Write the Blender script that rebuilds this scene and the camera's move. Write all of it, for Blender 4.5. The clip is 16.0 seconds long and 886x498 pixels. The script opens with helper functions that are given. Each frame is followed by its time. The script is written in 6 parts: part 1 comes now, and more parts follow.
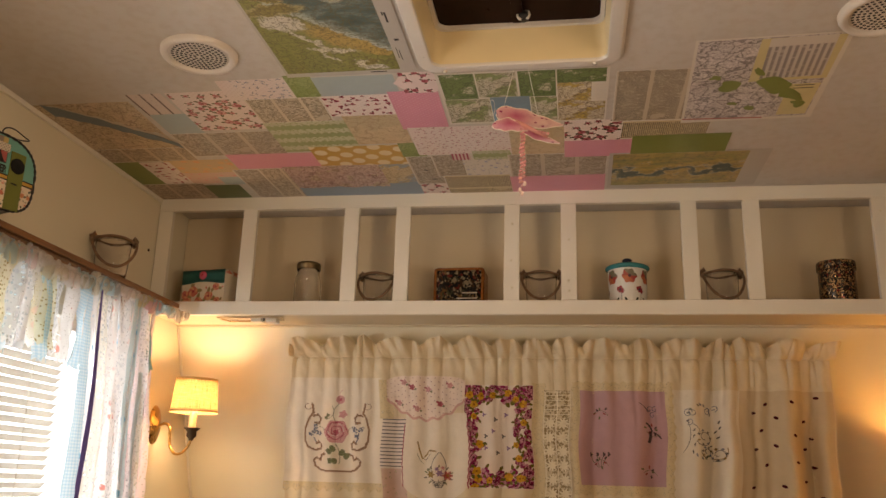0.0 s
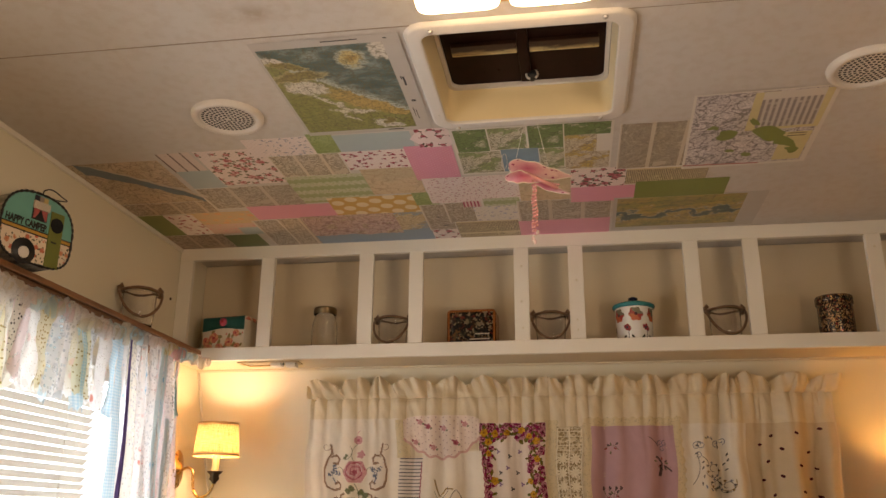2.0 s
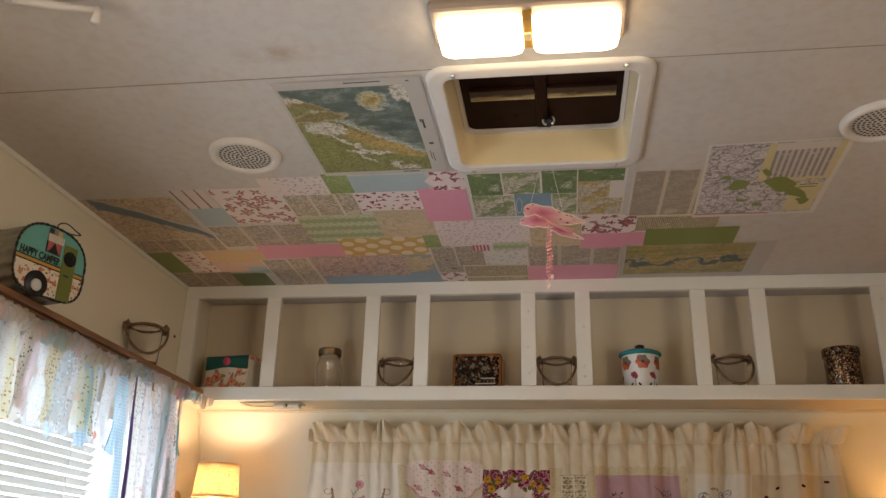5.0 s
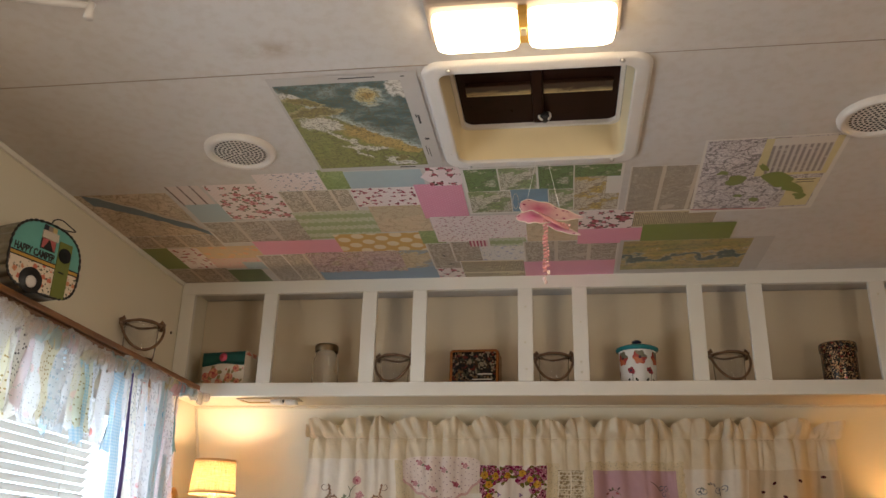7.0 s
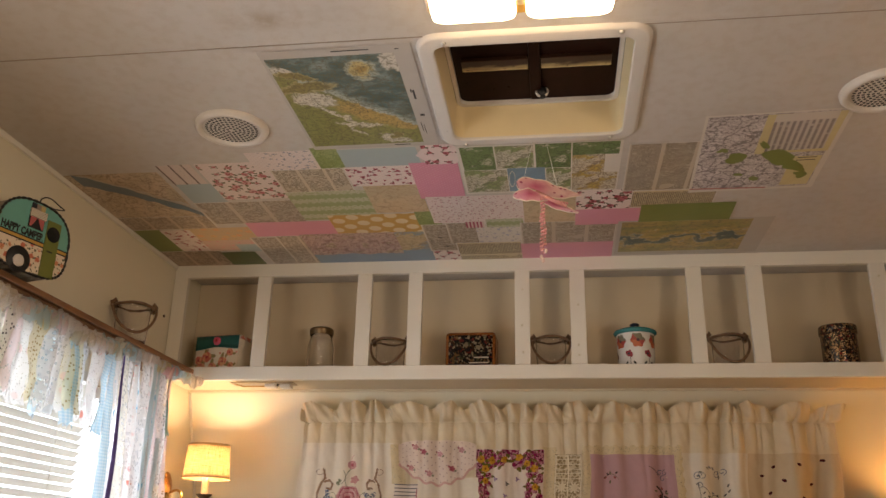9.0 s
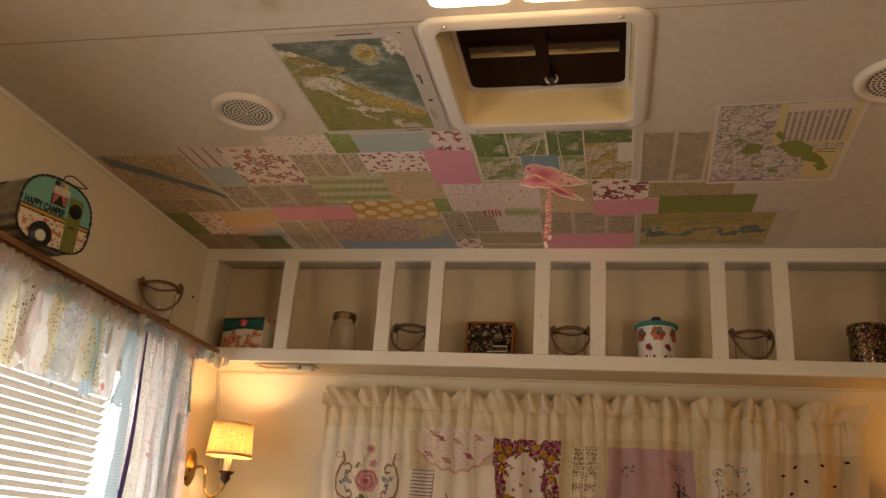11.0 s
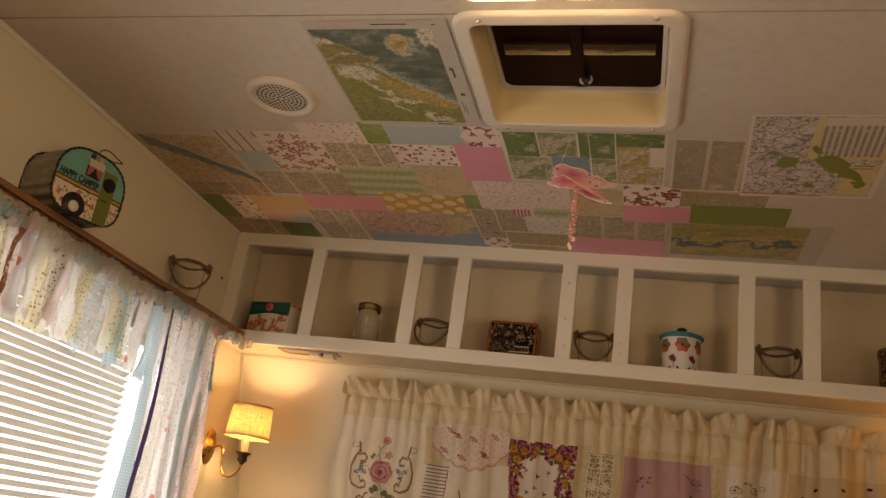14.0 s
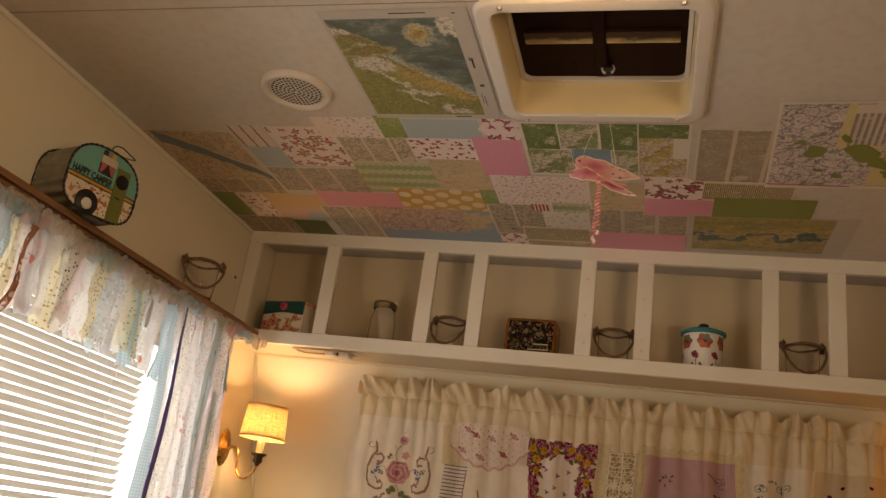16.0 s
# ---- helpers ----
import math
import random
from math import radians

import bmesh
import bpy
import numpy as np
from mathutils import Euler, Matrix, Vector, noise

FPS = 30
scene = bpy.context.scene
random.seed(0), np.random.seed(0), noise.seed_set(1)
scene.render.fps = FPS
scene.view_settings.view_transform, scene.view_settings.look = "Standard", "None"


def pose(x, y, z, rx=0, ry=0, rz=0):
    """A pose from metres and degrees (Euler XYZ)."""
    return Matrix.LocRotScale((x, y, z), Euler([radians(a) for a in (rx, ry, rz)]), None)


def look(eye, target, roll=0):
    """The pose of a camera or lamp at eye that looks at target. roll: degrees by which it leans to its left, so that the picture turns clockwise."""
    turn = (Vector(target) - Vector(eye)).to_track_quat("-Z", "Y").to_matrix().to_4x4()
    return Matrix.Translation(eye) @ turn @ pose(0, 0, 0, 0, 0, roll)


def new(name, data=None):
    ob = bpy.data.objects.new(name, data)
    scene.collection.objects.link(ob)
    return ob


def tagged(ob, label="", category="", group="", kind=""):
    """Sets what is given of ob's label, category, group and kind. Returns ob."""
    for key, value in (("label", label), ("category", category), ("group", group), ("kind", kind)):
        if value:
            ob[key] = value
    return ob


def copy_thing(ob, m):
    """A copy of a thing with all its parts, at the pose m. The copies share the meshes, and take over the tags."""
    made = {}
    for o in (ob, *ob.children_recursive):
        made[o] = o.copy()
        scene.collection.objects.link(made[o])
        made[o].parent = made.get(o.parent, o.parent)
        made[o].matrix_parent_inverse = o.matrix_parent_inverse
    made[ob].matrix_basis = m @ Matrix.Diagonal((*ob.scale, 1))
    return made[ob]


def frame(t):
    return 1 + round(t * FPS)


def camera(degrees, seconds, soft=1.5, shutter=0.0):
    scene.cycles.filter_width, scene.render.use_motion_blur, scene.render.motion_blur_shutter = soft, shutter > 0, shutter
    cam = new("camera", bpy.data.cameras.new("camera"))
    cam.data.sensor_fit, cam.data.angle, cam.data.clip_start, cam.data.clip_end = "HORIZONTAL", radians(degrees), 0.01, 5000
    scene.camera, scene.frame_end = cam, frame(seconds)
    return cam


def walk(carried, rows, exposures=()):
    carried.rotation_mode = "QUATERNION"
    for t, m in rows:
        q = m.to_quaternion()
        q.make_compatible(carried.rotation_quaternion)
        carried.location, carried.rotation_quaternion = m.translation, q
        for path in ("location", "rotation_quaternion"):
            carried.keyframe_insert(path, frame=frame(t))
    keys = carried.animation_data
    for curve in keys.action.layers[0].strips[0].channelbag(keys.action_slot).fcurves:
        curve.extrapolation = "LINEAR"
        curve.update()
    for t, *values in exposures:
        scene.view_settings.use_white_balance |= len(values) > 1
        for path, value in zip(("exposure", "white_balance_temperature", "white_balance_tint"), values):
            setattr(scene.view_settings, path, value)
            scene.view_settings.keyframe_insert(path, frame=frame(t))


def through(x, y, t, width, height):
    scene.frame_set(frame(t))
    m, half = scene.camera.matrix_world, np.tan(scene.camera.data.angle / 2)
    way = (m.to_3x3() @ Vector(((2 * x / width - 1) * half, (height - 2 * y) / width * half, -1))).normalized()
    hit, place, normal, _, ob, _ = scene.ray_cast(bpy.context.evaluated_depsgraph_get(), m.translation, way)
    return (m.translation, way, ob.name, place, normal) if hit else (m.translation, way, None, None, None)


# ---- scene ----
cam = camera(55.4, 16.0)
PATH = [
    (0, (1.26, -2.343, 1.11), (0.963, -0.441, 1.653), 1.7),
    (0.5, (1.263, -2.351, 1.111), (0.967, -0.45, 1.658), 1.0),
    (1, (1.257, -2.362, 1.111), (0.956, -0.462, 1.656), 1.0),
    (1.5, (1.26, -2.414, 1.103), (0.966, -0.514, 1.654), 0.3),
    (2, (1.232, -2.448, 1.108), (0.943, -0.569, 1.729), 0.4),
    (2.5, (1.202, -2.456, 1.114), (0.913, -0.607, 1.819), 0.7),
    (3, (1.19, -2.471, 1.105), (0.915, -0.635, 1.847), 1.7),
    (3.5, (1.192, -2.455, 1.098), (0.916, -0.616, 1.833), 1.7),
    (4, (1.189, -2.451, 1.097), (0.916, -0.608, 1.826), 1.6),
    (6.5, (1.187, -2.458, 1.106), (0.921, -0.609, 1.821), 1.5),
    (7, (1.191, -2.449, 1.104), (0.926, -0.598, 1.816), 1.4),
    (7.5, (1.191, -2.443, 1.103), (0.928, -0.593, 1.816), 1.2),
    (8, (1.195, -2.431, 1.097), (0.934, -0.58, 1.809), 0.8),
    (8.5, (1.189, -2.421, 1.095), (0.929, -0.568, 1.803), 1.0),
    (9, (1.19, -2.412, 1.091), (0.931, -0.553, 1.782), 1.3),
    (9.2, (1.192, -2.402, 1.088), (0.931, -0.543, 1.778), 1.4),
    (11.5, (1.325, -2.399, 1.067), (0.88, -0.569, 1.74), 5.4),
    (12, (1.331, -2.407, 1.071), (0.859, -0.584, 1.742), 6.9),
    (12.5, (1.329, -2.4, 1.065), (0.856, -0.576, 1.733), 7.5),
    (13, (1.334, -2.401, 1.064), (0.857, -0.577, 1.731), 8.4),
    (13.5, (1.337, -2.396, 1.059), (0.858, -0.574, 1.729), 8.5),
    (14, (1.335, -2.387, 1.059), (0.848, -0.566, 1.728), 8.6),
    (14.5, (1.334, -2.378, 1.06), (0.839, -0.56, 1.731), 8.0),
    (15, (1.329, -2.38, 1.067), (0.832, -0.562, 1.737), 7.9),
    (15.5, (1.319, -2.372, 1.065), (0.819, -0.554, 1.733), 8.5),
    (16, (1.302, -2.353, 1.057), (0.797, -0.537, 1.725), 8.3),
]

EXPOSURES = [(0, 0.22, 7700, 21), (1.6, 0.22, 7600, 21), (3.0, 0.20, 6300, 16), (6.5, 0.18, 5950, 13), (8.0, 0.18, 6150, 14), (9.0, 0.16, 6700, 18), (11.5, -0.25, 8500, 22), (16, -0.25, 8500, 22)]
walk(cam, [(t, look(eye, target, roll)) for t, eye, target, roll in PATH], EXPOSURES)

# ---- world, sun and lamps ----
world = bpy.data.worlds.new("sky")
scene.world = world
world.use_nodes = True
wn = world.node_tree.nodes
sky = wn.new("ShaderNodeTexSky")
sky.sky_type, sky.sun_disc = "NISHITA", False
sky.sun_elevation, sky.sun_rotation = radians(50), radians(37)
world.node_tree.links.new(sky.outputs[0], wn["Background"].inputs[0])
wn["Background"].inputs[1].default_value = 0.15
sun = new("sun", bpy.data.lights.new("sun", "SUN"))
sun.data.energy, sun.data.angle, sun.data.color = 2.0, radians(0.6), (1, 0.95, 0.86)
sun.matrix_world = look((4.0, 3.0, 6), (1.0, 0, 1.2))


def lamp(name, kind, m, watts, colour, size=0.02, size_y=None):
    ob = new(name, bpy.data.lights.new(name, kind))
    ob.data.energy, ob.data.color = watts, colour
    if kind == "AREA":
        ob.data.shape, ob.data.size, ob.data.size_y = "RECTANGLE", size, size_y
    else:
        ob.data.shadow_soft_size = size
    ob.matrix_world = m
    return ob


WARM = (1.0, 0.74, 0.44)
lamp("window_daylight", "AREA", look((-0.12, -0.75, 1.15), (1.0, -0.75, 1.15)), 17, (0.74, 0.88, 1.0), 1.75, 0.75)
lamp("window_daylight", "AREA", look((-0.02, -2.22, 1.06), (0.9, -0.6, 1.65)), 6, (1.0, 0.85, 0.66), 0.6, 0.6)
# fill from an added, unseen east window, to brighten the left side
lamp("window_daylight", "AREA", look((2.36, -2.75, 1.10), (0.2, -2.30, 1.5)), 18, (1.0, 0.84, 0.64), 0.9, 0.7)
lamp("sconce_bulb", "POINT", pose(0.138, 0.09, 1.340), 3.6, WARM, 0.026)
lamp("sconce_bulb", "POINT", pose(2.252, 0.09, 1.152), 4.2, (1.0, 0.50, 0.12), 0.026)
LAMP_GLOW = 15.0

# ---- materials ----
class Nodes:
    """A material's node tree, with short ways to add nodes."""

    def __init__(self, name):
        self.mat = bpy.data.materials.new(name)
        self.mat.use_nodes = True
        self.tree = self.mat.node_tree
        self.bsdf = self.tree.nodes["Principled BSDF"]
        self.out = self.tree.nodes["Material Output"]

    def put(self, socket, value):
        if isinstance(value, bpy.types.NodeSocket):
            self.tree.links.new(value, socket)
        elif isinstance(value, (tuple, list)) and len(value) == 3 and len(socket.default_value) == 4:
            socket.default_value = (*value, 1)
        else:
            socket.default_value = value

    def node(self, kind, **inputs):
        n = self.tree.nodes.new(kind)
        for k, v in inputs.items():
            self.put(n.inputs[k], v)
        return n

    def math(self, op, a, b=0.0, c=0.0):
        n = self.tree.nodes.new("ShaderNodeMath")
        n.operation = op
        for i, v in enumerate((a, b, c)):
            self.put(n.inputs[i], v)
        return n.outputs[0]

    def uv(self):
        return self.tree.nodes.new("ShaderNodeTexCoord").outputs["UV"]

    def obj(self):
        return self.tree.nodes.new("ShaderNodeTexCoord").outputs["Object"]

    def split(self, vec):
        n = self.node("ShaderNodeSeparateXYZ", Vector=vec)
        return n.outputs[0], n.outputs[1], n.outputs[2]

    def vec(self, x, y, z=0.0):
        return self.node("ShaderNodeCombineXYZ", X=x, Y=y, Z=z).outputs[0]

    def turn(self, vec, degrees, scale=(1, 1, 1)):
        n = self.node("ShaderNodeMapping", Vector=vec, Scale=scale)
        n.inputs["Rotation"].default_value = (0, 0, radians(degrees))
        return n.outputs[0]

    def noise(self, vec, scale, detail=3.0, rough=0.55, colour=False):
        n = self.node("ShaderNodeTexNoise", Vector=vec, Scale=scale, Detail=detail, Roughness=rough)
        return n.outputs["Color" if colour else "Fac"]

    def cells(self, vec, scale, feature="F1", random=1.0):
        n = self.tree.nodes.new("ShaderNodeTexVoronoi")
        n.feature = feature
        self.put(n.inputs["Vector"], vec)
        self.put(n.inputs["Scale"], scale)
        self.put(n.inputs["Randomness"], random)
        return n

    def mix(self, f, a, b):
        n = self.tree.nodes.new("ShaderNodeMix")
        n.data_type = "RGBA"
        for i, v in ((0, f), (6, a), (7, b)):
            self.put(n.inputs[i], v)
        return n.outputs[2]

    def less(self, a, b, soft=0.0):
        if soft:
            n = self.node("ShaderNodeMapRange", Value=a)
            self.put(n.inputs[1], b - soft), self.put(n.inputs[2], b + soft)
            n.inputs[3].default_value, n.inputs[4].default_value = 1, 0
            return n.outputs[0]
        return self.math("LESS_THAN", a, b)

    def ramp(self, f, *stops):
        n = self.tree.nodes.new("ShaderNodeValToRGB")
        self.put(n.inputs[0], f)
        e = n.color_ramp.elements
        while len(e) < len(stops):
            e.new(0.5)
        for el, (p, c) in zip(e, stops):
            el.position, el.color = p, (*c, 1)
        return n.outputs[0]

    def bump(self, height, strength=0.3, distance=0.002):
        n = self.node("ShaderNodeBump", Height=height, Strength=strength, Distance=distance)
        self.put(self.bsdf.inputs["Normal"], n.outputs[0])

    def done(self, colour, rough=0.6, metal=0.0, spec=0.5):
        self.put(self.bsdf.inputs["Base Color"], colour)
        self.put(self.bsdf.inputs["Roughness"], rough)
        self.put(self.bsdf.inputs["Metallic"], metal)
        self.put(self.bsdf.inputs["Specular IOR Level"], spec)
        return self.mat

    def cloth(self, colour, through=0.35, hole=None):
        """Diffuse cloth that lets some light through; hole: where it is open mesh."""
        d = self.node("ShaderNodeBsdfDiffuse", Color=colour)
        t = self.node("ShaderNodeBsdfTranslucent", Color=colour)
        m = self.node("ShaderNodeMixShader", Fac=through)
        self.put(m.inputs[1], d.outputs[0]), self.put(m.inputs[2], t.outputs[0])
        weave = self.math("MULTIPLY_ADD", self.noise(self.uv(), 900, 1), 0.12, self.noise(self.turn(self.uv(), 0, (34, 20, 1)), 1.0, 4))
        b = self.node("ShaderNodeBump", Height=weave, Strength=0.35, Distance=0.009)
        self.put(d.inputs["Normal"], b.outputs[0])
        last = m.outputs[0]
        if hole is not None:
            clear = self.node("ShaderNodeBsdfTransparent")
            h = self.node("ShaderNodeMixShader", Fac=hole)
            self.put(h.inputs[1], last), self.put(h.inputs[2], clear.outputs[0])
            last = h.outputs[0]
        self.put(self.out.inputs["Surface"], last)
        return self.mat


def paint(name, colour, rough=0.45, scale=6.0, vary=0.08, grain=220.0, bump=0.12):
    n = Nodes(name)
    o = n.obj()
    big = n.noise(o, scale, 4)
    c = n.mix(big, tuple(v * (1 - vary) for v in colour), tuple(min(1, v * (1 + vary)) for v in colour))
    n.bump(n.noise(o, grain, 3), bump, 0.002)
    return n.done(c, n.math("MULTIPLY_ADD", n.noise(o, 14), 0.2, rough - 0.1))


def plain(name, colour, rough=0.5, metal=0.0, vary=0.1, scale=40.0):
    n = Nodes(name)
    f = n.noise(n.obj(), scale, 4)
    c = n.mix(f, tuple(v * (1 - vary) for v in colour), tuple(min(1, v * (1 + vary)) for v in colour))
    return n.done(c, n.math("MULTIPLY_ADD", f, 0.15, max(0, rough - 0.07)), metal)


def ceiling_material():
    """Off-white vinyl-faced board, faintly mottled, with a few brown stains."""
    n = Nodes("ceiling_board")
    o = n.obj()
    c = n.mix(n.noise(o, 3.0, 5, 0.6), (0.50, 0.465, 0.415), (0.60, 0.56, 0.51))
    c = n.mix(n.math("MULTIPLY", n.less(n.noise(o, 45, 5), 0.46, 0.08), 0.22), c, (0.42, 0.34, 0.25))
    x, y, _ = n.split(o)
    dx = n.math("MULTIPLY", n.math("SUBTRACT", x, 0.71), 9.0)
    dy = n.math("MULTIPLY", n.math("SUBTRACT", y, -1.245), 28.0)
    d = n.math("SQRT", n.math("ADD", n.math("MULTIPLY", dx, dx), n.math("MULTIPLY", dy, dy)))
    stain = n.math("MULTIPLY", n.less(d, 0.55, 0.45), n.less(n.noise(o, 22, 4), 0.52, 0.12))
    c = n.mix(n.math("MULTIPLY", stain, 0.6), c, (0.30, 0.2, 0.1))
    n.bump(n.noise(o, 160, 4, 0.7), 0.22, 0.003)
    return n.done(c, n.math("MULTIPLY_ADD", n.noise(o, 30), 0.2, 0.32))


def wood(name, dark, light, along=1):
    n = Nodes(name)
    s = [30.0, 30.0, 30.0]
    s[along] = 1.6
    o = n.turn(n.obj(), 0, s)
    f = n.noise(o, 2.2, 6, 0.65)
    c = n.ramp(f, (0.3, dark), (0.62, light), (0.75, dark))
    n.bump(f, 0.2, 0.002)
    return n.done(c, 0.42)


PAPER_ROUGH = 0.42


def aged(n, c, amount=0.12):
    return n.mix(n.math("MULTIPLY", n.noise(n.obj(), 12, 4), amount), c, (0.45, 0.33, 0.18))


def floral(name, ground, bloom, bloom2, leaf, scale, size=0.33, cloth=False, sprig=0.16):
    n = Nodes(name)
    uv = n.uv()
    warp = n.node("ShaderNodeVectorMath", Vector=uv)
    warp.operation = "MULTIPLY_ADD"
    n.put(warp.inputs[0], n.noise(uv, scale * 3.1, 2, colour=True))
    warp.inputs[1].default_value = (0.35 / scale,) * 3
    n.put(warp.inputs[2], uv)
    p = warp.outputs[0]
    leaves = n.cells(n.turn(p, 37), scale * 2.3)
    c = n.mix(n.less(leaves.outputs["Distance"], sprig, 0.03), ground, leaf)
    big = n.cells(p, scale, random=0.75)
    d = big.outputs["Distance"]
    tint = n.split(big.outputs["Color"])[0]
    flower = n.mix(n.math("GREATER_THAN", tint, 0.5), bloom, bloom2)
    petal = n.mix(n.noise(p, scale * 5, 2), flower, tuple(min(1, v * 1.35 + 0.03) for v in bloom))
    ragged = n.math("MULTIPLY_ADD", n.noise(uv, scale * 5, 2), -0.28, n.math("ADD", d, 0.14))
    c = n.mix(n.less(ragged, size, 0.03), c, petal)
    c = n.mix(n.less(d, size * 0.24, 0.02), c, tuple(v * 0.45 for v in bloom))
    if cloth:
        return n.cloth(c, 0.1)
    return n.done(aged(n, c), PAPER_ROUGH)


def dotted(name, ground, dot, scale, size, turn=45, cloth=False, squash=1.0):
    n = Nodes(name)
    p = n.turn(n.uv(), turn, (1, squash, 1))
    d = n.cells(p, scale, random=0.0).outputs["Distance"]
    c = n.mix(n.less(d, size, 0.03), ground, dot)
    if cloth:
        return n.cloth(c, 0.3)
    return n.done(aged(n, c), PAPER_ROUGH)


def stripes(name, ground, bar, pitch, part=0.35, turn=0.0, speckle=None):
    n = Nodes(name)
    x, y, _ = n.split(n.turn(n.uv(), turn))
    f = n.math("FRACT", n.math("MULTIPLY", x, 1 / pitch))
    c = n.mix(n.less(f, part, 0.03), ground, bar)
    if speckle:
        c = n.mix(n.less(n.cells(n.uv(), 90).outputs["Distance"], 0.22, 0.03), c, speckle)
    return n.done(aged(n, c), PAPER_ROUGH)


def plain_paper(name, colour, vary=0.06, tick=None):
    n = Nodes(name)
    f = n.noise(n.uv(), 30, 4)
    c = n.mix(f, tuple(v * (1 - vary) for v in colour), tuple(min(1, v * (1 + vary)) for v in colour))
    if tick:
        d = n.cells(n.turn(n.uv(), 45), 110, random=0.0).outputs["Distance"]
        c = n.mix(n.less(d, 0.22, 0.04), c, tick)
    n.bump(n.noise(n.uv(), 60, 3), 0.12, 0.002)
    return n.done(aged(n, c, 0.1), PAPER_ROUGH)


def printed_page(name, paper, ink, lines=0.0058, column=0.075, turn=0.0, dense=0.52):
    """A page of unreadable print: rows of short bars in columns."""
    n = Nodes(name)
    x, y, _ = n.split(n.turn(n.uv(), turn))
    row = n.less(n.math("FRACT", n.math("MULTIPLY", y, 1 / lines)), 0.5, 0.08)
    line = n.math("FLOOR", n.math("MULTIPLY", y, 1 / lines))
    word = n.less(n.noise(n.vec(n.math("MULTIPLY", x, 130.0), n.math("MULTIPLY", line, 7.3)), 1.0, 2), dense, 0.04)
    col = n.math("FRACT", n.math("MULTIPLY_ADD", x, 1 / column, 0.03))
    inside = n.math("MULTIPLY", n.math("GREATER_THAN", col, 0.07), n.less(col, 0.95))
    block = n.less(n.noise(n.uv(), 14, 1), 0.64)
    f = n.math("MULTIPLY", n.math("MULTIPLY", row, word), n.math("MULTIPLY", inside, block))
    wash = n.math("MULTIPLY", inside, 0.16)
    c = n.mix(wash, paper, ink)
    c = n.mix(n.math("MULTIPLY", f, 0.95), c, ink)
    return n.done(aged(n, c, 0.25), PAPER_ROUGH)


def road_map(name, ground, road, tint, tint_part, water=None, water_below=None, scale=26, town=None, thick=0.05):
    """A printed map: wandering roads over tinted areas, some with water along one edge."""
    n = Nodes(name)
    uv = n.uv()
    x, y, _ = n.split(uv)
    warp = n.node("ShaderNodeVectorMath", Vector=uv)
    warp.operation = "MULTIPLY_ADD"
    n.put(warp.inputs[0], n.noise(uv, scale * 0.8, 4, colour=True))
    warp.inputs[1].default_value = (2.4 / scale,) * 3
    n.put(warp.inputs[2], uv)
    p = warp.outputs[0]
    c = n.mix(n.less(n.noise(uv, scale * 0.35, 5), tint_part, 0.02), ground, tint)
    edge = n.cells(p, scale, "DISTANCE_TO_EDGE").outputs["Distance"]
    c = n.mix(n.math("MULTIPLY", n.less(edge, thick, 0.02), 0.8), c, road)
    fine = n.cells(p, scale * 2.7, "DISTANCE_TO_EDGE").outputs["Distance"]
    c = n.mix(n.math("MULTIPLY", n.less(fine, thick * 1.2, 0.03), 0.45), c, road)
    c = n.mix(n.math("MULTIPLY", n.less(n.noise(n.turn(uv, 0, (1, 2.4, 1)), 210, 2), 0.37, 0.02), 0.65), c, road)
    if town:
        c = n.mix(n.less(n.cells(uv, scale * 2).outputs["Distance"], 0.16, 0.03), c, town)
    if water:
        shore = n.math("MULTIPLY_ADD", n.noise(uv, scale * 0.6, 5), 0.05, y)
        c = n.mix(n.math("GREATER_THAN", shore, water_below), c, water)
    return n.done(aged(n, c), PAPER_ROUGH)


def relief_map(name, spread, lean, stops, blob=None, start=0.0, ice=None):
    """A physical atlas map: sea, ice, gold and green land in bands that wander with the coast."""
    n = Nodes(name)
    uv = n.uv()
    x, y, _ = n.split(uv)
    t = n.math("MULTIPLY_ADD", y, spread, n.math("MULTIPLY", x, lean))
    t = n.math("ADD", n.math("MULTIPLY_ADD", n.math("SUBTRACT", n.noise(uv, 12, 7, 0.6), 0.5), 1.25, t), start)
    c = n.ramp(t, *stops)
    if ice:
        land = n.math("GREATER_THAN", t, 0.5)
        c = n.mix(n.math("MULTIPLY", land, n.less(n.noise(n.turn(uv, 20, (1, 2.2, 1)), 15, 5), 0.40, 0.01)), c, ice)
    streak = n.noise(n.turn(uv, -38, (6, 28, 1)), 1.5, 4)
    c = n.mix(n.math("MULTIPLY", n.less(streak, 0.46, 0.1), 0.4), c, (0.05, 0.10, 0.10))
    land = n.math("GREATER_THAN", t, 0.52)
    c = n.mix(n.math("MULTIPLY", n.math("MULTIPLY", n.less(n.noise(uv, 30, 5), 0.46, 0.04), 0.55), land), c, (0.46, 0.34, 0.10))
    c = n.mix(n.math("MULTIPLY", n.less(n.noise(uv, 85, 4), 0.42, 0.04), 0.6), c, (0.11, 0.12, 0.06))
    if blob:
        dx, dy = n.math("SUBTRACT", x, blob[0]), n.math("SUBTRACT", y, blob[1])
        d = n.math("SQRT", n.math("ADD", n.math("MULTIPLY", dx, dx), n.math("MULTIPLY", dy, dy)))
        d = n.math("MULTIPLY_ADD", n.noise(uv, 70, 3), 0.02, d)
        c = n.mix(n.less(d, blob[2] * 1.55, 0.004), c, (0.55, 0.6, 0.5))
        c = n.mix(n.less(d, blob[2] * 1.15, 0.005), c, (0.62, 0.45, 0.12))
    return n.done(aged(n, c), PAPER_ROUGH)


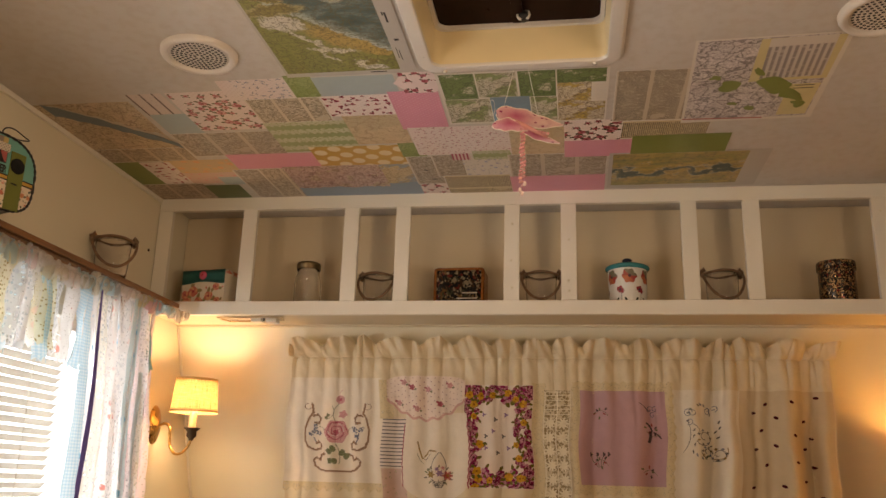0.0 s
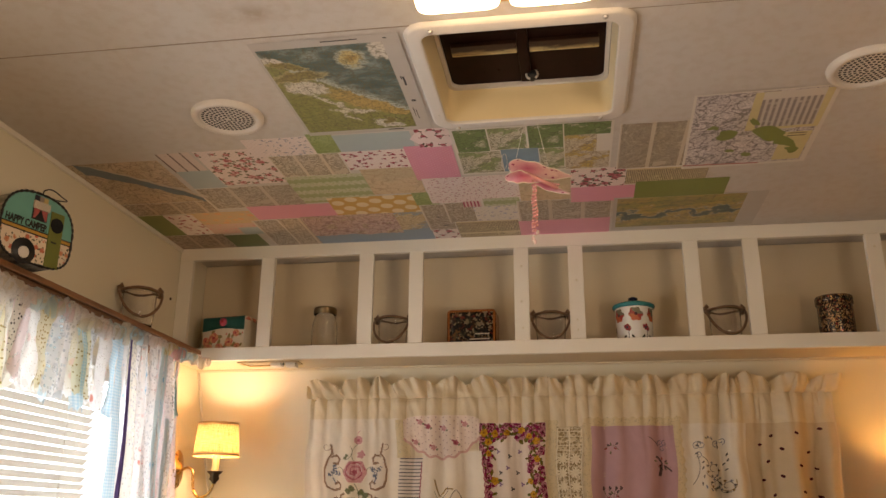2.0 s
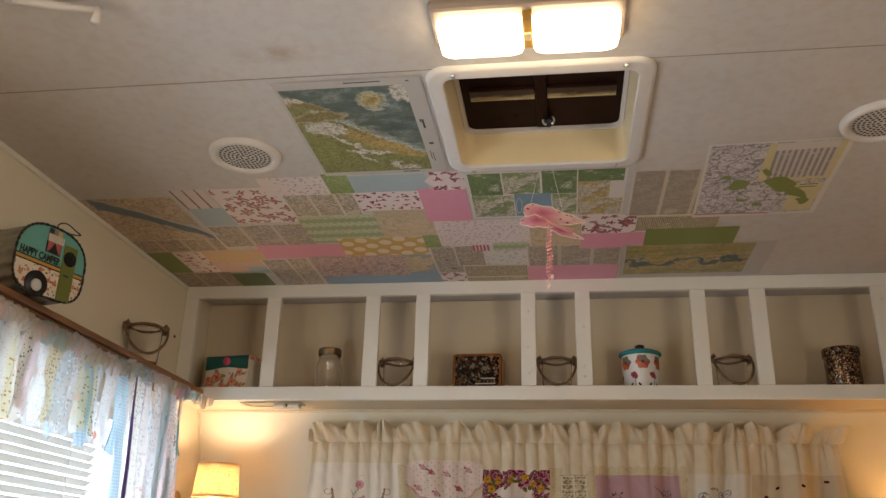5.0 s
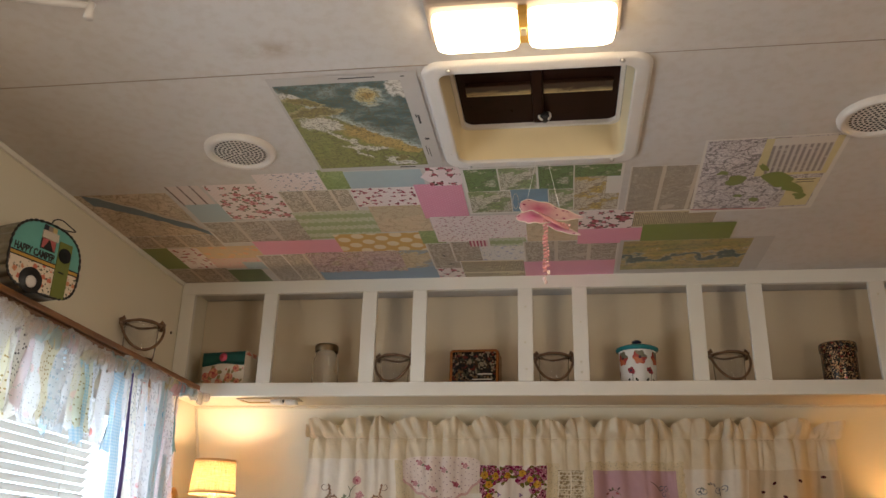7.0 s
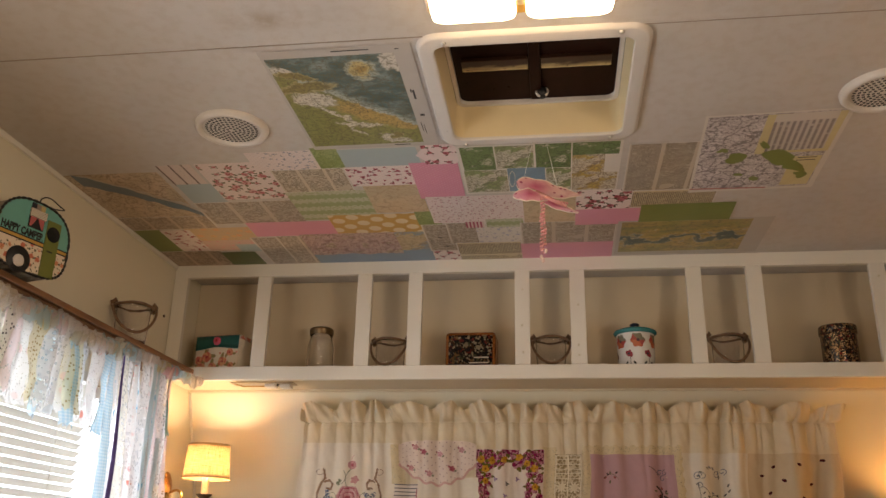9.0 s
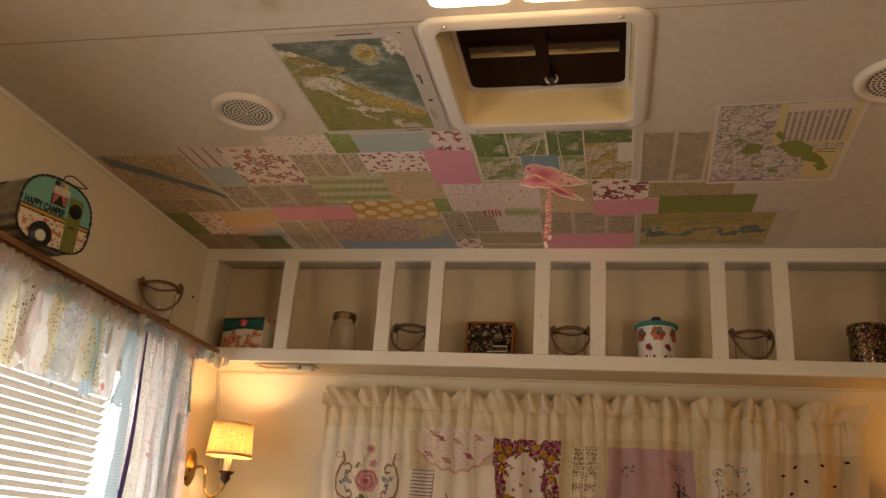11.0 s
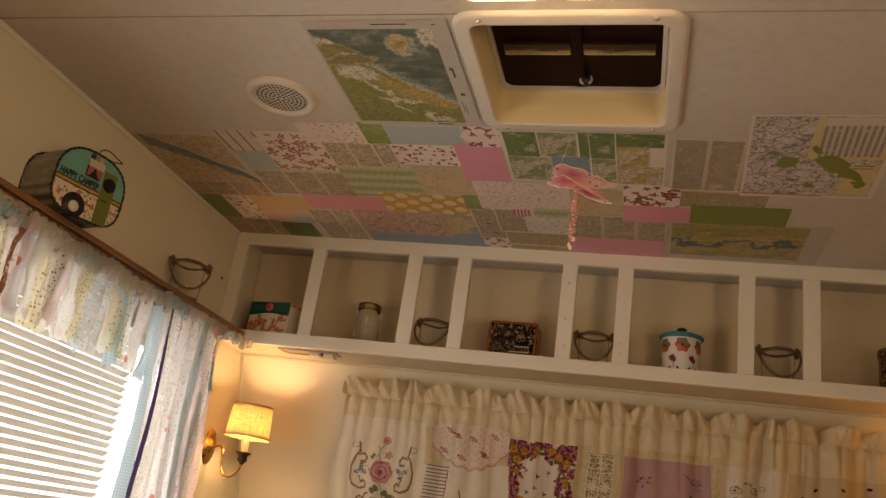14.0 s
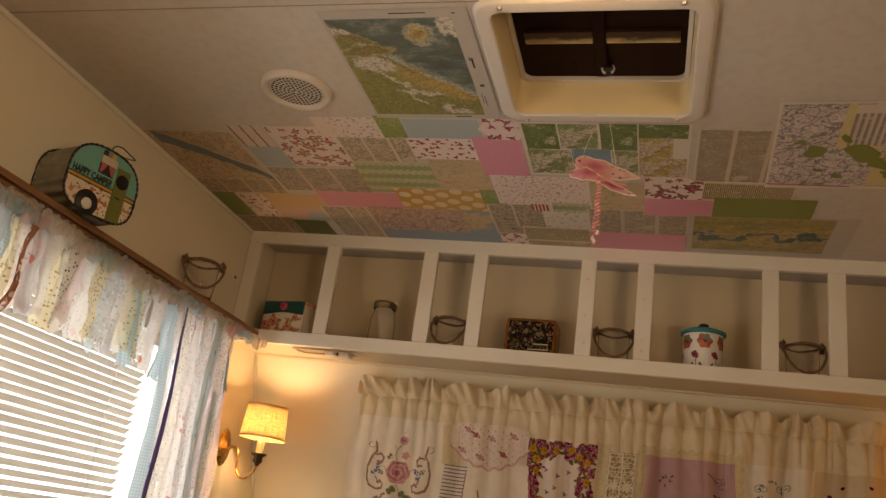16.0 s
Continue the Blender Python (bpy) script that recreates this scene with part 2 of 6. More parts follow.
def northern_relief(w, h):
    """A physical map: teal sea over one corner, an island, gold and green land, glaciers and inlets."""
    n = Nodes("northern_relief")
    uv = n.uv()
    warp = n.node("ShaderNodeVectorMath", Vector=uv)
    warp.operation = "MULTIPLY_ADD"
    n.put(warp.inputs[0], n.noise(uv, 38, 6, 0.65, colour=True))
    warp.inputs[1].default_value = (0.05,) * 3
    n.put(warp.inputs[2], uv)
    x, y, _ = n.split(warp.outputs[0])
    x, y = n.math("MULTIPLY_ADD", x, 1 / w, -0.025 / w), n.math("MULTIPLY_ADD", y, 1 / h, -0.025 / h)

    def spot(cx, cy, rx, ry, turn=0.0):
        ca, sa = math.cos(radians(turn)), math.sin(radians(turn))
        dx, dy = n.math("SUBTRACT", x, cx), n.math("SUBTRACT", y, cy)
        p = n.math("MULTIPLY", n.math("ADD", n.math("MULTIPLY", dx, ca), n.math("MULTIPLY", dy, sa)), 1 / rx)
        q = n.math("MULTIPLY", n.math("SUBTRACT", n.math("MULTIPLY", dy, ca), n.math("MULTIPLY", dx, sa)), 1 / ry)
        return n.math("SQRT", n.math("ADD", n.math("MULTIPLY", p, p), n.math("MULTIPLY", q, q)))

    green = n.mix(n.noise(uv, 55, 5), (0.11, 0.15, 0.03), (0.34, 0.33, 0.10))
    gold = n.mix(n.noise(uv, 70, 5), (0.30, 0.20, 0.05), (0.60, 0.42, 0.13))
    ice = n.mix(n.noise(uv, 60, 4), (0.48, 0.45, 0.38), (0.72, 0.68, 0.60))
    c = green
    for cx, cy, rx, ry, turn in ((0.66, 0.62, 0.33, 0.10, 25), (0.90, 0.76, 0.10, 0.06, 20)):
        c = n.mix(n.less(spot(cx, cy, rx, ry, turn), 1.0, 0.25), c, gold)
    shore = n.math("SUBTRACT", y, n.math("MULTIPLY_ADD", x, 0.70, 0.05))
    c = n.mix(n.less(shore, 0.055, 0.01), c, (0.40, 0.45, 0.40))
    streak = n.noise(n.turn(uv, -44, (7, 15, 1)), 1.8, 6, 0.62)
    sea = n.ramp(streak, (0.32, (0.022, 0.055, 0.06)), (0.5, (0.06, 0.12, 0.12)), (0.66, (0.22, 0.29, 0.27)))
    c = n.mix(n.less(shore, 0.0, 0.03), c, sea)
    for cx, cy, rx, ry, turn in ((0.22, 0.43, 0.17, 0.085, 8), (0.36, 0.62, 0.16, 0.020, 40), (0.52, 0.74, 0.20, 0.024, 6), (0.44, 0.80, 0.12, 0.014, 50), (0.70, 0.91, 0.06, 0.045, 0), (0.82, 0.96, 0.10, 0.03, 0), (0.97, 0.08, 0.10, 0.09, 50), (0.08, 0.13, 0.10, 0.05, 30)):
        c = n.mix(n.less(spot(cx, cy, rx, ry, turn), 1.0, 0.10), c, ice)
    for cx, cy, rx, ry, turn in ((0.16, 0.18, 0.15, 0.030, 12), (0.20, 0.30, 0.23, 0.050, -4), (0.79, 0.90, 0.05, 0.035, 0)):
        d = spot(cx, cy, rx, ry, turn)
        c = n.mix(n.less(d, 1.15, 0.12), c, (0.42, 0.36, 0.18))
        c = n.mix(n.less(d, 0.95, 0.10), c, n.mix(n.noise(uv, 120, 3), (0.10, 0.09, 0.02), (0.34, 0.28, 0.09)))
    d = spot(0.70, 0.15, 0.080, 0.070)
    c = n.mix(n.less(d, 1.45, 0.15), c, (0.36, 0.40, 0.34))
    c = n.mix(n.less(d, 1.05, 0.15), c, (0.52, 0.42, 0.18))
    c = n.mix(n.less(d, 0.55, 0.12), c, (0.38, 0.25, 0.07))
    lines = n.cells(warp.outputs[0], 42, "DISTANCE_TO_EDGE").outputs["Distance"]
    c = n.mix(n.math("MULTIPLY", n.less(lines, 0.04, 0.02), 0.65), c, (0.10, 0.09, 0.04))
    c = n.mix(n.math("MULTIPLY", n.less(n.noise(uv, 170, 3), 0.42, 0.03), 0.6), c, (0.09, 0.08, 0.04))
    return n.done(aged(n, c), PAPER_ROUGH)


def scallops(name, ground, pale):
    n = Nodes(name)
    x, y, _ = n.split(n.uv())
    wave = n.math("MULTIPLY", n.math("ABSOLUTE", n.math("SINE", n.math("MULTIPLY", x, 170.0))), 0.008)
    band = n.math("FRACT", n.math("MULTIPLY", n.math("ADD", y, wave), 1 / 0.05))
    lacy = n.math("MULTIPLY", n.less(band, 0.5, 0.05), n.less(n.noise(n.uv(), 150, 2), 0.58, 0.06))
    return n.done(aged(n, n.mix(n.math("MULTIPLY", lacy, 0.8), ground, pale)), PAPER_ROUGH)


def plain_cloth(name, colour, through=0.35, check=None, pitch=0.006, spots=None, spot_scale=120, holes=None, hole_size=0.3, blobs=None, sheer=0.0):
    n = Nodes(name)
    uv = n.uv()
    c = n.mix(n.noise(uv, 25, 4), tuple(v * 0.86 for v in colour), colour)
    if check:
        x, y, _ = n.split(uv)
        a = n.less(n.math("FRACT", n.math("MULTIPLY", x, 1 / pitch)), 0.5, 0.05)
        b = n.less(n.math("FRACT", n.math("MULTIPLY", y, 1 / pitch)), 0.5, 0.05)
        c = n.mix(n.math("MULTIPLY", n.math("ADD", a, b), 0.5), c, check)
    if blobs:
        cell = n.cells(uv, 30)
        rare = n.math("GREATER_THAN", n.split(cell.outputs["Color"])[1], 0.45)
        c = n.mix(n.math("MULTIPLY", n.less(cell.outputs["Distance"], 0.28, 0.05), rare), c, blobs)
    if spots:
        c = n.mix(n.less(n.cells(uv, spot_scale, random=0.6).outputs["Distance"], 0.3, 0.05), c, spots)
    hole = n.math("MULTIPLY_ADD", n.noise(uv, 60, 3), sheer, sheer * 0.5) if sheer else None
    if holes:
        hole = n.math("MULTIPLY", n.less(n.cells(uv, holes, random=0.7).outputs["Distance"], hole_size, 0.05), 0.85)
        if sheer:
            hole = n.math("MAXIMUM", hole, sheer)
    return n.cloth(c, through, hole)


def glass_material(name, tint=(1, 1, 1)):
    n = Nodes(name)
    n.bsdf.inputs["Transmission Weight"].default_value = 1.0
    n.bsdf.inputs["IOR"].default_value = 1.45
    n.bump(n.noise(n.obj(), 40, 2), 0.12, 0.003)
    return n.done(tint, 0.03)


def lens_material():
    """White diffuser, brightest where the bulb stands behind it."""
    n = Nodes("lamp_lens")
    x, y, _ = n.split(n.obj())
    a = n.math("MULTIPLY", n.math("SUBTRACT", n.math("ABSOLUTE", x), 0.0765), 1 / 0.030)
    b = n.math("MULTIPLY", n.math("SUBTRACT", y, 0.010), 1 / 0.012)
    d = n.math("ADD", n.math("MULTIPLY", a, a), n.math("MULTIPLY", b, b))
    core = n.math("POWER", 2.718, n.math("MULTIPLY", d, -1.0))
    n.bsdf.inputs["Emission Color"].default_value = (1.0, 0.75, 0.43, 1)
    n.put(n.bsdf.inputs["Emission Strength"], n.math("MULTIPLY_ADD", core, LAMP_GLOW * 6.0, LAMP_GLOW * 0.72))
    return n.done((0.8, 0.78, 0.7), 0.3)


def linen_shade():
    n = Nodes("linen_shade")
    uv = n.uv()
    a = n.noise(n.turn(uv, 0, (520, 24, 1)), 1.0, 2)
    b = n.noise(n.turn(uv, 0, (24, 520, 1)), 1.0, 2)
    f = n.math("MULTIPLY_ADD", n.math("ADD", a, b), 1.7, -1.2)
    return n.cloth(n.mix(f, (0.26, 0.14, 0.045), (0.70, 0.44, 0.19)), 0.23)


def wall_material():
    n = Nodes("wall_paint")
    o = n.obj()
    c = n.mix(n.noise(o, 2.5, 5), (0.70, 0.64, 0.48), (0.77, 0.71, 0.55))
    n.bump(n.noise(o, 190, 3), 0.12, 0.002)
    return n.done(c, n.math("MULTIPLY_ADD", n.noise(o, 12), 0.15, 0.3))


WALL = wall_material()
# for the two unseen walls: made dark so that less light bounces back
BOUNCE_CUT = paint("bounce_cutting_tan", (0.34, 0.25, 0.15), 0.5, 5, 0.12)
CEILING = ceiling_material()
TRIM = paint("trim_paint", (0.79, 0.75, 0.645), 0.34, 5, 0.05, 90, 0.08)
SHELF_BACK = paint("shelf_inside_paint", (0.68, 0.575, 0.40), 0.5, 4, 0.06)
WHITE_PLASTIC = plain("white_plastic", (0.64, 0.60, 0.54), 0.3, 0, 0.05)
CREAM_PLASTIC = plain("cream_plastic", (0.74, 0.61, 0.36), 0.32, 0, 0.06, 12)
DARK_PLASTIC = plain("smoked_plastic", (0.020, 0.008, 0.005), 0.3, 0, 0.3)
DARK_PLASTIC.node_tree.nodes["Principled BSDF"].inputs["Specular IOR Level"].default_value = 0.04
BLACK = plain("black_paint", (0.012, 0.012, 0.012), 0.45)
WOOD = wood("stained_wood", (0.12, 0.05, 0.018), (0.29, 0.135, 0.052))
FLOOR = wood("floor_boards", (0.18, 0.1, 0.05), (0.32, 0.2, 0.11))
GLASS = glass_material("clear_glass")
PANE = glass_material("window_glass")
BRASS = plain("aged_brass", (0.5, 0.3, 0.1), 0.28, 1.0, 0.25, 60)
BRONZE = plain("dark_bronze", (0.09, 0.06, 0.035), 0.38, 0.9, 0.3, 60)
STEEL = plain("steel_screw", (0.6, 0.58, 0.54), 0.3, 1.0)
ROPE = wood("wrapped_rattan", (0.10, 0.055, 0.025), (0.24, 0.14, 0.07), 0)
SLAT = plain("blind_slat", (0.66, 0.61, 0.52), 0.35, 0, 0.04, 8)
LENS = lens_material()
SHADE = linen_shade()


# ---- building helpers ----
def mesh_object(name, bm, material, smooth=False):
    me = bpy.data.meshes.new(name)
    bm.normal_update()
    bm.to_mesh(me)
    bm.free()
    for m in material if isinstance(material, (list, tuple)) else [material]:
        me.materials.append(m)
    if smooth:
        for p in me.polygons:
            p.use_smooth = True
    return new(name, me)


def thing(name, x, y, z, label, category, group="", kind="", turn=0.0):
    ob = new(name)
    ob.empty_display_size = 0.05
    ob.matrix_world = pose(x, y, z, 0, 0, turn)
    return tagged(ob, label, category, group, kind)


def part(name, bm, material, parent, label="", smooth=False):
    """One mesh under a thing or part. bm is in the parent's own space."""
    ob = mesh_object(name, bm, material, smooth)
    ob.parent = parent
    return tagged(ob, label)


def structure(name, bm, material, label="", smooth=False):
    return tagged(mesh_object(name, bm, material, smooth), label, kind="structure")


def box(bm, x0, y0, z0, x1, y1, z1, bevel=0.0):
    r = bmesh.ops.create_cube(bm, size=1)
    for v in r["verts"]:
        v.co = Vector((x0 + (v.co.x + 0.5) * (x1 - x0), y0 + (v.co.y + 0.5) * (y1 - y0), z0 + (v.co.z + 0.5) * (z1 - z0)))
    if bevel:
        edges = list({e for v in r["verts"] for e in v.link_edges})
        bmesh.ops.bevel(bm, geom=edges, offset=bevel, segments=2, profile=0.7, affect="EDGES")
    return bm


def one_box(*a, **k):
    return box(bmesh.new(), *a, **k)


def lathe(profile, steps=32, bm=None, m=Matrix()):
    """Turns a profile of (radius, z) about z."""
    bm = bm or bmesh.new()
    uvl = bm.loops.layers.uv.verify()
    rings = []
    for r, z in profile:
        if r < 1e-6:
            rings.append([bm.verts.new(m @ Vector((0, 0, z)))])
        else:
            rings.append([bm.verts.new(m @ Vector((r * math.cos(2 * math.pi * i / steps), r * math.sin(2 * math.pi * i / steps), z))) for i in range(steps)])
    run = 0.0
    for k, (a, b) in enumerate(zip(rings, rings[1:])):
        step = math.dist(profile[k], profile[k + 1])
        rad = max(profile[k][0], profile[k + 1][0])
        for i in range(steps):
            j = (i + 1) % steps
            q = [a[i % len(a)], a[j % len(a)], b[j % len(b)], b[i % len(b)]]
            q = [v for n_, v in enumerate(q) if v not in q[:n_]]
            if len(q) < 3:
                continue
            f = bm.faces.new(q)
            f.smooth = True
            for l in f.loops:
                top = l.vert in b
                side = i if l.vert in (a[i % len(a)], b[i % len(b)]) else i + 1
                l[uvl].uv = (side / steps * 2 * math.pi * rad, run + (step if top else 0))
        run += step
    return bm


def tube(points, radius, steps=8, bm=None, wobble=0.0):
    """A round rod along points; radius may be a list."""
    bm = bm or bmesh.new()
    pts = [Vector(p) for p in points]
    rad = radius if isinstance(radius, list) else [radius] * len(pts)
    rings, up = [], Vector((0.31, 0.2, 0.93))
    for i, p in enumerate(pts):
        d = (pts[min(i + 1, len(pts) - 1)] - pts[max(i - 1, 0)]).normalized()
        a = d.cross(up).normalized()
        b = d.cross(a)
        r = rad[i] * (1 + wobble * random.uniform(-1, 1))
        rings.append([bm.verts.new(p + r * (math.cos(2 * math.pi * k / steps) * a + math.sin(2 * math.pi * k / steps) * b)) for k in range(steps)])
    for a, b in zip(rings, rings[1:]):
        for k in range(steps):
            bm.faces.new((a[k], a[(k + 1) % steps], b[(k + 1) % steps], b[k])).smooth = True
    bm.faces.new(rings[0][::-1]), bm.faces.new(rings[-1])
    return bm


def round_rect(w, h, r, steps=6):
    """Points of a rounded rectangle about the origin, anticlockwise."""
    out = []
    for cx, cy, a0 in ((w / 2 - r, h / 2 - r, 0), (-w / 2 + r, h / 2 - r, 90), (-w / 2 + r, -h / 2 + r, 180), (w / 2 - r, -h / 2 + r, 270)):
        for i in range(steps + 1):
            a = radians(a0 + 90 * i / steps)
            out.append((cx + r * math.cos(a), cy + r * math.sin(a)))
    return out


def loft(rings, bm=None, close_last=False, close_first=False, smooth=False):
    """Joins rings of points, each a list of (x, y, z), in order."""
    bm = bm or bmesh.new()
    vs = [[bm.verts.new(p) for p in ring] for ring in rings]
    for a, b in zip(vs, vs[1:]):
        for i in range(len(a)):
            j = (i + 1) % len(a)
            bm.faces.new((a[i], a[j], b[j], b[i])).smooth = smooth
    if close_last:
        bm.faces.new(vs[-1])
    if close_first:
        bm.faces.new(vs[0][::-1])
    return bm


def grid(fn, us, vs, thick=0.0, uv_of=None):
    """A sheet over the rows us x vs, fn(u, v) giving the place; UV in metres."""
    bm = bmesh.new()
    uvl = bm.loops.layers.uv.verify()
    pts = [[bm.verts.new(fn(u, v)) for u in us] for v in vs]
    for j in range(len(vs) - 1):
        for i in range(len(us) - 1):
            f = bm.faces.new((pts[j][i], pts[j][i + 1], pts[j + 1][i + 1], pts[j + 1][i]))
            f.smooth = True
            for l, (a, b) in zip(f.loops, ((i, j), (i + 1, j), (i + 1, j + 1), (i, j + 1))):
                l[uvl].uv = (us[a], vs[b]) if uv_of is None else uv_of(us[a], vs[b])
    return bm


def span(a, b, n):
    return [a + (b - a) * i / n for i in range(n + 1)]


# ---- the room ----
CEIL, WIDE, BACK, TOP = 1.95, 2.39, -3.5, 2.06
WIN_Y0, WIN_Y1, WIN_Z0, WIN_Z1 = -1.62, -0.12, 0.80, 1.50
VX, VY, VH = 1.163, -0.973, 0.177

structure("floor", one_box(-0.1, BACK - 0.1, -0.05, WIDE + 0.1, 0.75, 0), FLOOR, "brown wooden floor boards of the trailer")
bm = bmesh.new()
box(bm, -0.06, BACK, CEIL, VX - VH, 0.25, TOP)
box(bm, VX + VH, BACK, CEIL, WIDE + 0.06, 0.25, TOP)
box(bm, VX - VH, BACK, CEIL, VX + VH, VY - VH, TOP)
box(bm, VX - VH, VY + VH, CEIL, VX + VH, 0.25, TOP)
structure("ceiling", bm, CEILING, "off-white textured ceiling board with a few brown stains")
bm = bmesh.new()
box(bm, -0.06, BACK, 0, 0, -2.60, TOP)
box(bm, -0.06, -1.86, 0, 0, WIN_Y0, TOP)
box(bm, -0.06, -2.60, 0, 0, -1.86, 0.74)
box(bm, -0.06, -2.60, 1.46, 0, -1.86, TOP)
box(bm, -0.06, WIN_Y1, 0, 0, 0.75, TOP)
box(bm, -0.06, WIN_Y0, 0, 0, WIN_Y1, WIN_Z0)
box(bm, -0.06, WIN_Y0, WIN_Z1, 0, WIN_Y1, TOP)
structure("wall_west", bm, WALL, "cream painted side wall with two windows")
bm = bmesh.new()
box(bm, WIDE, BACK, 0, WIDE + 0.06, -3.22, TOP)
box(bm, WIDE, -2.28, 0, WIDE + 0.06, 0.75, TOP)
box(bm, WIDE, -3.22, 0, WIDE + 0.06, -2.28, 0.74)
box(bm, WIDE, -3.22, 1.48, WIDE + 0.06, -2.28, TOP)
structure("wall_east", bm, BOUNCE_CUT, "unseen side wall, darkened to tan to cut bounced light, with an added window")
structure("wall_south", one_box(-0.06, BACK - 0.06, 0, WIDE + 0.06, BACK, TOP), BOUNCE_CUT, "unseen end wall, darkened to tan to cut bounced light")
# the nose of the trailer: upright behind the shelf, leaning outwards below it
lean = [(0.203, TOP), (0.203, 1.583), (0.203 + 0.43 * 0.783, 0.80), (0.203 + 0.43 * 0.783, 0.0)]
bm = bmesh.new()
inner = [[bm.verts.new((x, y, z)) for y, z in lean] for x in (0.0, WIDE)]
outer = [[bm.verts.new((x, y + 0.05, z)) for y, z in lean] for x in (0.0, WIDE)]
for i in range(3):
    bm.faces.new((inner[0][i], inner[0][i + 1], inner[1][i + 1], inner[1][i]))
    bm.faces.new((outer[1][i], outer[1][i + 1], outer[0][i + 1], outer[0][i]))
structure("wall_north", bm, WALL, "cream painted front wall that leans outwards")
# slim cove along the side wall and the ceiling, and in the corner below the shelf
structure("trim_west", one_box(0, BACK, CEIL - 0.012, 0.008, 0, CEIL, bevel=0.002), TRIM, "thin white corner bead")
bm = tube([(0.004, 0.2, 1.58), (0.004, 0.2 + 0.43 * 0.78, 0.80)], 0.004, 6)
structure("trim_corner", bm, TRIM, "thin corner bead on the front wall")
structure("trim_seam", one_box(0, -1.1722, CEIL - 0.0012, WIDE, -1.1704, CEIL), plain("seam_shadow", (0.30, 0.25, 0.19), 0.7), "faint seam between two ceiling boards")
bm = grid(lambda u, v: (1.30 + 0.62 * u, -1.190 + 0.022 * v + 0.003 * noise.noise(Vector((u * 14, v, 0))), CEIL - 0.0003 - 0.0016 * (1 - (2 * v - 1) ** 2) * (0.7 + 0.5 * noise.noise(Vector((u * 60, v * 3, 2)))) * (1 - u)), span(0, 1, 80), span(0, 1, 6))
structure("trim_caulk", bm, CEILING, "rough caulked joint by the roof vent")

# ---- window with its blind ----
bm = bmesh.new()
for y0, y1, z0, z1 in ((WIN_Y0, WIN_Y1, WIN_Z0, WIN_Z0 + 0.03), (WIN_Y0, WIN_Y1, WIN_Z1 - 0.03, WIN_Z1), (WIN_Y0, WIN_Y0 + 0.03, WIN_Z0 + 0.03, WIN_Z1 - 0.03), (WIN_Y1 - 0.03, WIN_Y1, WIN_Z0 + 0.03, WIN_Z1 - 0.03)):
    box(bm, -0.05, y0, z0, -0.01, y1, z1, 0.003)
win = tagged(new("window_1"), "side window with a white frame behind a blind", kind="structure")
part("window_frame", bm, WHITE_PLASTIC, win)
pane = part("pane", one_box(-0.034, WIN_Y0 + 0.03, WIN_Z0 + 0.03, -0.03, WIN_Y1 - 0.03, WIN_Z1 - 0.03), PANE, win)
pane.visible_shadow = False

def small_window(name, x, y0, y1, z0, z1):
    w = tagged(new(name), "small unseen window in the side wall, added for its light", kind="structure")
    b = bmesh.new()
    for a0, a1, c0, c1 in ((y0, y1, z0, z0 + 0.03), (y0, y1, z1 - 0.03, z1), (y0, y0 + 0.03, z0 + 0.03, z1 - 0.03), (y1 - 0.03, y1, z0 + 0.03, z1 - 0.03)):
        box(b, x, a0, c0, x + 0.045, a1, c1, 0.003)
    part("window_frame", b, WHITE_PLASTIC, w)


small_window("window_2", -0.05, -2.60, -1.86, 0.74, 1.46)
# added out of view, to go with the fill lamp on the east side
small_window("unseen_window_3", WIDE + 0.005, -3.22, -2.28, 0.74, 1.48)

blind = thing("window_blind", 0.025, -0.985, 0, "white horizontal slat blind, lowered in front of the bright window", "blind")
part("headrail", one_box(-0.012, -0.55, 1.485, 0.014, 0.55, 1.51, bevel=0.002), SLAT, blind)
slat_mesh = None
for k in range(31):
    z = 1.472 - 0.0203 * k
    if slat_mesh is None:
        b2 = grid(lambda y, a: (0.0086 * a, y, 0.0070 * a + 0.0016 * (1 - a * a)), span(-0.55, 0.55, 6), span(-1, 1, 6))
        ob = part("slat", b2, SLAT, blind, smooth=True)
        slat_mesh = ob.data
    else:
        ob = new("slat", slat_mesh)
        ob.parent = blind
    ob.location = (0, 0, z)
    ob.rotation_euler = (radians(random.uniform(-0.15, 0.15)), 0, 0)
for y in (-0.42, 0.0, 0.42):
    part("cord", tube([(0.014, y, 1.49), (0.014, y, 0.85)], 0.0008, 5), SLAT, blind)

# ---- outdoors ----
structure("ground", one_box(-400, -400, -0.9, 400, 400, -0.7), plain("dry_grass", (0.16, 0.17, 0.07), 0.9, 0, 0.3, 3), "pale dry grass outside")

# ---- open shelf along the front wall ----
shelf = thing("cubby_shelf", 0, 0, 0, "white painted wooden cubby shelf with open compartments under the ceiling", "shelf", kind="structure")
part("bottom_rail", one_box(0.002, -0.009, 1.583, WIDE - 0.002, 0.009, 1.6235, bevel=0.002), TRIM, shelf)
part("top_rail", one_box(0.002, -0.009, 1.9085, WIDE - 0.002, 0.009, CEIL - 0.001, bevel=0.002), TRIM, shelf)
STILES = [(0.002, 0.046), (0.276, 0.320), (0.594, 0.639), (0.752, 0.795), (1.073, 1.117), (1.235, 1.279), (1.571, 1.614), (1.740, 1.784), (2.078, 2.120), (2.344, 2.388)]
for k, (a, b) in enumerate(STILES):
    part("stile", one_box(a, -0.0085, 1.6237, b, 0.0085, 1.9083, bevel=0.0018), TRIM, shelf)
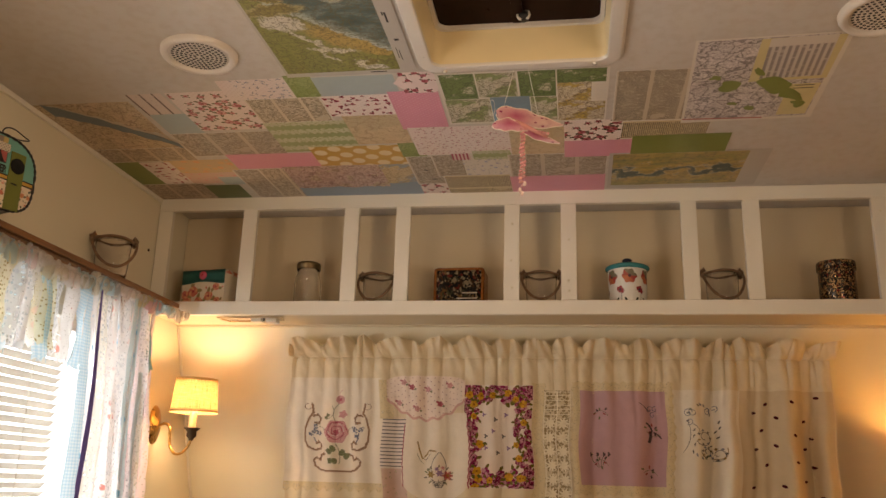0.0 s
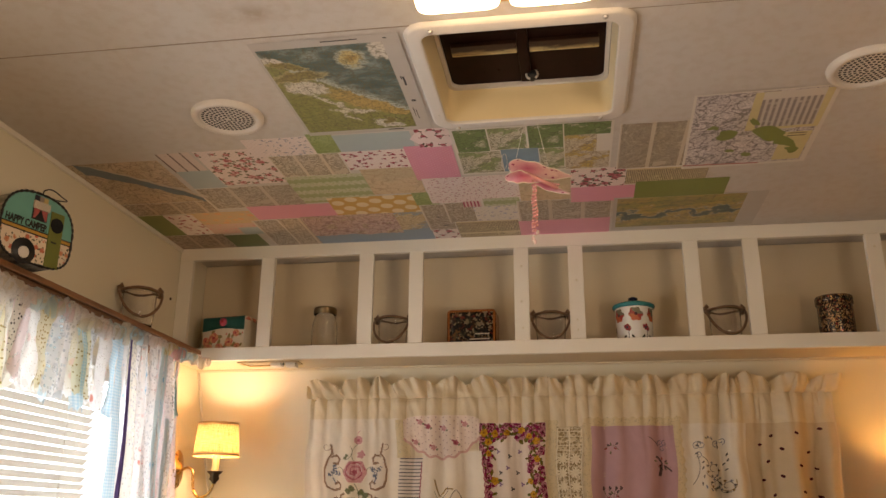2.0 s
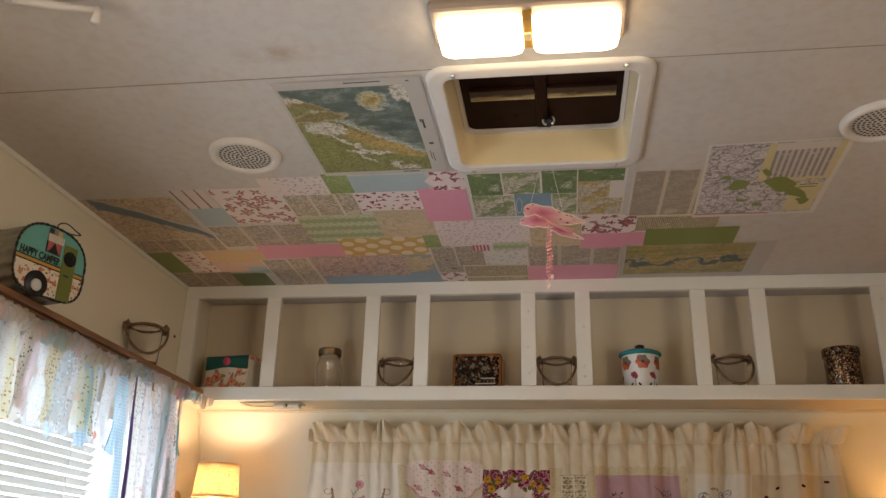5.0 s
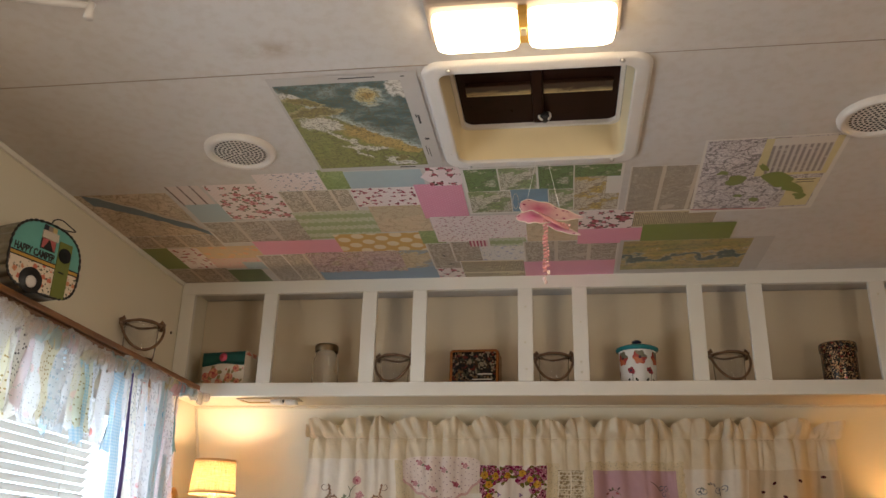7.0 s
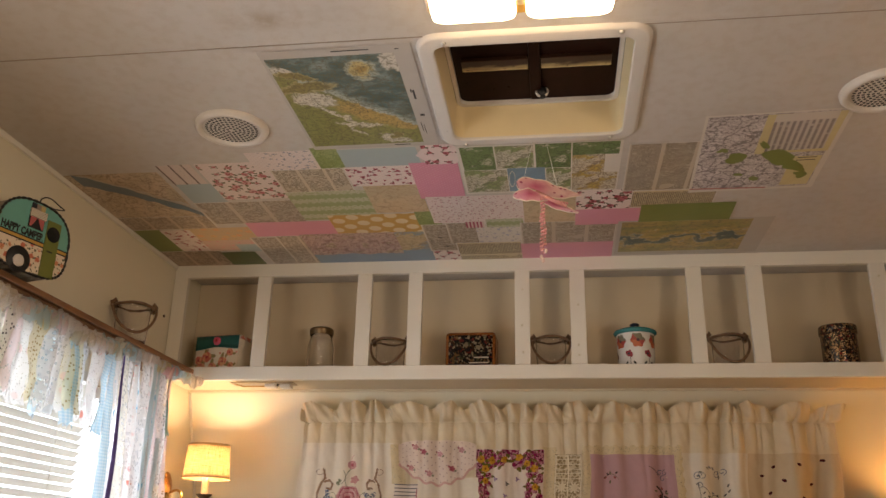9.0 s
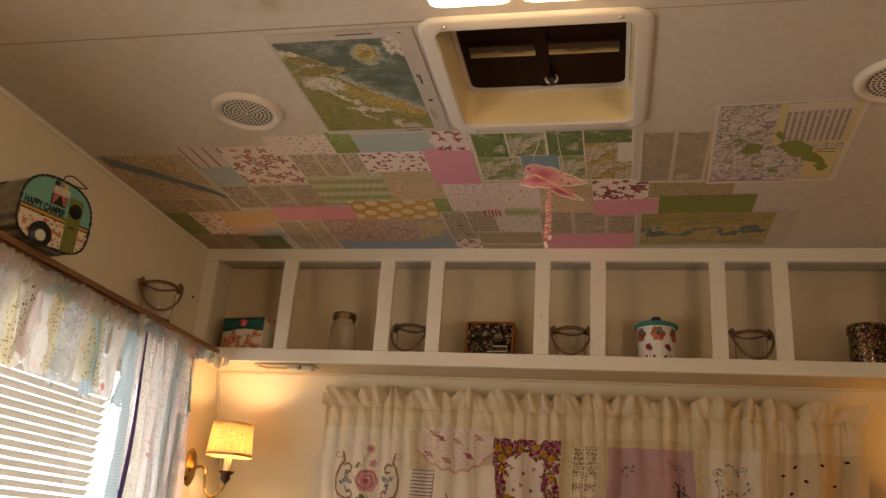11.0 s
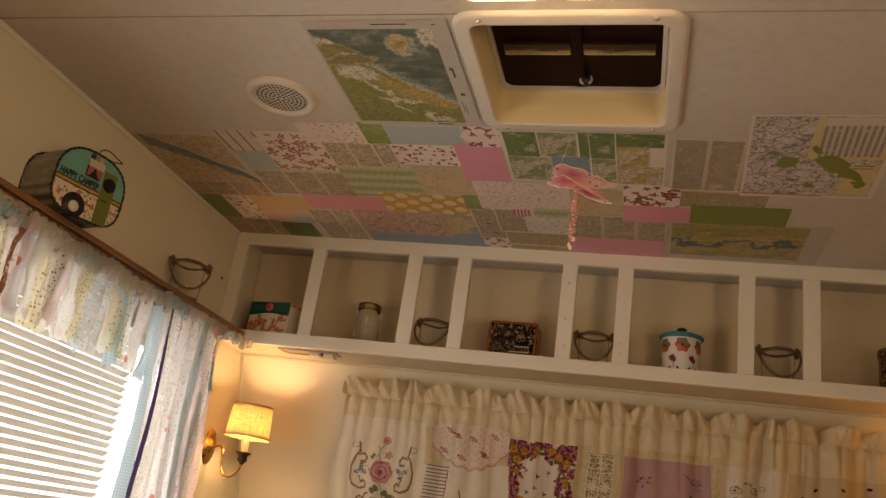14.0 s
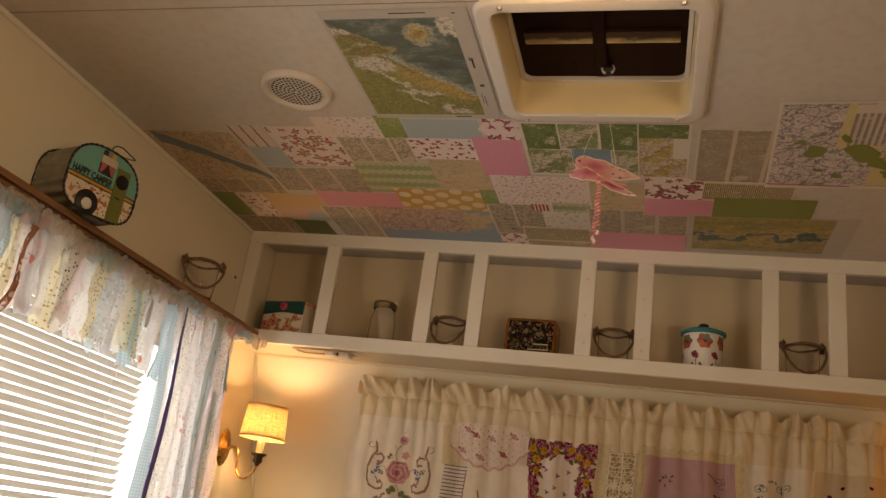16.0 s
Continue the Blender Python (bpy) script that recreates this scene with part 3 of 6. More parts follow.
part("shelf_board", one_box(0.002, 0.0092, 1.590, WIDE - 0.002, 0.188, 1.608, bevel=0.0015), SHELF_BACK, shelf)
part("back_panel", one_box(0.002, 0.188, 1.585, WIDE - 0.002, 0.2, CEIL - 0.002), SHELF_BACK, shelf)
for x, z in ((1.096, 1.85), (1.094, 1.74), (1.097, 1.66), (1.258, 1.80), (1.256, 1.68), (1.257, 1.65), (2.10, 1.87)):
    part("filled_nail_hole", lathe([(0, 0), (0.0035, 0), (0.003, 0.0012)], 10, m=pose(x, -0.0087, z, 90)), WALL, shelf)

# ---- roof vent ----


# the lamp's smeared reflection on the dark ribs, put into their colour
def rib_highlight():
    n = Nodes("painted_rib_highlight")
    x, y, _ = n.split(n.obj())
    edge = n.math("MULTIPLY_ADD", n.noise(n.turn(n.obj(), 0, (1, 2.5, 1)), 26, 5), 0.030, y)
    f = n.math("MULTIPLY", n.math("SUBTRACT", 1.0, n.less(edge, 0.038, 0.009)), n.math("SUBTRACT", 1.0, n.less(n.noise(n.obj(), 130, 3), 0.36, 0.03)))
    return n.done(n.mix(f, (0.03, 0.012, 0.006), (0.60, 0.46, 0.20)), 0.35)


RIB = rib_highlight()
vent = thing("roof_vent", VX, VY, CEIL, "cream roof vent with a smoked lid and a winding knob", "roof vent", kind="structure")
rings = []
for w, r, z in ((0.352, 0.022, 0.02), (0.352, 0.022, -0.007), (0.353, 0.022, -0.0095), (0.356, 0.024, -0.0105), (0.360, 0.026, -0.0105), (0.398, 0.036, -0.0095), (0.404, 0.038, -0.009), (0.410, 0.040, -0.006), (0.415, 0.042, -0.0004)):
    rings.append([(x, y, z) for x, y in round_rect(w, w, r, 8)])
part("flange", loft(rings, smooth=True), WHITE_PLASTIC, vent, "white rounded trim ring")
rings = [[(x, y, z) for x, y in round_rect(w, w, r, 8)] for w, r, z in ((0.3515, 0.022, -0.004), (0.346, 0.024, 0.055), (0.344, 0.024, 0.125))]
part("well", loft(rings, smooth=True), CREAM_PLASTIC, vent, "yellowed plastic well")
rings = [[(x, y, z) for x, y in round_rect(w, w, 0.02, 6)] for w, z in ((0.343, 0.077), (0.343, 0.068), (0.327, 0.068), (0.326, 0.077))]
part("lid_frame", loft(rings), WHITE_PLASTIC, vent)
# gasket drawn taller than real, its black standing in for shade in the well
rings = [[(x, y, z) for x, y in round_rect(w, w, 0.022, 6)] for w, z in ((0.3490, 0.050), (0.3475, 0.066), (0.3435, 0.078))]
part("gasket", loft(rings), BLACK, vent, "black gasket, extended to darken the shaded top of the well")
part("lid", one_box(-0.1715, -0.1715, 0.0772, 0.1715, 0.1715, 0.084), DARK_PLASTIC, vent, "dark smoked lid")
for x0, x1 in ((-0.146, -0.014), (0.012, 0.150)):
    part("lid_rib", one_box(x0, -0.004, 0.069, x1, 0.034, 0.0772, bevel=0.002), RIB, vent, "rib with a golden lamp reflection painted on")
part("lid_bar", one_box(-0.012, -0.155, 0.070, 0.010, 0.155, 0.0772, bevel=0.002), DARK_PLASTIC, vent)
bm = lathe([(0, 0.074), (0.010, 0.074), (0.012, 0.062), (0.006, 0.055), (0, 0.055)], 20, m=pose(0.012, 0.124, 0))
part("knob", bm, BLACK, vent)
part("knob_ring", tube([(0.012 + 0.012 * math.cos(a), 0.119 + 0.004 * math.sin(a), 0.066 + 0.013 * math.sin(a)) for a in span(-0.9, 4.3, 16)], 0.0024, 6), WHITE_PLASTIC, vent, "bright wire ring")
for sx, sy in ((-0.155, -0.190), (0.152, -0.194), (-0.155, 0.196), (0.152, 0.188)):
    part("screw", lathe([(0, -0.0145), (0.003, -0.0145), (0.0048, -0.012), (0.0048, -0.009)], 12, m=pose(sx, sy, 0)), STEEL, vent)

# ---- ceiling lamp ----
light = thing("ceiling_light", 1.149, -1.307, CEIL, "lit double ceiling light with two white lenses and a cream base", "ceiling light")
rings = [[(x, y, z) for x, y in round_rect(w, h, 0.008, 4)] for w, h, z in ((0.314, 0.116, 0), (0.314, 0.116, -0.008), (0.308, 0.108, -0.014), (0.298, 0.096, -0.016))]
part("base", loft(rings, close_last=True), plain("lamp_base_taupe", (0.36, 0.29, 0.22), 0.4), light, "taupe metal base")
for sx in (-1, 1):
    rings = []
    for k, z in ((1.0, -0.0145), (1.0, -0.026), (0.96, -0.036), (0.84, -0.041), (0.4, -0.043)):
        rings.append([(sx * 0.0765 + x * k, 0.010 + y * k, z) for x, y in round_rect(0.140, 0.086, 0.016, 6)])
    part("lens", loft(rings, close_last=True, smooth=True), LENS, light, "glowing white lens")
part("switch_plate", one_box(-0.008, -0.04, -0.034, 0.008, 0.038, -0.0145, bevel=0.003), plain("amber_plastic", (0.50, 0.28, 0.05), 0.35), light, "amber switch plate between the lenses")
part("switch", one_box(-0.005, -0.006, -0.038, 0.005, 0.012, -0.033, bevel=0.0015), CREAM_PLASTIC, light)

# ---- round speakers ----
GRILLE = plain("grille_white", (0.68, 0.65, 0.58), 0.45)
speaker = thing("ceiling_speaker", 0.516, -0.883, CEIL, "round white ceiling speaker with a perforated grille", "speaker", "ceiling speakers")
part("rim", lathe([(0.0775, 0.0), (0.077, -0.006), (0.074, -0.0115), (0.069, -0.013), (0.063, -0.0120), (0.0605, -0.008), (0.060, -0.004)], 48), WHITE_PLASTIC, speaker)
part("grille", lathe([(0.0605, -0.006), (0.03, -0.0075), (0.0, -0.008)], 40), GRILLE, speaker)
bm = bmesh.new()
for ring in range(1, 7):
    n_holes = ring * 6
    r = ring * 0.0088
    for i in range(n_holes):
        a = 2 * math.pi * (i + 0.5 * (ring % 2)) / n_holes
        c = Vector((r * math.cos(a), r * math.sin(a), -0.0084 + 0.0018 * (ring / 7) ** 1.5))
        bm.faces.new([bm.verts.new(c + Vector((0.0033 * math.cos(b), 0.0033 * math.sin(b), -0.0003))) for b in [2 * math.pi * q / 8 for q in range(8)]])
part("perforation", bm, BLACK, speaker)
copy_thing(speaker, pose(1.820, -0.915, CEIL, 0, 0, 20))

# ---- crank plate on the ceiling ----
crank = thing("antenna_crank", 0.36, -1.475, CEIL, "white crank handle on a round ceiling plate", "crank")
part("plate", lathe([(0.055, 0), (0.054, -0.006), (0.045, -0.011), (0.022, -0.013), (0.02, -0.03), (0, -0.032)], 32), WHITE_PLASTIC, crank)
part("arm", tube([(0, 0, -0.03), (0.05, 0.022, -0.03), (0.112, 0.05, -0.024)], [0.008, 0.007, 0.005], 8), WHITE_PLASTIC, crank)
part("grip", lathe([(0, -0.02), (0.0065, -0.02), (0.0055, -0.03), (0.008, -0.048), (0, -0.048)], 14, m=pose(0.112, 0.05, 0)), WHITE_PLASTIC, crank)

# ---- paper collage on the ceiling ----
collage = thing("paper_collage", 0, 0, CEIL, "patchwork of maps, book pages and patterned paper pasted to the ceiling", "collage")
LAYER = [0]


def sheet(name, x0, y0, x1, y1, material, label, turn=0.0, level=None):
    """A thin sheet pasted under the ceiling; later sheets lie on earlier ones."""
    if name == "book_page":
        sheet("page_margin", x0 - 0.002, y0 - 0.003, x1 + 0.002, y1 + 0.003, P_CREAM, "", turn)
    LAYER[0] += 1
    z = -0.0003 - 0.00002 * LAYER[0]
    cx, cy = (x0 + x1) / 2, (y0 + y1) / 2
    a = radians(turn + random.uniform(-0.5, 0.5))
    w, h = x1 - x0, y1 - y0

    def place(u, v):
        x, y = u - w / 2, v - h / 2
        return (cx + x * math.cos(a) - y * math.sin(a), cy + x * math.sin(a) + y * math.cos(a), z)

    bm = grid(place, span(0, w, 4), span(0, h, 4))
    r = bmesh.ops.extrude_face_region(bm, geom=bm.faces[:])
    for v in [g for g in r["geom"] if isinstance(g, bmesh.types.BMVert)]:
        v.co.z -= 0.00015
    for f in bm.faces:
        f.smooth = False
    return part(name, bm, material, collage, label)


RED, PINK, TAN, OLIVE = (0.42, 0.03, 0.05), (0.68, 0.26, 0.36), (0.50, 0.38, 0.24), (0.17, 0.22, 0.04)
INK = (0.08, 0.055, 0.035)
P_PAGE = printed_page("brown_page", (0.55, 0.44, 0.32), INK)
P_PAGE2 = printed_page("pale_page", (0.62, 0.53, 0.40), INK, 0.0064, 0.065)
P_GREY = printed_page("grey_page", (0.52, 0.45, 0.36), INK, 0.0056, 0.09)
P_NEWS = printed_page("newsprint", (0.56, 0.49, 0.38), (0.1, 0.08, 0.06), 0.005, 0.074, 0, 0.6)
P_SCORE = printed_page("sheet_music", (0.62, 0.58, 0.52), (0.22, 0.19, 0.2), 0.0125, 0.4, 90, 0.62)
P_COLS = printed_page("column_page", (0.60, 0.50, 0.30), INK, 0.0046, 0.1, 90, 0.58)
P_PINK = plain_paper("pink_paper", PINK, 0.05, (0.72, 0.36, 0.44))
P_BLUE = plain_paper("grey_blue_paper", (0.36, 0.45, 0.46), 0.05)
P_OLIVE = plain_paper("olive_paper", OLIVE, 0.08)
P_LEAF = road_map("leaf_paper", (0.24, 0.32, 0.09), (0.15, 0.22, 0.05), (0.30, 0.37, 0.14), 0.5, scale=40)
P_DKGREEN = plain_paper("dark_green_paper", (0.09, 0.13, 0.03), 0.12)
P_YELLOW = floral("yellow_floral", (0.60, 0.42, 0.22), (0.6, 0.3, 0.12), (0.55, 0.4, 0.12), (0.4, 0.36, 0.18), 34)
P_PEACH = floral("peach_floral", (0.62, 0.42, 0.34), (0.6, 0.2, 0.2), (0.5, 0.35, 0.3), (0.4, 0.35, 0.3), 50, 0.22)
P_SPRIG = floral("blue_sprig", (0.66, 0.62, 0.56), (0.26, 0.3, 0.42), (0.4, 0.32, 0.34), (0.20, 0.22, 0.2), 48, 0.26, sprig=0.2)
P_DOTS = dotted("mustard_dots", (0.56, 0.32, 0.06), (0.72, 0.60, 0.40), 21, 0.36, 30)
P_TICK = stripes("ticking_paper", (0.66, 0.56, 0.5), (0.13, 0.07, 0.06), 0.031, 0.16, 0, (0.55, 0.45, 0.42))
P_REDSTR = stripes("red_stripe_paper", (0.66, 0.5, 0.46), (0.38, 0.03, 0.09), 0.0098, 0.5)
P_SCALLOP = scallops("green_scallops", (0.30, 0.36, 0.16), (0.56, 0.55, 0.40))
P_TANMAP = road_map("tan_map", (0.60, 0.46, 0.29), (0.40, 0.28, 0.16), (0.52, 0.42, 0.26), 0.45, scale=14, thick=0.025)
P_RIVER = road_map("river_map", (0.62, 0.49, 0.34), (0.20, 0.13, 0.08), (0.54, 0.43, 0.28), 0.5, scale=34, thick=0.035)
P_STATE = road_map("state_map", (0.60, 0.44, 0.38), (0.16, 0.06, 0.06), (0.55, 0.46, 0.30), 0.42, (0.20, 0.29, 0.38), 0.195, 46, (0.4, 0.12, 0.12))
P_SMALL = road_map("coast_map", (0.60, 0.48, 0.28), (0.35, 0.25, 0.12), (0.24, 0.33, 0.42), 0.45, (0.20, 0.29, 0.38), 0.185, 34)
P_ROADS = road_map("city_map", (0.68, 0.63, 0.62), (0.12, 0.10, 0.11), (0.60, 0.55, 0.54), 0.5, scale=30, town=(0.12, 0.1, 0.1), thick=0.05)
P_LAND = road_map("park_map", (0.13, 0.22, 0.07), (0.05, 0.09, 0.03), (0.52, 0.50, 0.38), 0.41, scale=56)
P_FARM = road_map("farm_map", (0.60, 0.56, 0.44), (0.13, 0.13, 0.07), (0.24, 0.33, 0.12), 0.46, (0.16, 0.27, 0.42), 0.2, 50)
P_TOWN = road_map("town_map", (0.62, 0.55, 0.40), (0.16, 0.11, 0.08), (0.56, 0.40, 0.08), 0.45, scale=60)
P_ALASKA = northern_relief(0.244, 0.348)
P_ATLAS = relief_map("southern_relief", 3.6, 0.15, ((0.0, (0.42, 0.30, 0.09)), (0.22, (0.27, 0.26, 0.07)), (0.36, (0.48, 0.32, 0.08)), (0.40, (0.46, 0.44, 0.34)), (0.43, (0.035, 0.08, 0.085)), (0.55, (0.06, 0.12, 0.12)), (0.58, (0.46, 0.43, 0.32)), (0.61, (0.46, 0.32, 0.1)), (0.8, (0.28, 0.26, 0.08)), (1.0, (0.4, 0.3, 0.1))))
P_WEDGE = plain_paper("pale_yellow_print", (0.60, 0.52, 0.26), 0.12)
P_REDLINE = plain_paper("red_map_edge", (0.42, 0.12, 0.12), 0.3)
P_MARGIN = plain_paper("grey_margin", (0.46, 0.43, 0.39), 0.05)
P_CREAM = plain_paper("cream_margin", (0.66, 0.62, 0.55), 0.04)
P_WATER = plain_paper("water_print", (0.16, 0.27, 0.36), 0.2)

def face_of(b, points, slot):
    f = b.faces.new([b.verts.new(p) for p in points])
    f.material_index = slot


def bloom(b, put, cx, cy, r, rng, leaves=2, petals=5, bud=True):
    """One printed flower: leaves, two shades of petal and a dark heart; slots 0 to 3."""
    turn = rng.uniform(0, 6.3)

    def oval(ox, oy, rx, ry, a, slot, lift, k=9):
        pts = []
        for i in range(k):
            t = 2 * math.pi * i / k
            p, q = rx * math.cos(t) * rng.uniform(0.85, 1.15), ry * math.sin(t)
            pts.append(put(ox + p * math.cos(a) - q * math.sin(a), oy + p * math.sin(a) + q * math.cos(a), lift))
        face_of(b, pts, slot)

    for i in range(leaves):
        a = turn + 6.28 * i / max(1, leaves) + rng.uniform(-0.5, 0.5)
        oval(cx + 1.2 * r * math.cos(a), cy + 1.2 * r * math.sin(a), 0.70 * r, 0.36 * r, a + rng.uniform(-0.5, 0.5), 3, 0.0)
        if bud and rng.random() < 0.5:
            oval(cx + 1.9 * r * math.cos(a + 0.3), cy + 1.9 * r * math.sin(a + 0.3), 0.26 * r, 0.2 * r, a, rng.randrange(2), 0.1)
    for i in range(petals):
        a = turn + 2 * math.pi * i / petals
        oval(cx + 0.45 * r * math.cos(a), cy + 0.45 * r * math.sin(a), 0.56 * r, 0.52 * r, a, (i * 7 + int(turn * 9)) % 2, 0.3 + 0.06 * i)
    oval(cx, cy, 0.27 * r, 0.25 * r, 0, 2, 0.9)


def printed_flowers(x0, y0, x1, y1, pitch, r, colours, seed, leaves=2, petals=5, bud=True):
    """Flowers printed on the newest sheet, cut off at its edges."""
    rng = random.Random(seed)
    z = -0.00045 - 0.00002 * LAYER[0]

    def put(x, y, lift):
        return (min(max(x, x0 + 0.001), x1 - 0.001), min(max(y, y0 + 0.001), y1 - 0.001), z - 0.000004 - 0.000009 * lift)

    b = bmesh.new()
    rows = max(1, round((y1 - y0) / pitch))
    cols_ = max(1, round((x1 - x0) / pitch))
    for j in range(rows):
        for i in range(cols_):
            cx = x0 + (x1 - x0) * (i + 0.5 + 0.25 * (j % 2 * 2 - 1) + rng.uniform(-0.38, 0.38)) / cols_
            cy = y0 + (y1 - y0) * (j + 0.5 + rng.uniform(-0.38, 0.38)) / rows
            bloom(b, put, cx, cy, r * rng.uniform(0.6, 1.25), rng, leaves, petals, bud)
    return tagged(part("flower_print", b, [plain("flower_ink", c, PAPER_ROUGH, 0, 0.15) for c in colours], collage), kind="stuff")


P_WHITE = plain_paper("blush_white_paper", (0.74, 0.64, 0.60), 0.06, (0.66, 0.54, 0.50))
ROSES = ((0.44, 0.09, 0.10), (0.62, 0.35, 0.31), (0.26, 0.03, 0.04), (0.13, 0.11, 0.04))
CRIMSON = ((0.30, 0.03, 0.06), (0.40, 0.07, 0.10), (0.16, 0.02, 0.03), (0.26, 0.16, 0.14))
DARK_ROSES = ((0.34, 0.04, 0.06), (0.48, 0.14, 0.16), (0.14, 0.02, 0.03), (0.09, 0.07, 0.03))
PALE_SPRIG = ((0.50, 0.26, 0.26), (0.58, 0.36, 0.34), (0.36, 0.16, 0.16), (0.34, 0.28, 0.20))
BLUE_SPRIG = ((0.26, 0.28, 0.36), (0.38, 0.36, 0.38), (0.20, 0.18, 0.22), (0.30, 0.28, 0.22))
RED_HEARTS = ((0.42, 0.06, 0.06), (0.36, 0.05, 0.05), (0.30, 0.03, 0.04), (0.30, 0.20, 0.12))

sheet("map_sheet", 0.004, -0.682, 0.25, -0.40, P_RIVER, "brown map with a blue river")
bm = grid(lambda u, v: (0.03 + 0.235 * u + 0.004 * math.sin(17 * u), -0.655 + 0.235 * u ** 1.2 + (v - 0.5) * (0.068 - 0.035 * u) + 0.012 * noise.noise(Vector((u * 9, 5, v))), -0.0022), span(0, 1, 24), span(0, 1, 2))
bank = grid(lambda u, v: (0.045 + 0.235 * u + 0.004 * math.sin(17 * u), -0.672 + 0.235 * u ** 1.2 + (v - 0.5) * (0.016 + 0.004 * math.sin(40 * u)) + 0.014 * noise.noise(Vector((u * 12, 9, v))), -0.0021), span(0, 1, 24), span(0, 1, 2))
part("river_bank", bank, plain_paper("bank_print", (0.55, 0.50, 0.42), 0.15), collage)
part("river", bm, plain_paper("river_print", (0.10, 0.155, 0.19), 0.15), collage)
sheet("book_page", 0.004, -0.405, 0.26, -0.318, P_PAGE, "brown page of small print")
sheet("patterned_paper", 0.262, -0.715, 0.348, -0.60, P_TICK, "dark-striped paper", -2)
sheet("plain_paper", 0.265, -0.607, 0.358, -0.478, P_BLUE, "grey-blue plain paper")
sheet("patterned_paper", 0.356, -0.715, 0.526, -0.506, P_WHITE, "white paper with red roses")
printed_flowers(0.356, -0.715, 0.526, -0.506, 0.034, 0.0100, ROSES, 3, 4, 6, False)
sheet("patterned_paper", 0.495, -0.762, 0.652, -0.664, P_WHITE, "white paper with small blue sprigs")
printed_flowers(0.527, -0.762, 0.652, -0.664, 0.017, 0.0034, BLUE_SPRIG, 4, 2, 3, False)
sheet("book_page", 0.528, -0.664, 0.702, -0.54, P_PAGE2, "tan page with print")
sheet("book_page", 0.264, -0.49, 0.525, -0.345, P_GREY, "grey-brown page of print")
sheet("patterned_paper", 0.524, -0.538, 0.73, -0.355, P_SCALLOP, "green paper with lacy scallops")
sheet("patterned_paper", 0.653, -0.772, 0.713, -0.667, P_LEAF, "leafy green paper")
sheet("plain_paper", 0.712, -0.758, 0.892, -0.668, P_BLUE, "grey-blue plain paper strip")
sheet("patterned_paper", 0.706, -0.668, 0.866, -0.561, P_WHITE, "pale paper with crimson cherries")
printed_flowers(0.706, -0.668, 0.866, -0.561, 0.0225, 0.0062, CRIMSON, 5, 1, 3, False)
sheet("map_sheet", 0.728, -0.56, 0.870, -0.390, P_TANMAP, "tan outline map")
sheet("patterned_paper", 0.158, -0.318, 0.348, -0.218, P_YELLOW, "yellow floral paper")
sheet("patterned_paper", 0.156, -0.222, 0.338, -0.137, P_PEACH, "peach floral paper")
sheet("plain_paper", 0.262, -0.185, 0.342, -0.125, P_BLUE, "small grey-blue scrap")
sheet("plain_paper", 0.004, -0.316, 0.085, -0.138, P_OLIVE, "olive green paper at the wall")
sheet("patterned_paper", 0.083, -0.310, 0.171, -0.138, P_WHITE, "pink paper with red spots")
printed_flowers(0.083, -0.310, 0.171, -0.138, 0.026, 0.0080, RED_HEARTS, 6, 1, 2, False)
sheet("book_page", 0.004, -0.138, 0.195, -0.003, P_PAGE, "brown strip of print")
sheet("plain_paper", 0.192, -0.122, 0.300, -0.003, P_DKGREEN, "dark green scrap")
sheet("book_page", 0.326, -0.235, 0.410, -0.003, P_GREY, "grey page")
sheet("book_page", 0.402, -0.24, 0.484, -0.003, P_PAGE2, "tan page")
sheet("plain_paper", 0.350, -0.348, 0.596, -0.243, P_PINK, "pink paper strip")
sheet("map_sheet", 0.474, -0.25, 0.752, -0.003, P_STATE, "road map with a blue shore")
sheet("map_sheet", 0.748, -0.262, 0.842, -0.003, P_SMALL, "yellow coast map")
sheet("patterned_paper", 0.590, -0.382, 0.833, -0.25, P_DOTS, "mustard paper with cream dots")
sheet("patterned_paper", 0.828, -0.390, 0.892, -0.298, P_LEAF, "dark leafy green paper")
page = sheet("book_page", 0.834, -0.294, 0.912, -0.09, P_GREY, "grey page with two dark birds")
sheet("patterned_paper", 0.835, -0.092, 0.918, -0.003, P_WHITE, "berry floral scrap")
printed_flowers(0.835, -0.092, 0.918, -0.003, 0.034, 0.009, DARK_ROSES, 10, 3)
sheet("plain_paper", 0.862, -0.678, 0.976, -0.474, P_PINK, "pink dotted paper")
LAYER[0] += 1
hexagon = [(0.944 + 0.058 * math.cos(a), -0.716 + 0.056 * math.sin(a), -0.00045 - 0.00002 * LAYER[0]) for a in span(0, 2 * math.pi, 6)[:-1]]
bm = loft([[(x, y, z + 0.00015) for x, y, z in hexagon], hexagon], close_last=True)
part("patterned_paper", bm, plain("berry_paper", (0.72, 0.60, 0.57), PAPER_ROUGH), collage, "six-sided white paper with dark red berries")
printed_flowers(0.902, -0.765, 0.986, -0.667, 0.030, 0.0095, DARK_ROSES, 7, 3, 7)
base = sheet("map_sheet", 0.980, -0.752, 1.347, -0.492, P_CREAM, "illustrated road map in panels")
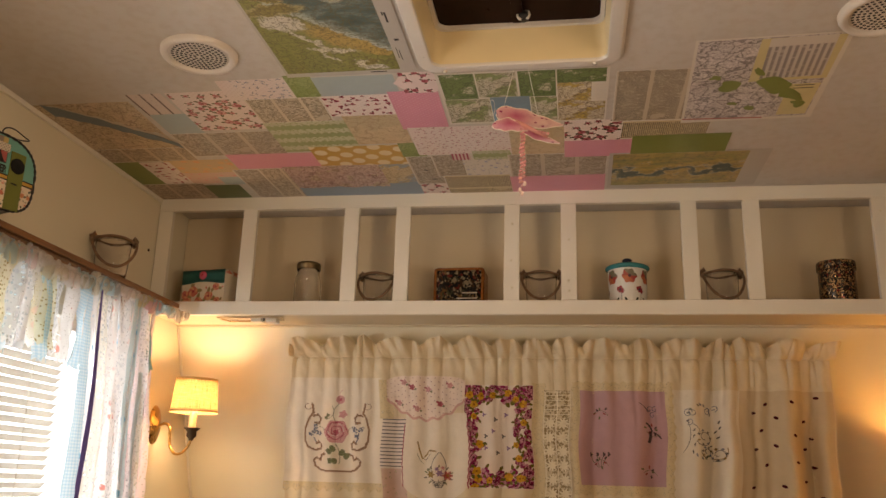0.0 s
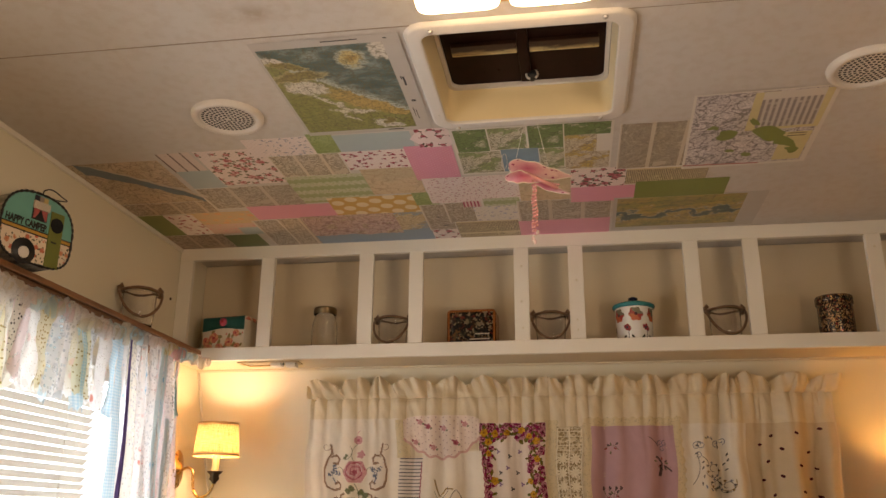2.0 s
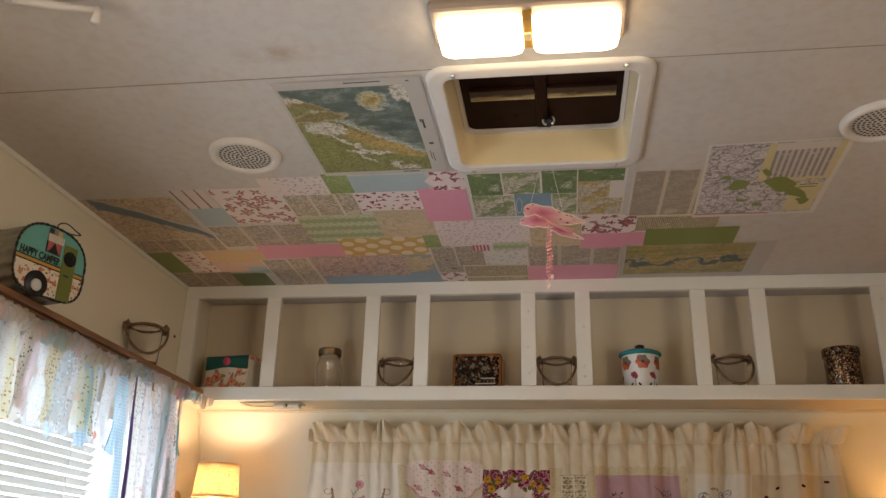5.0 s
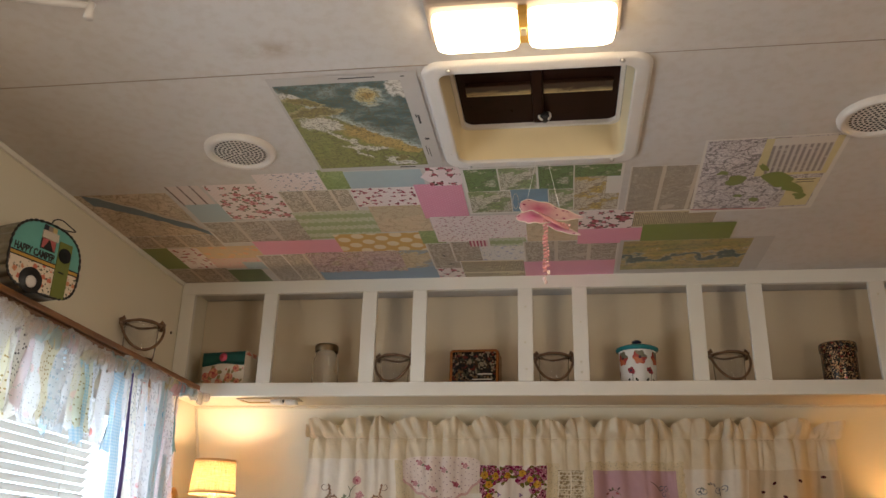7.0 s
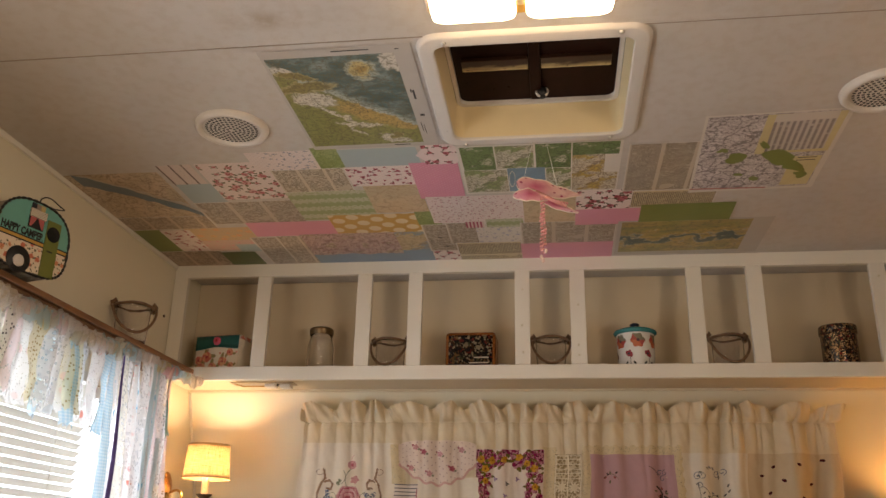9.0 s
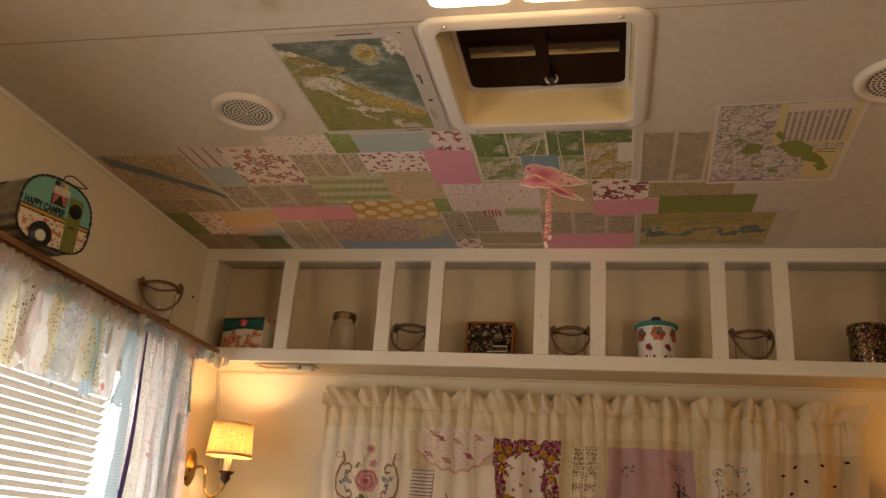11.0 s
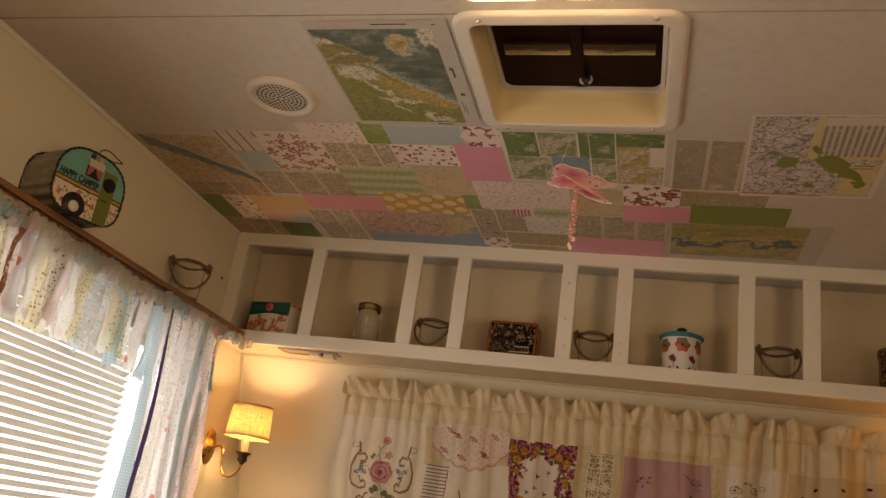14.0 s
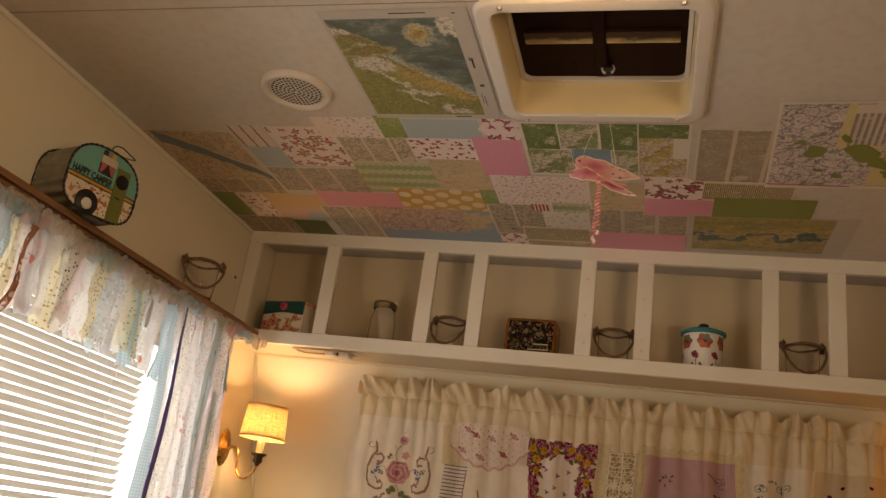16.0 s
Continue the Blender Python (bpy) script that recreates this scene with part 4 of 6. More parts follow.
for x0, y0, x1, y1, m in ((0.99, -0.742, 1.062, -0.63, P_LAND), (1.068, -0.742, 1.15, -0.635, P_FARM), (1.158, -0.745, 1.234, -0.63, P_LAND), (1.24, -0.745, 1.34, -0.69, P_LAND),
                          (0.988, -0.622, 1.085, -0.505, P_FARM), (1.09, -0.628, 1.175, -0.505, P_WATER), (1.18, -0.622, 1.235, -0.505, P_FARM), (1.24, -0.685, 1.31, -0.595, P_TOWN), (1.24, -0.59, 1.342, -0.50, P_TOWN)):
    sheet("map_panel", x0 - 0.002, y0 - 0.003, x1 + 0.001, y1 + 0.003, m, "")
sheet("patterned_paper", 0.872, -0.482, 1.121, -0.306, P_WHITE, "pale pink floral paper")
printed_flowers(0.872, -0.482, 1.115, -0.31, 0.0155, 0.0033, PALE_SPRIG, 8, 1, 3, False)
sheet("book_page", 0.902, -0.302, 0.985, -0.146, P_GREY, "grey page")
sheet("patterned_paper", 0.980, -0.31, 1.105, -0.15, P_SPRIG, "white paper with blue sprigs")
sheet("patterned_paper", 1.012, -0.325, 1.112, -0.266, P_SCALLOP, "green clover scrap")
sheet("patterned_paper", 0.956, -0.310, 1.005, -0.266, P_REDSTR, "red-striped scrap")
sheet("book_page", 0.915, -0.150, 1.098, -0.003, P_COLS, "tan page in columns")
sheet("plain_paper", 1.116, -0.46, 1.25, -0.288, P_TANMAP, "tan page with a frame")
sheet("book_page", 1.104, -0.290, 1.358, -0.128, P_GREY, "page of small print")
sheet("plain_paper", 1.098, -0.134, 1.360, -0.003, P_PINK, "pink paper strip at the shelf")
sheet("patterned_paper", 1.250, -0.492, 1.388, -0.366, P_WHITE, "white paper with crimson roses")
printed_flowers(1.250, -0.492, 1.388, -0.372, 0.032, 0.0100, DARK_ROSES, 9, 5, 6, False)
sheet("plain_paper", 1.250, -0.372, 1.424, -0.266, P_PINK, "pink dotted paper")
sheet("book_page", 1.363, -0.728, 1.520, -0.482, P_NEWS, "two-column newsprint page")
sheet("book_page", 1.388, -0.476, 1.588, -0.378, P_COLS, "yellowed page in columns")
sheet("map_sheet", 1.366, -0.285, 1.768, -0.022, P_MARGIN, "atlas map in gold and green with a grey margin")
sheet("map_panel", 1.376, -0.275, 1.715, -0.045, P_ATLAS, "")
sheet("plain_paper", 1.416, -0.392, 1.650, -0.276, P_OLIVE, "olive green paper strip", -1)
sheet("map_sheet", 1.513, -0.846, 1.799, -0.464, P_CREAM, "city road map with music print and a white margin", -2)
sheet("map_panel", 1.519, -0.840, 1.786, -0.476, P_ROADS, "", -2)
sheet("map_panel", 1.632, -0.838, 1.786, -0.66, P_WEDGE, "", -2)
sheet("map_panel", 1.725, -0.64, 1.788, -0.488, P_WEDGE, "", -2)
sheet("map_panel", 1.522, -0.480, 1.70, -0.474, P_REDLINE, "", 0.5)
sheet("map_panel", 1.650, -0.838, 1.772, -0.672, P_SCORE, "", -3)
for y in (-0.635, -0.622):
    sheet("caption_bar", 1.735, y, 1.775, y + 0.0035, BLACK, "", -2)
for cx, cy, rx, ry, turn in ((1.692, -0.638, 0.042, 0.026, 48), (1.735, -0.590, 0.038, 0.020, 40), (1.762, -0.545, 0.020, 0.014, 60), (1.600, -0.640, 0.022, 0.026, 10), (1.565, -0.682, 0.012, 0.010, 0), (1.650, -0.700, 0.022, 0.008, 60), (1.62, -0.555, 0.012, 0.008, 20), (1.66, -0.53, 0.014, 0.010, 40)):
    b = bmesh.new()
    uvl = b.loops.layers.uv.verify()
    pts = []
    for i in range(26):
        a = 2 * math.pi * i / 26
        r = 1 + 0.5 * noise.noise(Vector((cx * 40 + 1.3 * math.cos(a), cy * 40 + 1.3 * math.sin(a), 2)))
        p, q = rx * r * math.cos(a), ry * r * math.sin(a)
        pts.append(b.verts.new((cx + p * math.cos(radians(turn)) - q * math.sin(radians(turn)), cy + p * math.sin(radians(turn)) + q * math.cos(radians(turn)), -0.0024 - 0.004 * abs(cx - 1.5) * 0.2)))
    f = b.faces.new(pts)
    for l in f.loops:
        l[uvl].uv = (l.vert.co.x, l.vert.co.y)
    part("printed_park", b, P_OLIVE, collage)
sheet("map_sheet", 0.664, -1.156, 0.948, -0.766, P_MARGIN, "large relief map of cold seas and green land with a grey margin")
sheet("map_panel", 0.670, -1.130, 0.914, -0.782, P_ALASKA, "")
for x0, y0, x1, y1 in ((0.925, -1.00, 0.929, -0.965), (0.921, -1.002, 0.924, -0.99), (0.926, -0.905, 0.935, -0.897), (0.922, -0.87, 0.9235, -0.83), (0.927, -0.86, 0.9285, -0.82), (0.80, -1.146, 0.87, -1.143), (0.85, -0.777, 0.885, -0.7735), (0.917, -1.144, 0.924, -1.141)):
    sheet("caption_bar", x0, y0, x1, y1, BLACK, "")
for x, y in ((0.872, -0.20), (0.885, -0.13)):
    part("bird", grid(lambda u, v: (x + 0.02 * (u - 0.5), y + 0.012 * (v - 0.5) * (1 - abs(2 * u - 1) ** 0.6), -0.0022), span(0, 1, 8), span(0, 1, 2)), BLACK, collage)

# ---- wooden ledge over the side window ----
LEDGE = 1.614
ledge = thing("wall_ledge", 0, 0, LEDGE, "narrow stained wooden ledge on the side wall", "ledge")
part("board", one_box(0.0005, -2.6, -0.014, 0.104, -0.012, 0, bevel=0.003), WOOD, ledge)
part("moulding", one_box(0.0005, -2.6, -0.030, 0.093, -0.012, -0.0145, bevel=0.004), WOOD, ledge)
part("bead", tube([(0.094, -2.6, -0.0195), (0.094, -0.013, -0.0195)], 0.0042, 8), WOOD, ledge)

# ---- glass lanterns with wrapped handles ----
def lantern():
    t = thing("glass_lantern", 0, 0, 0, "clear glass candle jar with a rattan-wrapped bail handle", "lantern", "glass lanterns")
    part("glass", lathe([(0, 0.004), (0.036, 0.003), (0.041, 0.010), (0.044, 0.05), (0.046, 0.098), (0.047, 0.105), (0.0455, 0.106), (0.0435, 0.098), (0.0415, 0.05), (0.0385, 0.012), (0.034, 0.008), (0, 0.008)], 36), GLASS, t)
    ring = [(0.0495 * math.cos(a), 0.0495 * math.sin(a), 0.106 + 0.0015 * math.sin(3 * a)) for a in span(0, 2 * math.pi, 40)]
    part("neck_wrap", tube(ring, 0.0042, 8, wobble=0.12), ROPE, t)
    for s in (-1, 1):
        part("ear", tube([(s * 0.050, 0.0, 0.094), (s * 0.056, 0, 0.103), (s * 0.057, 0, 0.113), (s * 0.051, 0, 0.121), (s * 0.047, 0, 0.113)], [0.004, 0.0062, 0.007, 0.006, 0.004], 8, wobble=0.1), ROPE, t)
    bail = [(0.058 * math.cos(a) * (1 - 0.05 * math.sin(a)), -0.046 * math.sin(a) ** 0.6 - 0.004, 0.104 - 0.078 * math.sin(a)) for a in span(0.02, math.pi - 0.02, 30)]
    part("bail_handle", tube(bail, 0.0040, 8, wobble=0.14), ROPE, t)
    return t


FLOOR_Z = 1.6085
first = lantern()
first.matrix_world = pose(0.688, 0.075, FLOOR_Z, 0, 0, -6)
copy_thing(first, pose(1.176, 0.075, FLOOR_Z, 0, 0, 3))
copy_thing(first, pose(1.686, 0.075, FLOOR_Z, 0, 0, 8))
tagged(copy_thing(first, pose(0.052, -0.325, LEDGE, 0, 0, 38)), "clear glass candle jar with a rattan bail on the wooden ledge")

# ---- things in the shelf ----
jar = thing("mason_jar", 0.468, 0.075, FLOOR_Z, "empty clear glass preserving jar with a tarnished metal lid", "jar")
part("glass", lathe([(0, 0.004), (0.034, 0.003), (0.0395, 0.009), (0.041, 0.02), (0.0405, 0.088), (0.038, 0.104), (0.0335, 0.114), (0.033, 0.134), (0.031, 0.134), (0.0312, 0.114), (0.0355, 0.102), (0.038, 0.086), (0.0385, 0.02), (0.036, 0.01), (0, 0.008)], 40), GLASS, jar)
part("lid", lathe([(0.0355, 0.128), (0.0365, 0.129), (0.0362, 0.134), (0.0372, 0.135), (0.0362, 0.141), (0.0372, 0.142), (0.0355, 0.149), (0.033, 0.1505), (0.031, 0.1495), (0, 0.150)], 40), plain("jar_lid_metal", (0.20, 0.14, 0.07), 0.35, 0.9, 0.2), jar, "tarnished screw lid")

FLORAL_BOX = floral("painted_roses", (0.72, 0.66, 0.52), (0.55, 0.08, 0.06), (0.62, 0.26, 0.12), (0.20, 0.16, 0.06), 27, 0.46, sprig=0.25)
TEAL = plain_paper("teal_print", (0.02, 0.20, 0.18), 0.1)


def uv_box(w, d, h, z0=0.0, r=0.0015):
    """A box standing on z0 with UV in metres on every side."""
    b = box(bmesh.new(), -w / 2, -d / 2, z0, w / 2, d / 2, z0 + h, bevel=r)
    uvl = b.loops.layers.uv.verify()
    for f in b.faces:
        f.normal_update()
        n_ = f.normal
        for l in f.loops:
            c = l.vert.co
            l[uvl].uv = (c.x, c.z) if abs(n_.y) > 0.6 else ((c.y + 0.3, c.z) if abs(n_.x) > 0.6 else (c.x, c.y))
    return b


keep = thing("keepsake_box", 0.158, 0.075, FLOOR_Z, "floral cardboard box with a teal flap and a pink button", "box", turn=-10)
part("body", uv_box(0.150, 0.085, 0.112), plain_paper("box_cream", (0.74, 0.68, 0.56), 0.06), keep)
bm = uv_box(0.153, 0.088, 0.010, 0.1125)
part("lid", bm, FLORAL_BOX, keep)
bm = grid(lambda u, v: (u, -0.0455, 0.121 - v * (0.040 - 0.004 * math.cos(u * 40))), span(-0.0755, 0.0755, 20), span(0, 1, 3))
bmesh.ops.solidify(bm, geom=bm.faces[:], thickness=-0.0015)
rng = random.Random(21)
b = bmesh.new()
for x, z, r in ((-0.052, 0.018, 0.015), (-0.034, 0.056, 0.013), (-0.012, 0.022, 0.012), (0.022, 0.040, 0.011), (0.046, 0.068, 0.009), (0.052, 0.026, 0.008), (-0.062, 0.046, 0.010)):
    bloom(b, lambda p, q, lift: (min(max(p, -0.073), 0.073), -0.0428 - 0.0004 * lift, min(max(q, 0.002), 0.08)), x, z, 1.35 * r, rng, 3, 7)
part("flower_painting", b, [plain("box_flower", c, 0.5) for c in ((0.60, 0.17, 0.12), (0.70, 0.38, 0.20), (0.42, 0.05, 0.07), (0.30, 0.24, 0.10))], keep, "red and orange painted flowers")
flap = part("flap", bm, TEAL, keep, "teal front flap")
part("button", lathe([(0, 0.0065), (0.0045, 0.0065), (0.0095, 0.004), (0.0125, 0.0035), (0.0135, 0.0005)], 20, m=pose(0.0, -0.0475, 0.104, 90)), plain("pink_button", (0.6, 0.10, 0.16), 0.4), keep, "pink flower button")
part("button_eye", lathe([(0, 0.0085), (0.004, 0.0075), (0.0045, 0.006)], 12, m=pose(0.0, -0.0475, 0.104, 90)), plain("button_red", (0.45, 0.02, 0.03), 0.4), keep)


def collage_tin(name, scale, pale):
    n = Nodes(name)
    uv = n.uv()
    cell = n.cells(uv, scale)
    r, g, _ = n.split(cell.outputs["Color"])
    c = n.ramp(r, (0.0, (0.02, 0.012, 0.008)), (0.35, (0.07, 0.035, 0.015)), (0.5, (0.24, 0.13, 0.05)), (0.66, (0.20, 0.03, 0.02)), (0.78, (0.09, 0.09, 0.05)), (0.9, pale))
    [k for k in n.tree.nodes if k.type == "VALTORGB"][0].color_ramp.interpolation = "CONSTANT"
    fine = n.cells(uv, scale * 2.1)
    c = n.mix(n.math("GREATER_THAN", n.split(fine.outputs["Color"])[1], 0.74), c, pale)
    c = n.mix(n.math("LESS_THAN", n.split(fine.outputs["Color"])[2], 0.34), c, (0.015, 0.01, 0.008))
    return n.done(c, 0.24, 0.45, 0.7)


tin = thing("picture_tin", 0.940, 0.07, FLOOR_Z, "gilt-edged tin covered with tiny dark pictures", "tin", turn=-2)
TIN_PRINT = collage_tin("tin_pictures", 85, (0.40, 0.32, 0.20))
GILT = plain("gilt_edge", (0.34, 0.13, 0.04), 0.25, 1.0, 0.15)
rings = [[(x, y, z) for x, z in [(p, q + 0.062) for p, q in round_rect(w, h, 0.012, 5)]] for w, h, y in ((0.150, 0.122, 0.04), (0.150, 0.122, -0.034), (0.144, 0.116, -0.038))]
part("body", loft(rings, close_first=True, close_last=True), GILT, tin, "copper-gilt tin body")
bm = grid(lambda u, v: (u, -0.0385 - 0.002 * (1 - (u / 0.07) ** 2), 0.062 + v), span(-0.066, 0.066, 12), span(-0.052, 0.052, 8))
bmesh.ops.solidify(bm, geom=bm.faces[:], thickness=0.001)
part("picture_panel", bm, TIN_PRINT, tin)
for z in (0.03, 0.046):
    part("caption_bar", one_box(-0.035 + z, -0.0422, z - 0.002, 0.055, -0.0412, z + 0.001), plain("caption_print", (0.5, 0.44, 0.34), 0.5), tin)


def enamel_print():
    """Two rows of flowers round the can: large two-coloured ones above small crimson ones on stems."""
    n = Nodes("enamel_flowers")
    x, y, _ = n.split(n.uv())
    step = 0.0576

    def at(shift, height):
        u = n.math("MULTIPLY", n.math("SUBTRACT", n.math("FRACT", n.math("MULTIPLY_ADD", x, 1 / step, shift)), 0.5), step)
        v = n.math("SUBTRACT", y, height)
        return u, v, n.math("SQRT", n.math("ADD", n.math("MULTIPLY", u, u), n.math("MULTIPLY", v, v)))

    c = (0.74, 0.72, 0.68)
    u, v, d = at(0.0, 0.139)
    ang = n.math("ARCTAN2", v, u)
    wide = n.math("MULTIPLY_ADD", n.math("COSINE", n.math("MULTIPLY", ang, 6.0)), 0.0020, 0.0205)
    hue = n.mix(n.math("GREATER_THAN", n.math("SINE", n.math("MULTIPLY_ADD", ang, 1.0, 0.6)), 0.35), (0.46, 0.11, 0.045), (0.17, 0.15, 0.10))
    hue = n.mix(n.math("GREATER_THAN", n.math("COSINE", n.math("MULTIPLY_ADD", ang, 2.0, 1.0)), 0.6), hue, (0.34, 0.05, 0.04))
    c = n.mix(n.math("LESS_THAN", d, wide), c, hue)
    c = n.mix(n.math("LESS_THAN", d, 0.0045), c, (0.06, 0.02, 0.03))
    u, v, d = at(0.5, 0.100)
    ang = n.math("ARCTAN2", v, u)
    wide = n.math("MULTIPLY_ADD", n.math("COSINE", n.math("MULTIPLY", ang, 5.0)), 0.0012, 0.0105)
    c = n.mix(n.math("LESS_THAN", d, wide), c, (0.27, 0.03, 0.045))
    c = n.mix(n.math("LESS_THAN", d, 0.0035), c, (0.03, 0.03, 0.05))
    stem = n.math("MULTIPLY", n.math("LESS_THAN", n.math("ABSOLUTE", u), 0.0008), n.math("LESS_THAN", v, -0.009))
    c = n.mix(stem, c, (0.05, 0.05, 0.04))
    for shift, lean_ in ((0.28, 1.0), (0.72, -1.0)):
        u, v, d = at(shift, 0.072)
        p = n.math("MULTIPLY", n.math("MULTIPLY_ADD", v, 0.7 * lean_, u), 1 / 0.0040)
        q = n.math("MULTIPLY", n.math("MULTIPLY_ADD", u, -0.7 * lean_, v), 1 / 0.0085)
        leaf = n.math("ADD", n.math("MULTIPLY", p, p), n.math("MULTIPLY", q, q))
        c = n.mix(n.math("LESS_THAN", leaf, 1.0), c, (0.03, 0.035, 0.03))
    return n.done(c, 0.22, 0.0, 0.9)


can = thing("enamel_canister", 1.424, 0.075, FLOOR_Z, "white enamel canister with red flowers and a turquoise lid", "canister")
part("body", lathe([(0, 0.001), (0.047, 0.001), (0.050, 0.006), (0.0535, 0.05), (0.0545, 0.1), (0.055, 0.118)], 44), enamel_print(), can)
part("lid", lathe([(0.0545, 0.116), (0.062, 0.119), (0.0635, 0.123), (0.062, 0.127), (0.045, 0.134), (0.02, 0.138), (0, 0.1385)], 44), plain("turquoise_enamel", (0.03, 0.22, 0.24), 0.15, 0, 0.06), can, "turquoise enamel lid")
part("knob", lathe([(0.008, 0.137), (0.007, 0.141), (0.014, 0.146), (0.015, 0.150), (0.009, 0.154), (0, 0.155)], 24), plain("navy_knob", (0.01, 0.012, 0.03), 0.15), can, "navy blue knob")

drum = thing("mosaic_tin", 1.995, 0.075, FLOOR_Z, "round dark tin with a speckled mosaic print", "tin")
MOSAIC = collage_tin("mosaic_print", 130, (0.42, 0.26, 0.12))
part("body", lathe([(0, 0.001), (0.047, 0.001), (0.0485, 0.004), (0.0485, 0.118)], 44), MOSAIC, drum)
part("lid", lathe([(0.0488, 0.112), (0.0515, 0.113), (0.0515, 0.132), (0.0500, 0.136), (0.046, 0.137), (0.044, 0.1355), (0, 0.1365)], 44), MOSAIC, drum)

# ---- birdhouse in the shape of a trailer ----
bird = thing("trailer_birdhouse", 0.128, -0.916, LEDGE + 0.001, "painted trailer-shaped birdhouse with corrugated metal sides on the ledge", "birdhouse", turn=73.5)
TURQ = plain("birdhouse_turquoise", (0.13, 0.36, 0.30), 0.4, 0, 0.12, 30)
CORR = plain("weathered_zinc", (0.30, 0.28, 0.22), 0.4, 0.5, 0.5, 25)
BLOSSOM = floral("birdhouse_floral", (0.70, 0.60, 0.46), (0.45, 0.10, 0.05), (0.5, 0.26, 0.1), (0.05, 0.06, 0.03), 52, 0.3, sprig=0.3)


HOLE = plain("dark_opening", (0.006, 0.006, 0.006), 0.95)


def hull(k=1.0, n_=72):
    """The trailer's outline: (a, b) about its middle, flatter below."""
    out = []
    for i in range(n_):
        t = 2 * math.pi * i / n_
        c, s = math.cos(t), math.sin(t)
        e = 2 / (2.5 if s > 0 else 3.6)
        out.append((0.0885 * k * math.copysign(abs(c) ** e, c), 0.080 + 0.0765 * k * math.copysign(abs(s) ** e, s)))
    return out


def even_hull(k, n_):
    """The outline again, in steps of equal length."""
    fine = hull(k, 1440)
    run = [0.0]
    for p, q in zip(fine, fine[1:] + fine[:1]):
        run.append(run[-1] + math.dist(p, q))
    out, j = [], 0
    for i in range(n_):
        while run[j + 1] < run[-1] * i / n_:
            j += 1
        out.append(fine[j])
    return out


def clipped(lo, hi, y, k=0.985):
    """The part of the panel between two heights, as one face with UV."""
    b = bmesh.new()
    uvl = b.loops.layers.uv.verify()
    pts = [(a, min(max(z, lo), hi)) for a, z in hull(k)]
    seen = []
    for p in pts:
        if not seen or math.dist(p, seen[-1]) > 1e-5:
            seen.append(p)
    front = [b.verts.new((a, y, z)) for a, z in seen]
    back = [b.verts.new((a, y + 0.003, z)) for a, z in seen]
    b.faces.new(front)
    for i in range(len(front)):
        j = (i + 1) % len(front)
        b.faces.new((front[j], front[i], back[i], back[j]))
    for f in b.faces:
        for l in f.loops:
            l[uvl].uv = (l.vert.co.x, l.vert.co.z)
    return b


rings = []
for y, k in ((0.0, 0.97), (0.108, 0.97)):
    ring = []
    for i, (a, z) in enumerate(even_hull(k, 168)):
        bumpy = 1 + 0.034 * math.sin(i * 2 * math.pi / 8)
        ring.append((a * bumpy, y, 0.080 + (z - 0.080) * bumpy))
    rings.append(ring)
part("corrugated_side", loft(rings, close_last=True, close_first=True), CORR, bird, "weathered corrugated metal side")
part("upper_panel", clipped(0.0765, 0.2, -0.004), TURQ, bird, "turquoise upper panel")
part("lower_panel", clipped(0.0, 0.0645, -0.004), BLOSSOM, bird, "cream flowered lower panel")
part("stripe", clipped(0.0645, 0.0672, -0.0045), BLACK, bird)
part("stripe", clipped(0.0672, 0.0738, -0.004), plain("mustard_stripe", (0.5, 0.28, 0.05), 0.5), bird, "mustard stripe")
part("stripe", clipped(0.0738, 0.0765, -0.0045), BLACK, bird)
for y, r in ((-0.004, 0.0024), (0.108, 0.0022)):
    edge = hull(1.0, 120)
    pts = [(a, y, z) for a, z in edge + edge[:1]]
    part("scalloped_edge", tube(pts, [r * (1.35 if i % 3 else 0.75) for i in range(len(pts))], 6), BLACK, bird, "black scalloped edging")
part("door", one_box(0.026, -0.0068, 0.006, 0.060, -0.0042, 0.128, bevel=0.0008), plain("birdhouse_door_green", (0.14, 0.16, 0.03), 0.45), bird, "olive green door")
part("entry_hole", lathe([(0, 0.0074), (0.0165, 0.0074), (0.0165, 0.004)], 28, m=pose(0.043, 0, 0.100, 90)), HOLE, bird, "round black entry hole")
part("door_pull", one_box(0.034, -0.0085, 0.0595, 0.047, -0.0068, 0.0625, bevel=0.0006), BLACK, bird)
part("wheel_arch", lathe([(0, 0.0066), (0.0275, 0.0066), (0.0275, 0.004)], 28, m=pose(-0.027, 0, 0.024, 90)), BLACK, bird)
part("hubcap", lathe([(0, 0.010), (0.008, 0.010), (0.0125, 0.0085), (0.0125, 0.0066)], 28, m=pose(-0.027, 0, 0.021, 90)), WHITE_PLASTIC, bird, "white hubcap")
win_b = part("window", one_box(-0.020, -0.006, 0.098, 0.017, -0.0042, 0.136), BLACK, bird, "little window with tied curtains")
PINKY = plain("window_curtain_pink", (0.42, 0.10, 0.09), 0.6)
for s in (-1, 1):
    b = grid(lambda u, v: (-0.0015 + s * (0.017 - u * 0.016 * (1 - 0.75 * v ** 1.5)), -0.0068 - 0.0006 * math.sin(u * 9), 0.124 - 0.024 * v), span(0, 1, 6), span(0, 1, 6))
    part("window_curtain", b, PINKY, win_b)
b = uv_box(0.041, 0.0030, 0.017, 0.121, 0.0008)
bmesh.ops.translate(b, verts=b.verts, vec=(-0.0015, -0.0080, 0))
part("awning", b, dotted("awning_dots", (0.66, 0.58, 0.46), (0.03, 0.03, 0.03), 210, 0.26), win_b, "dotted awning")
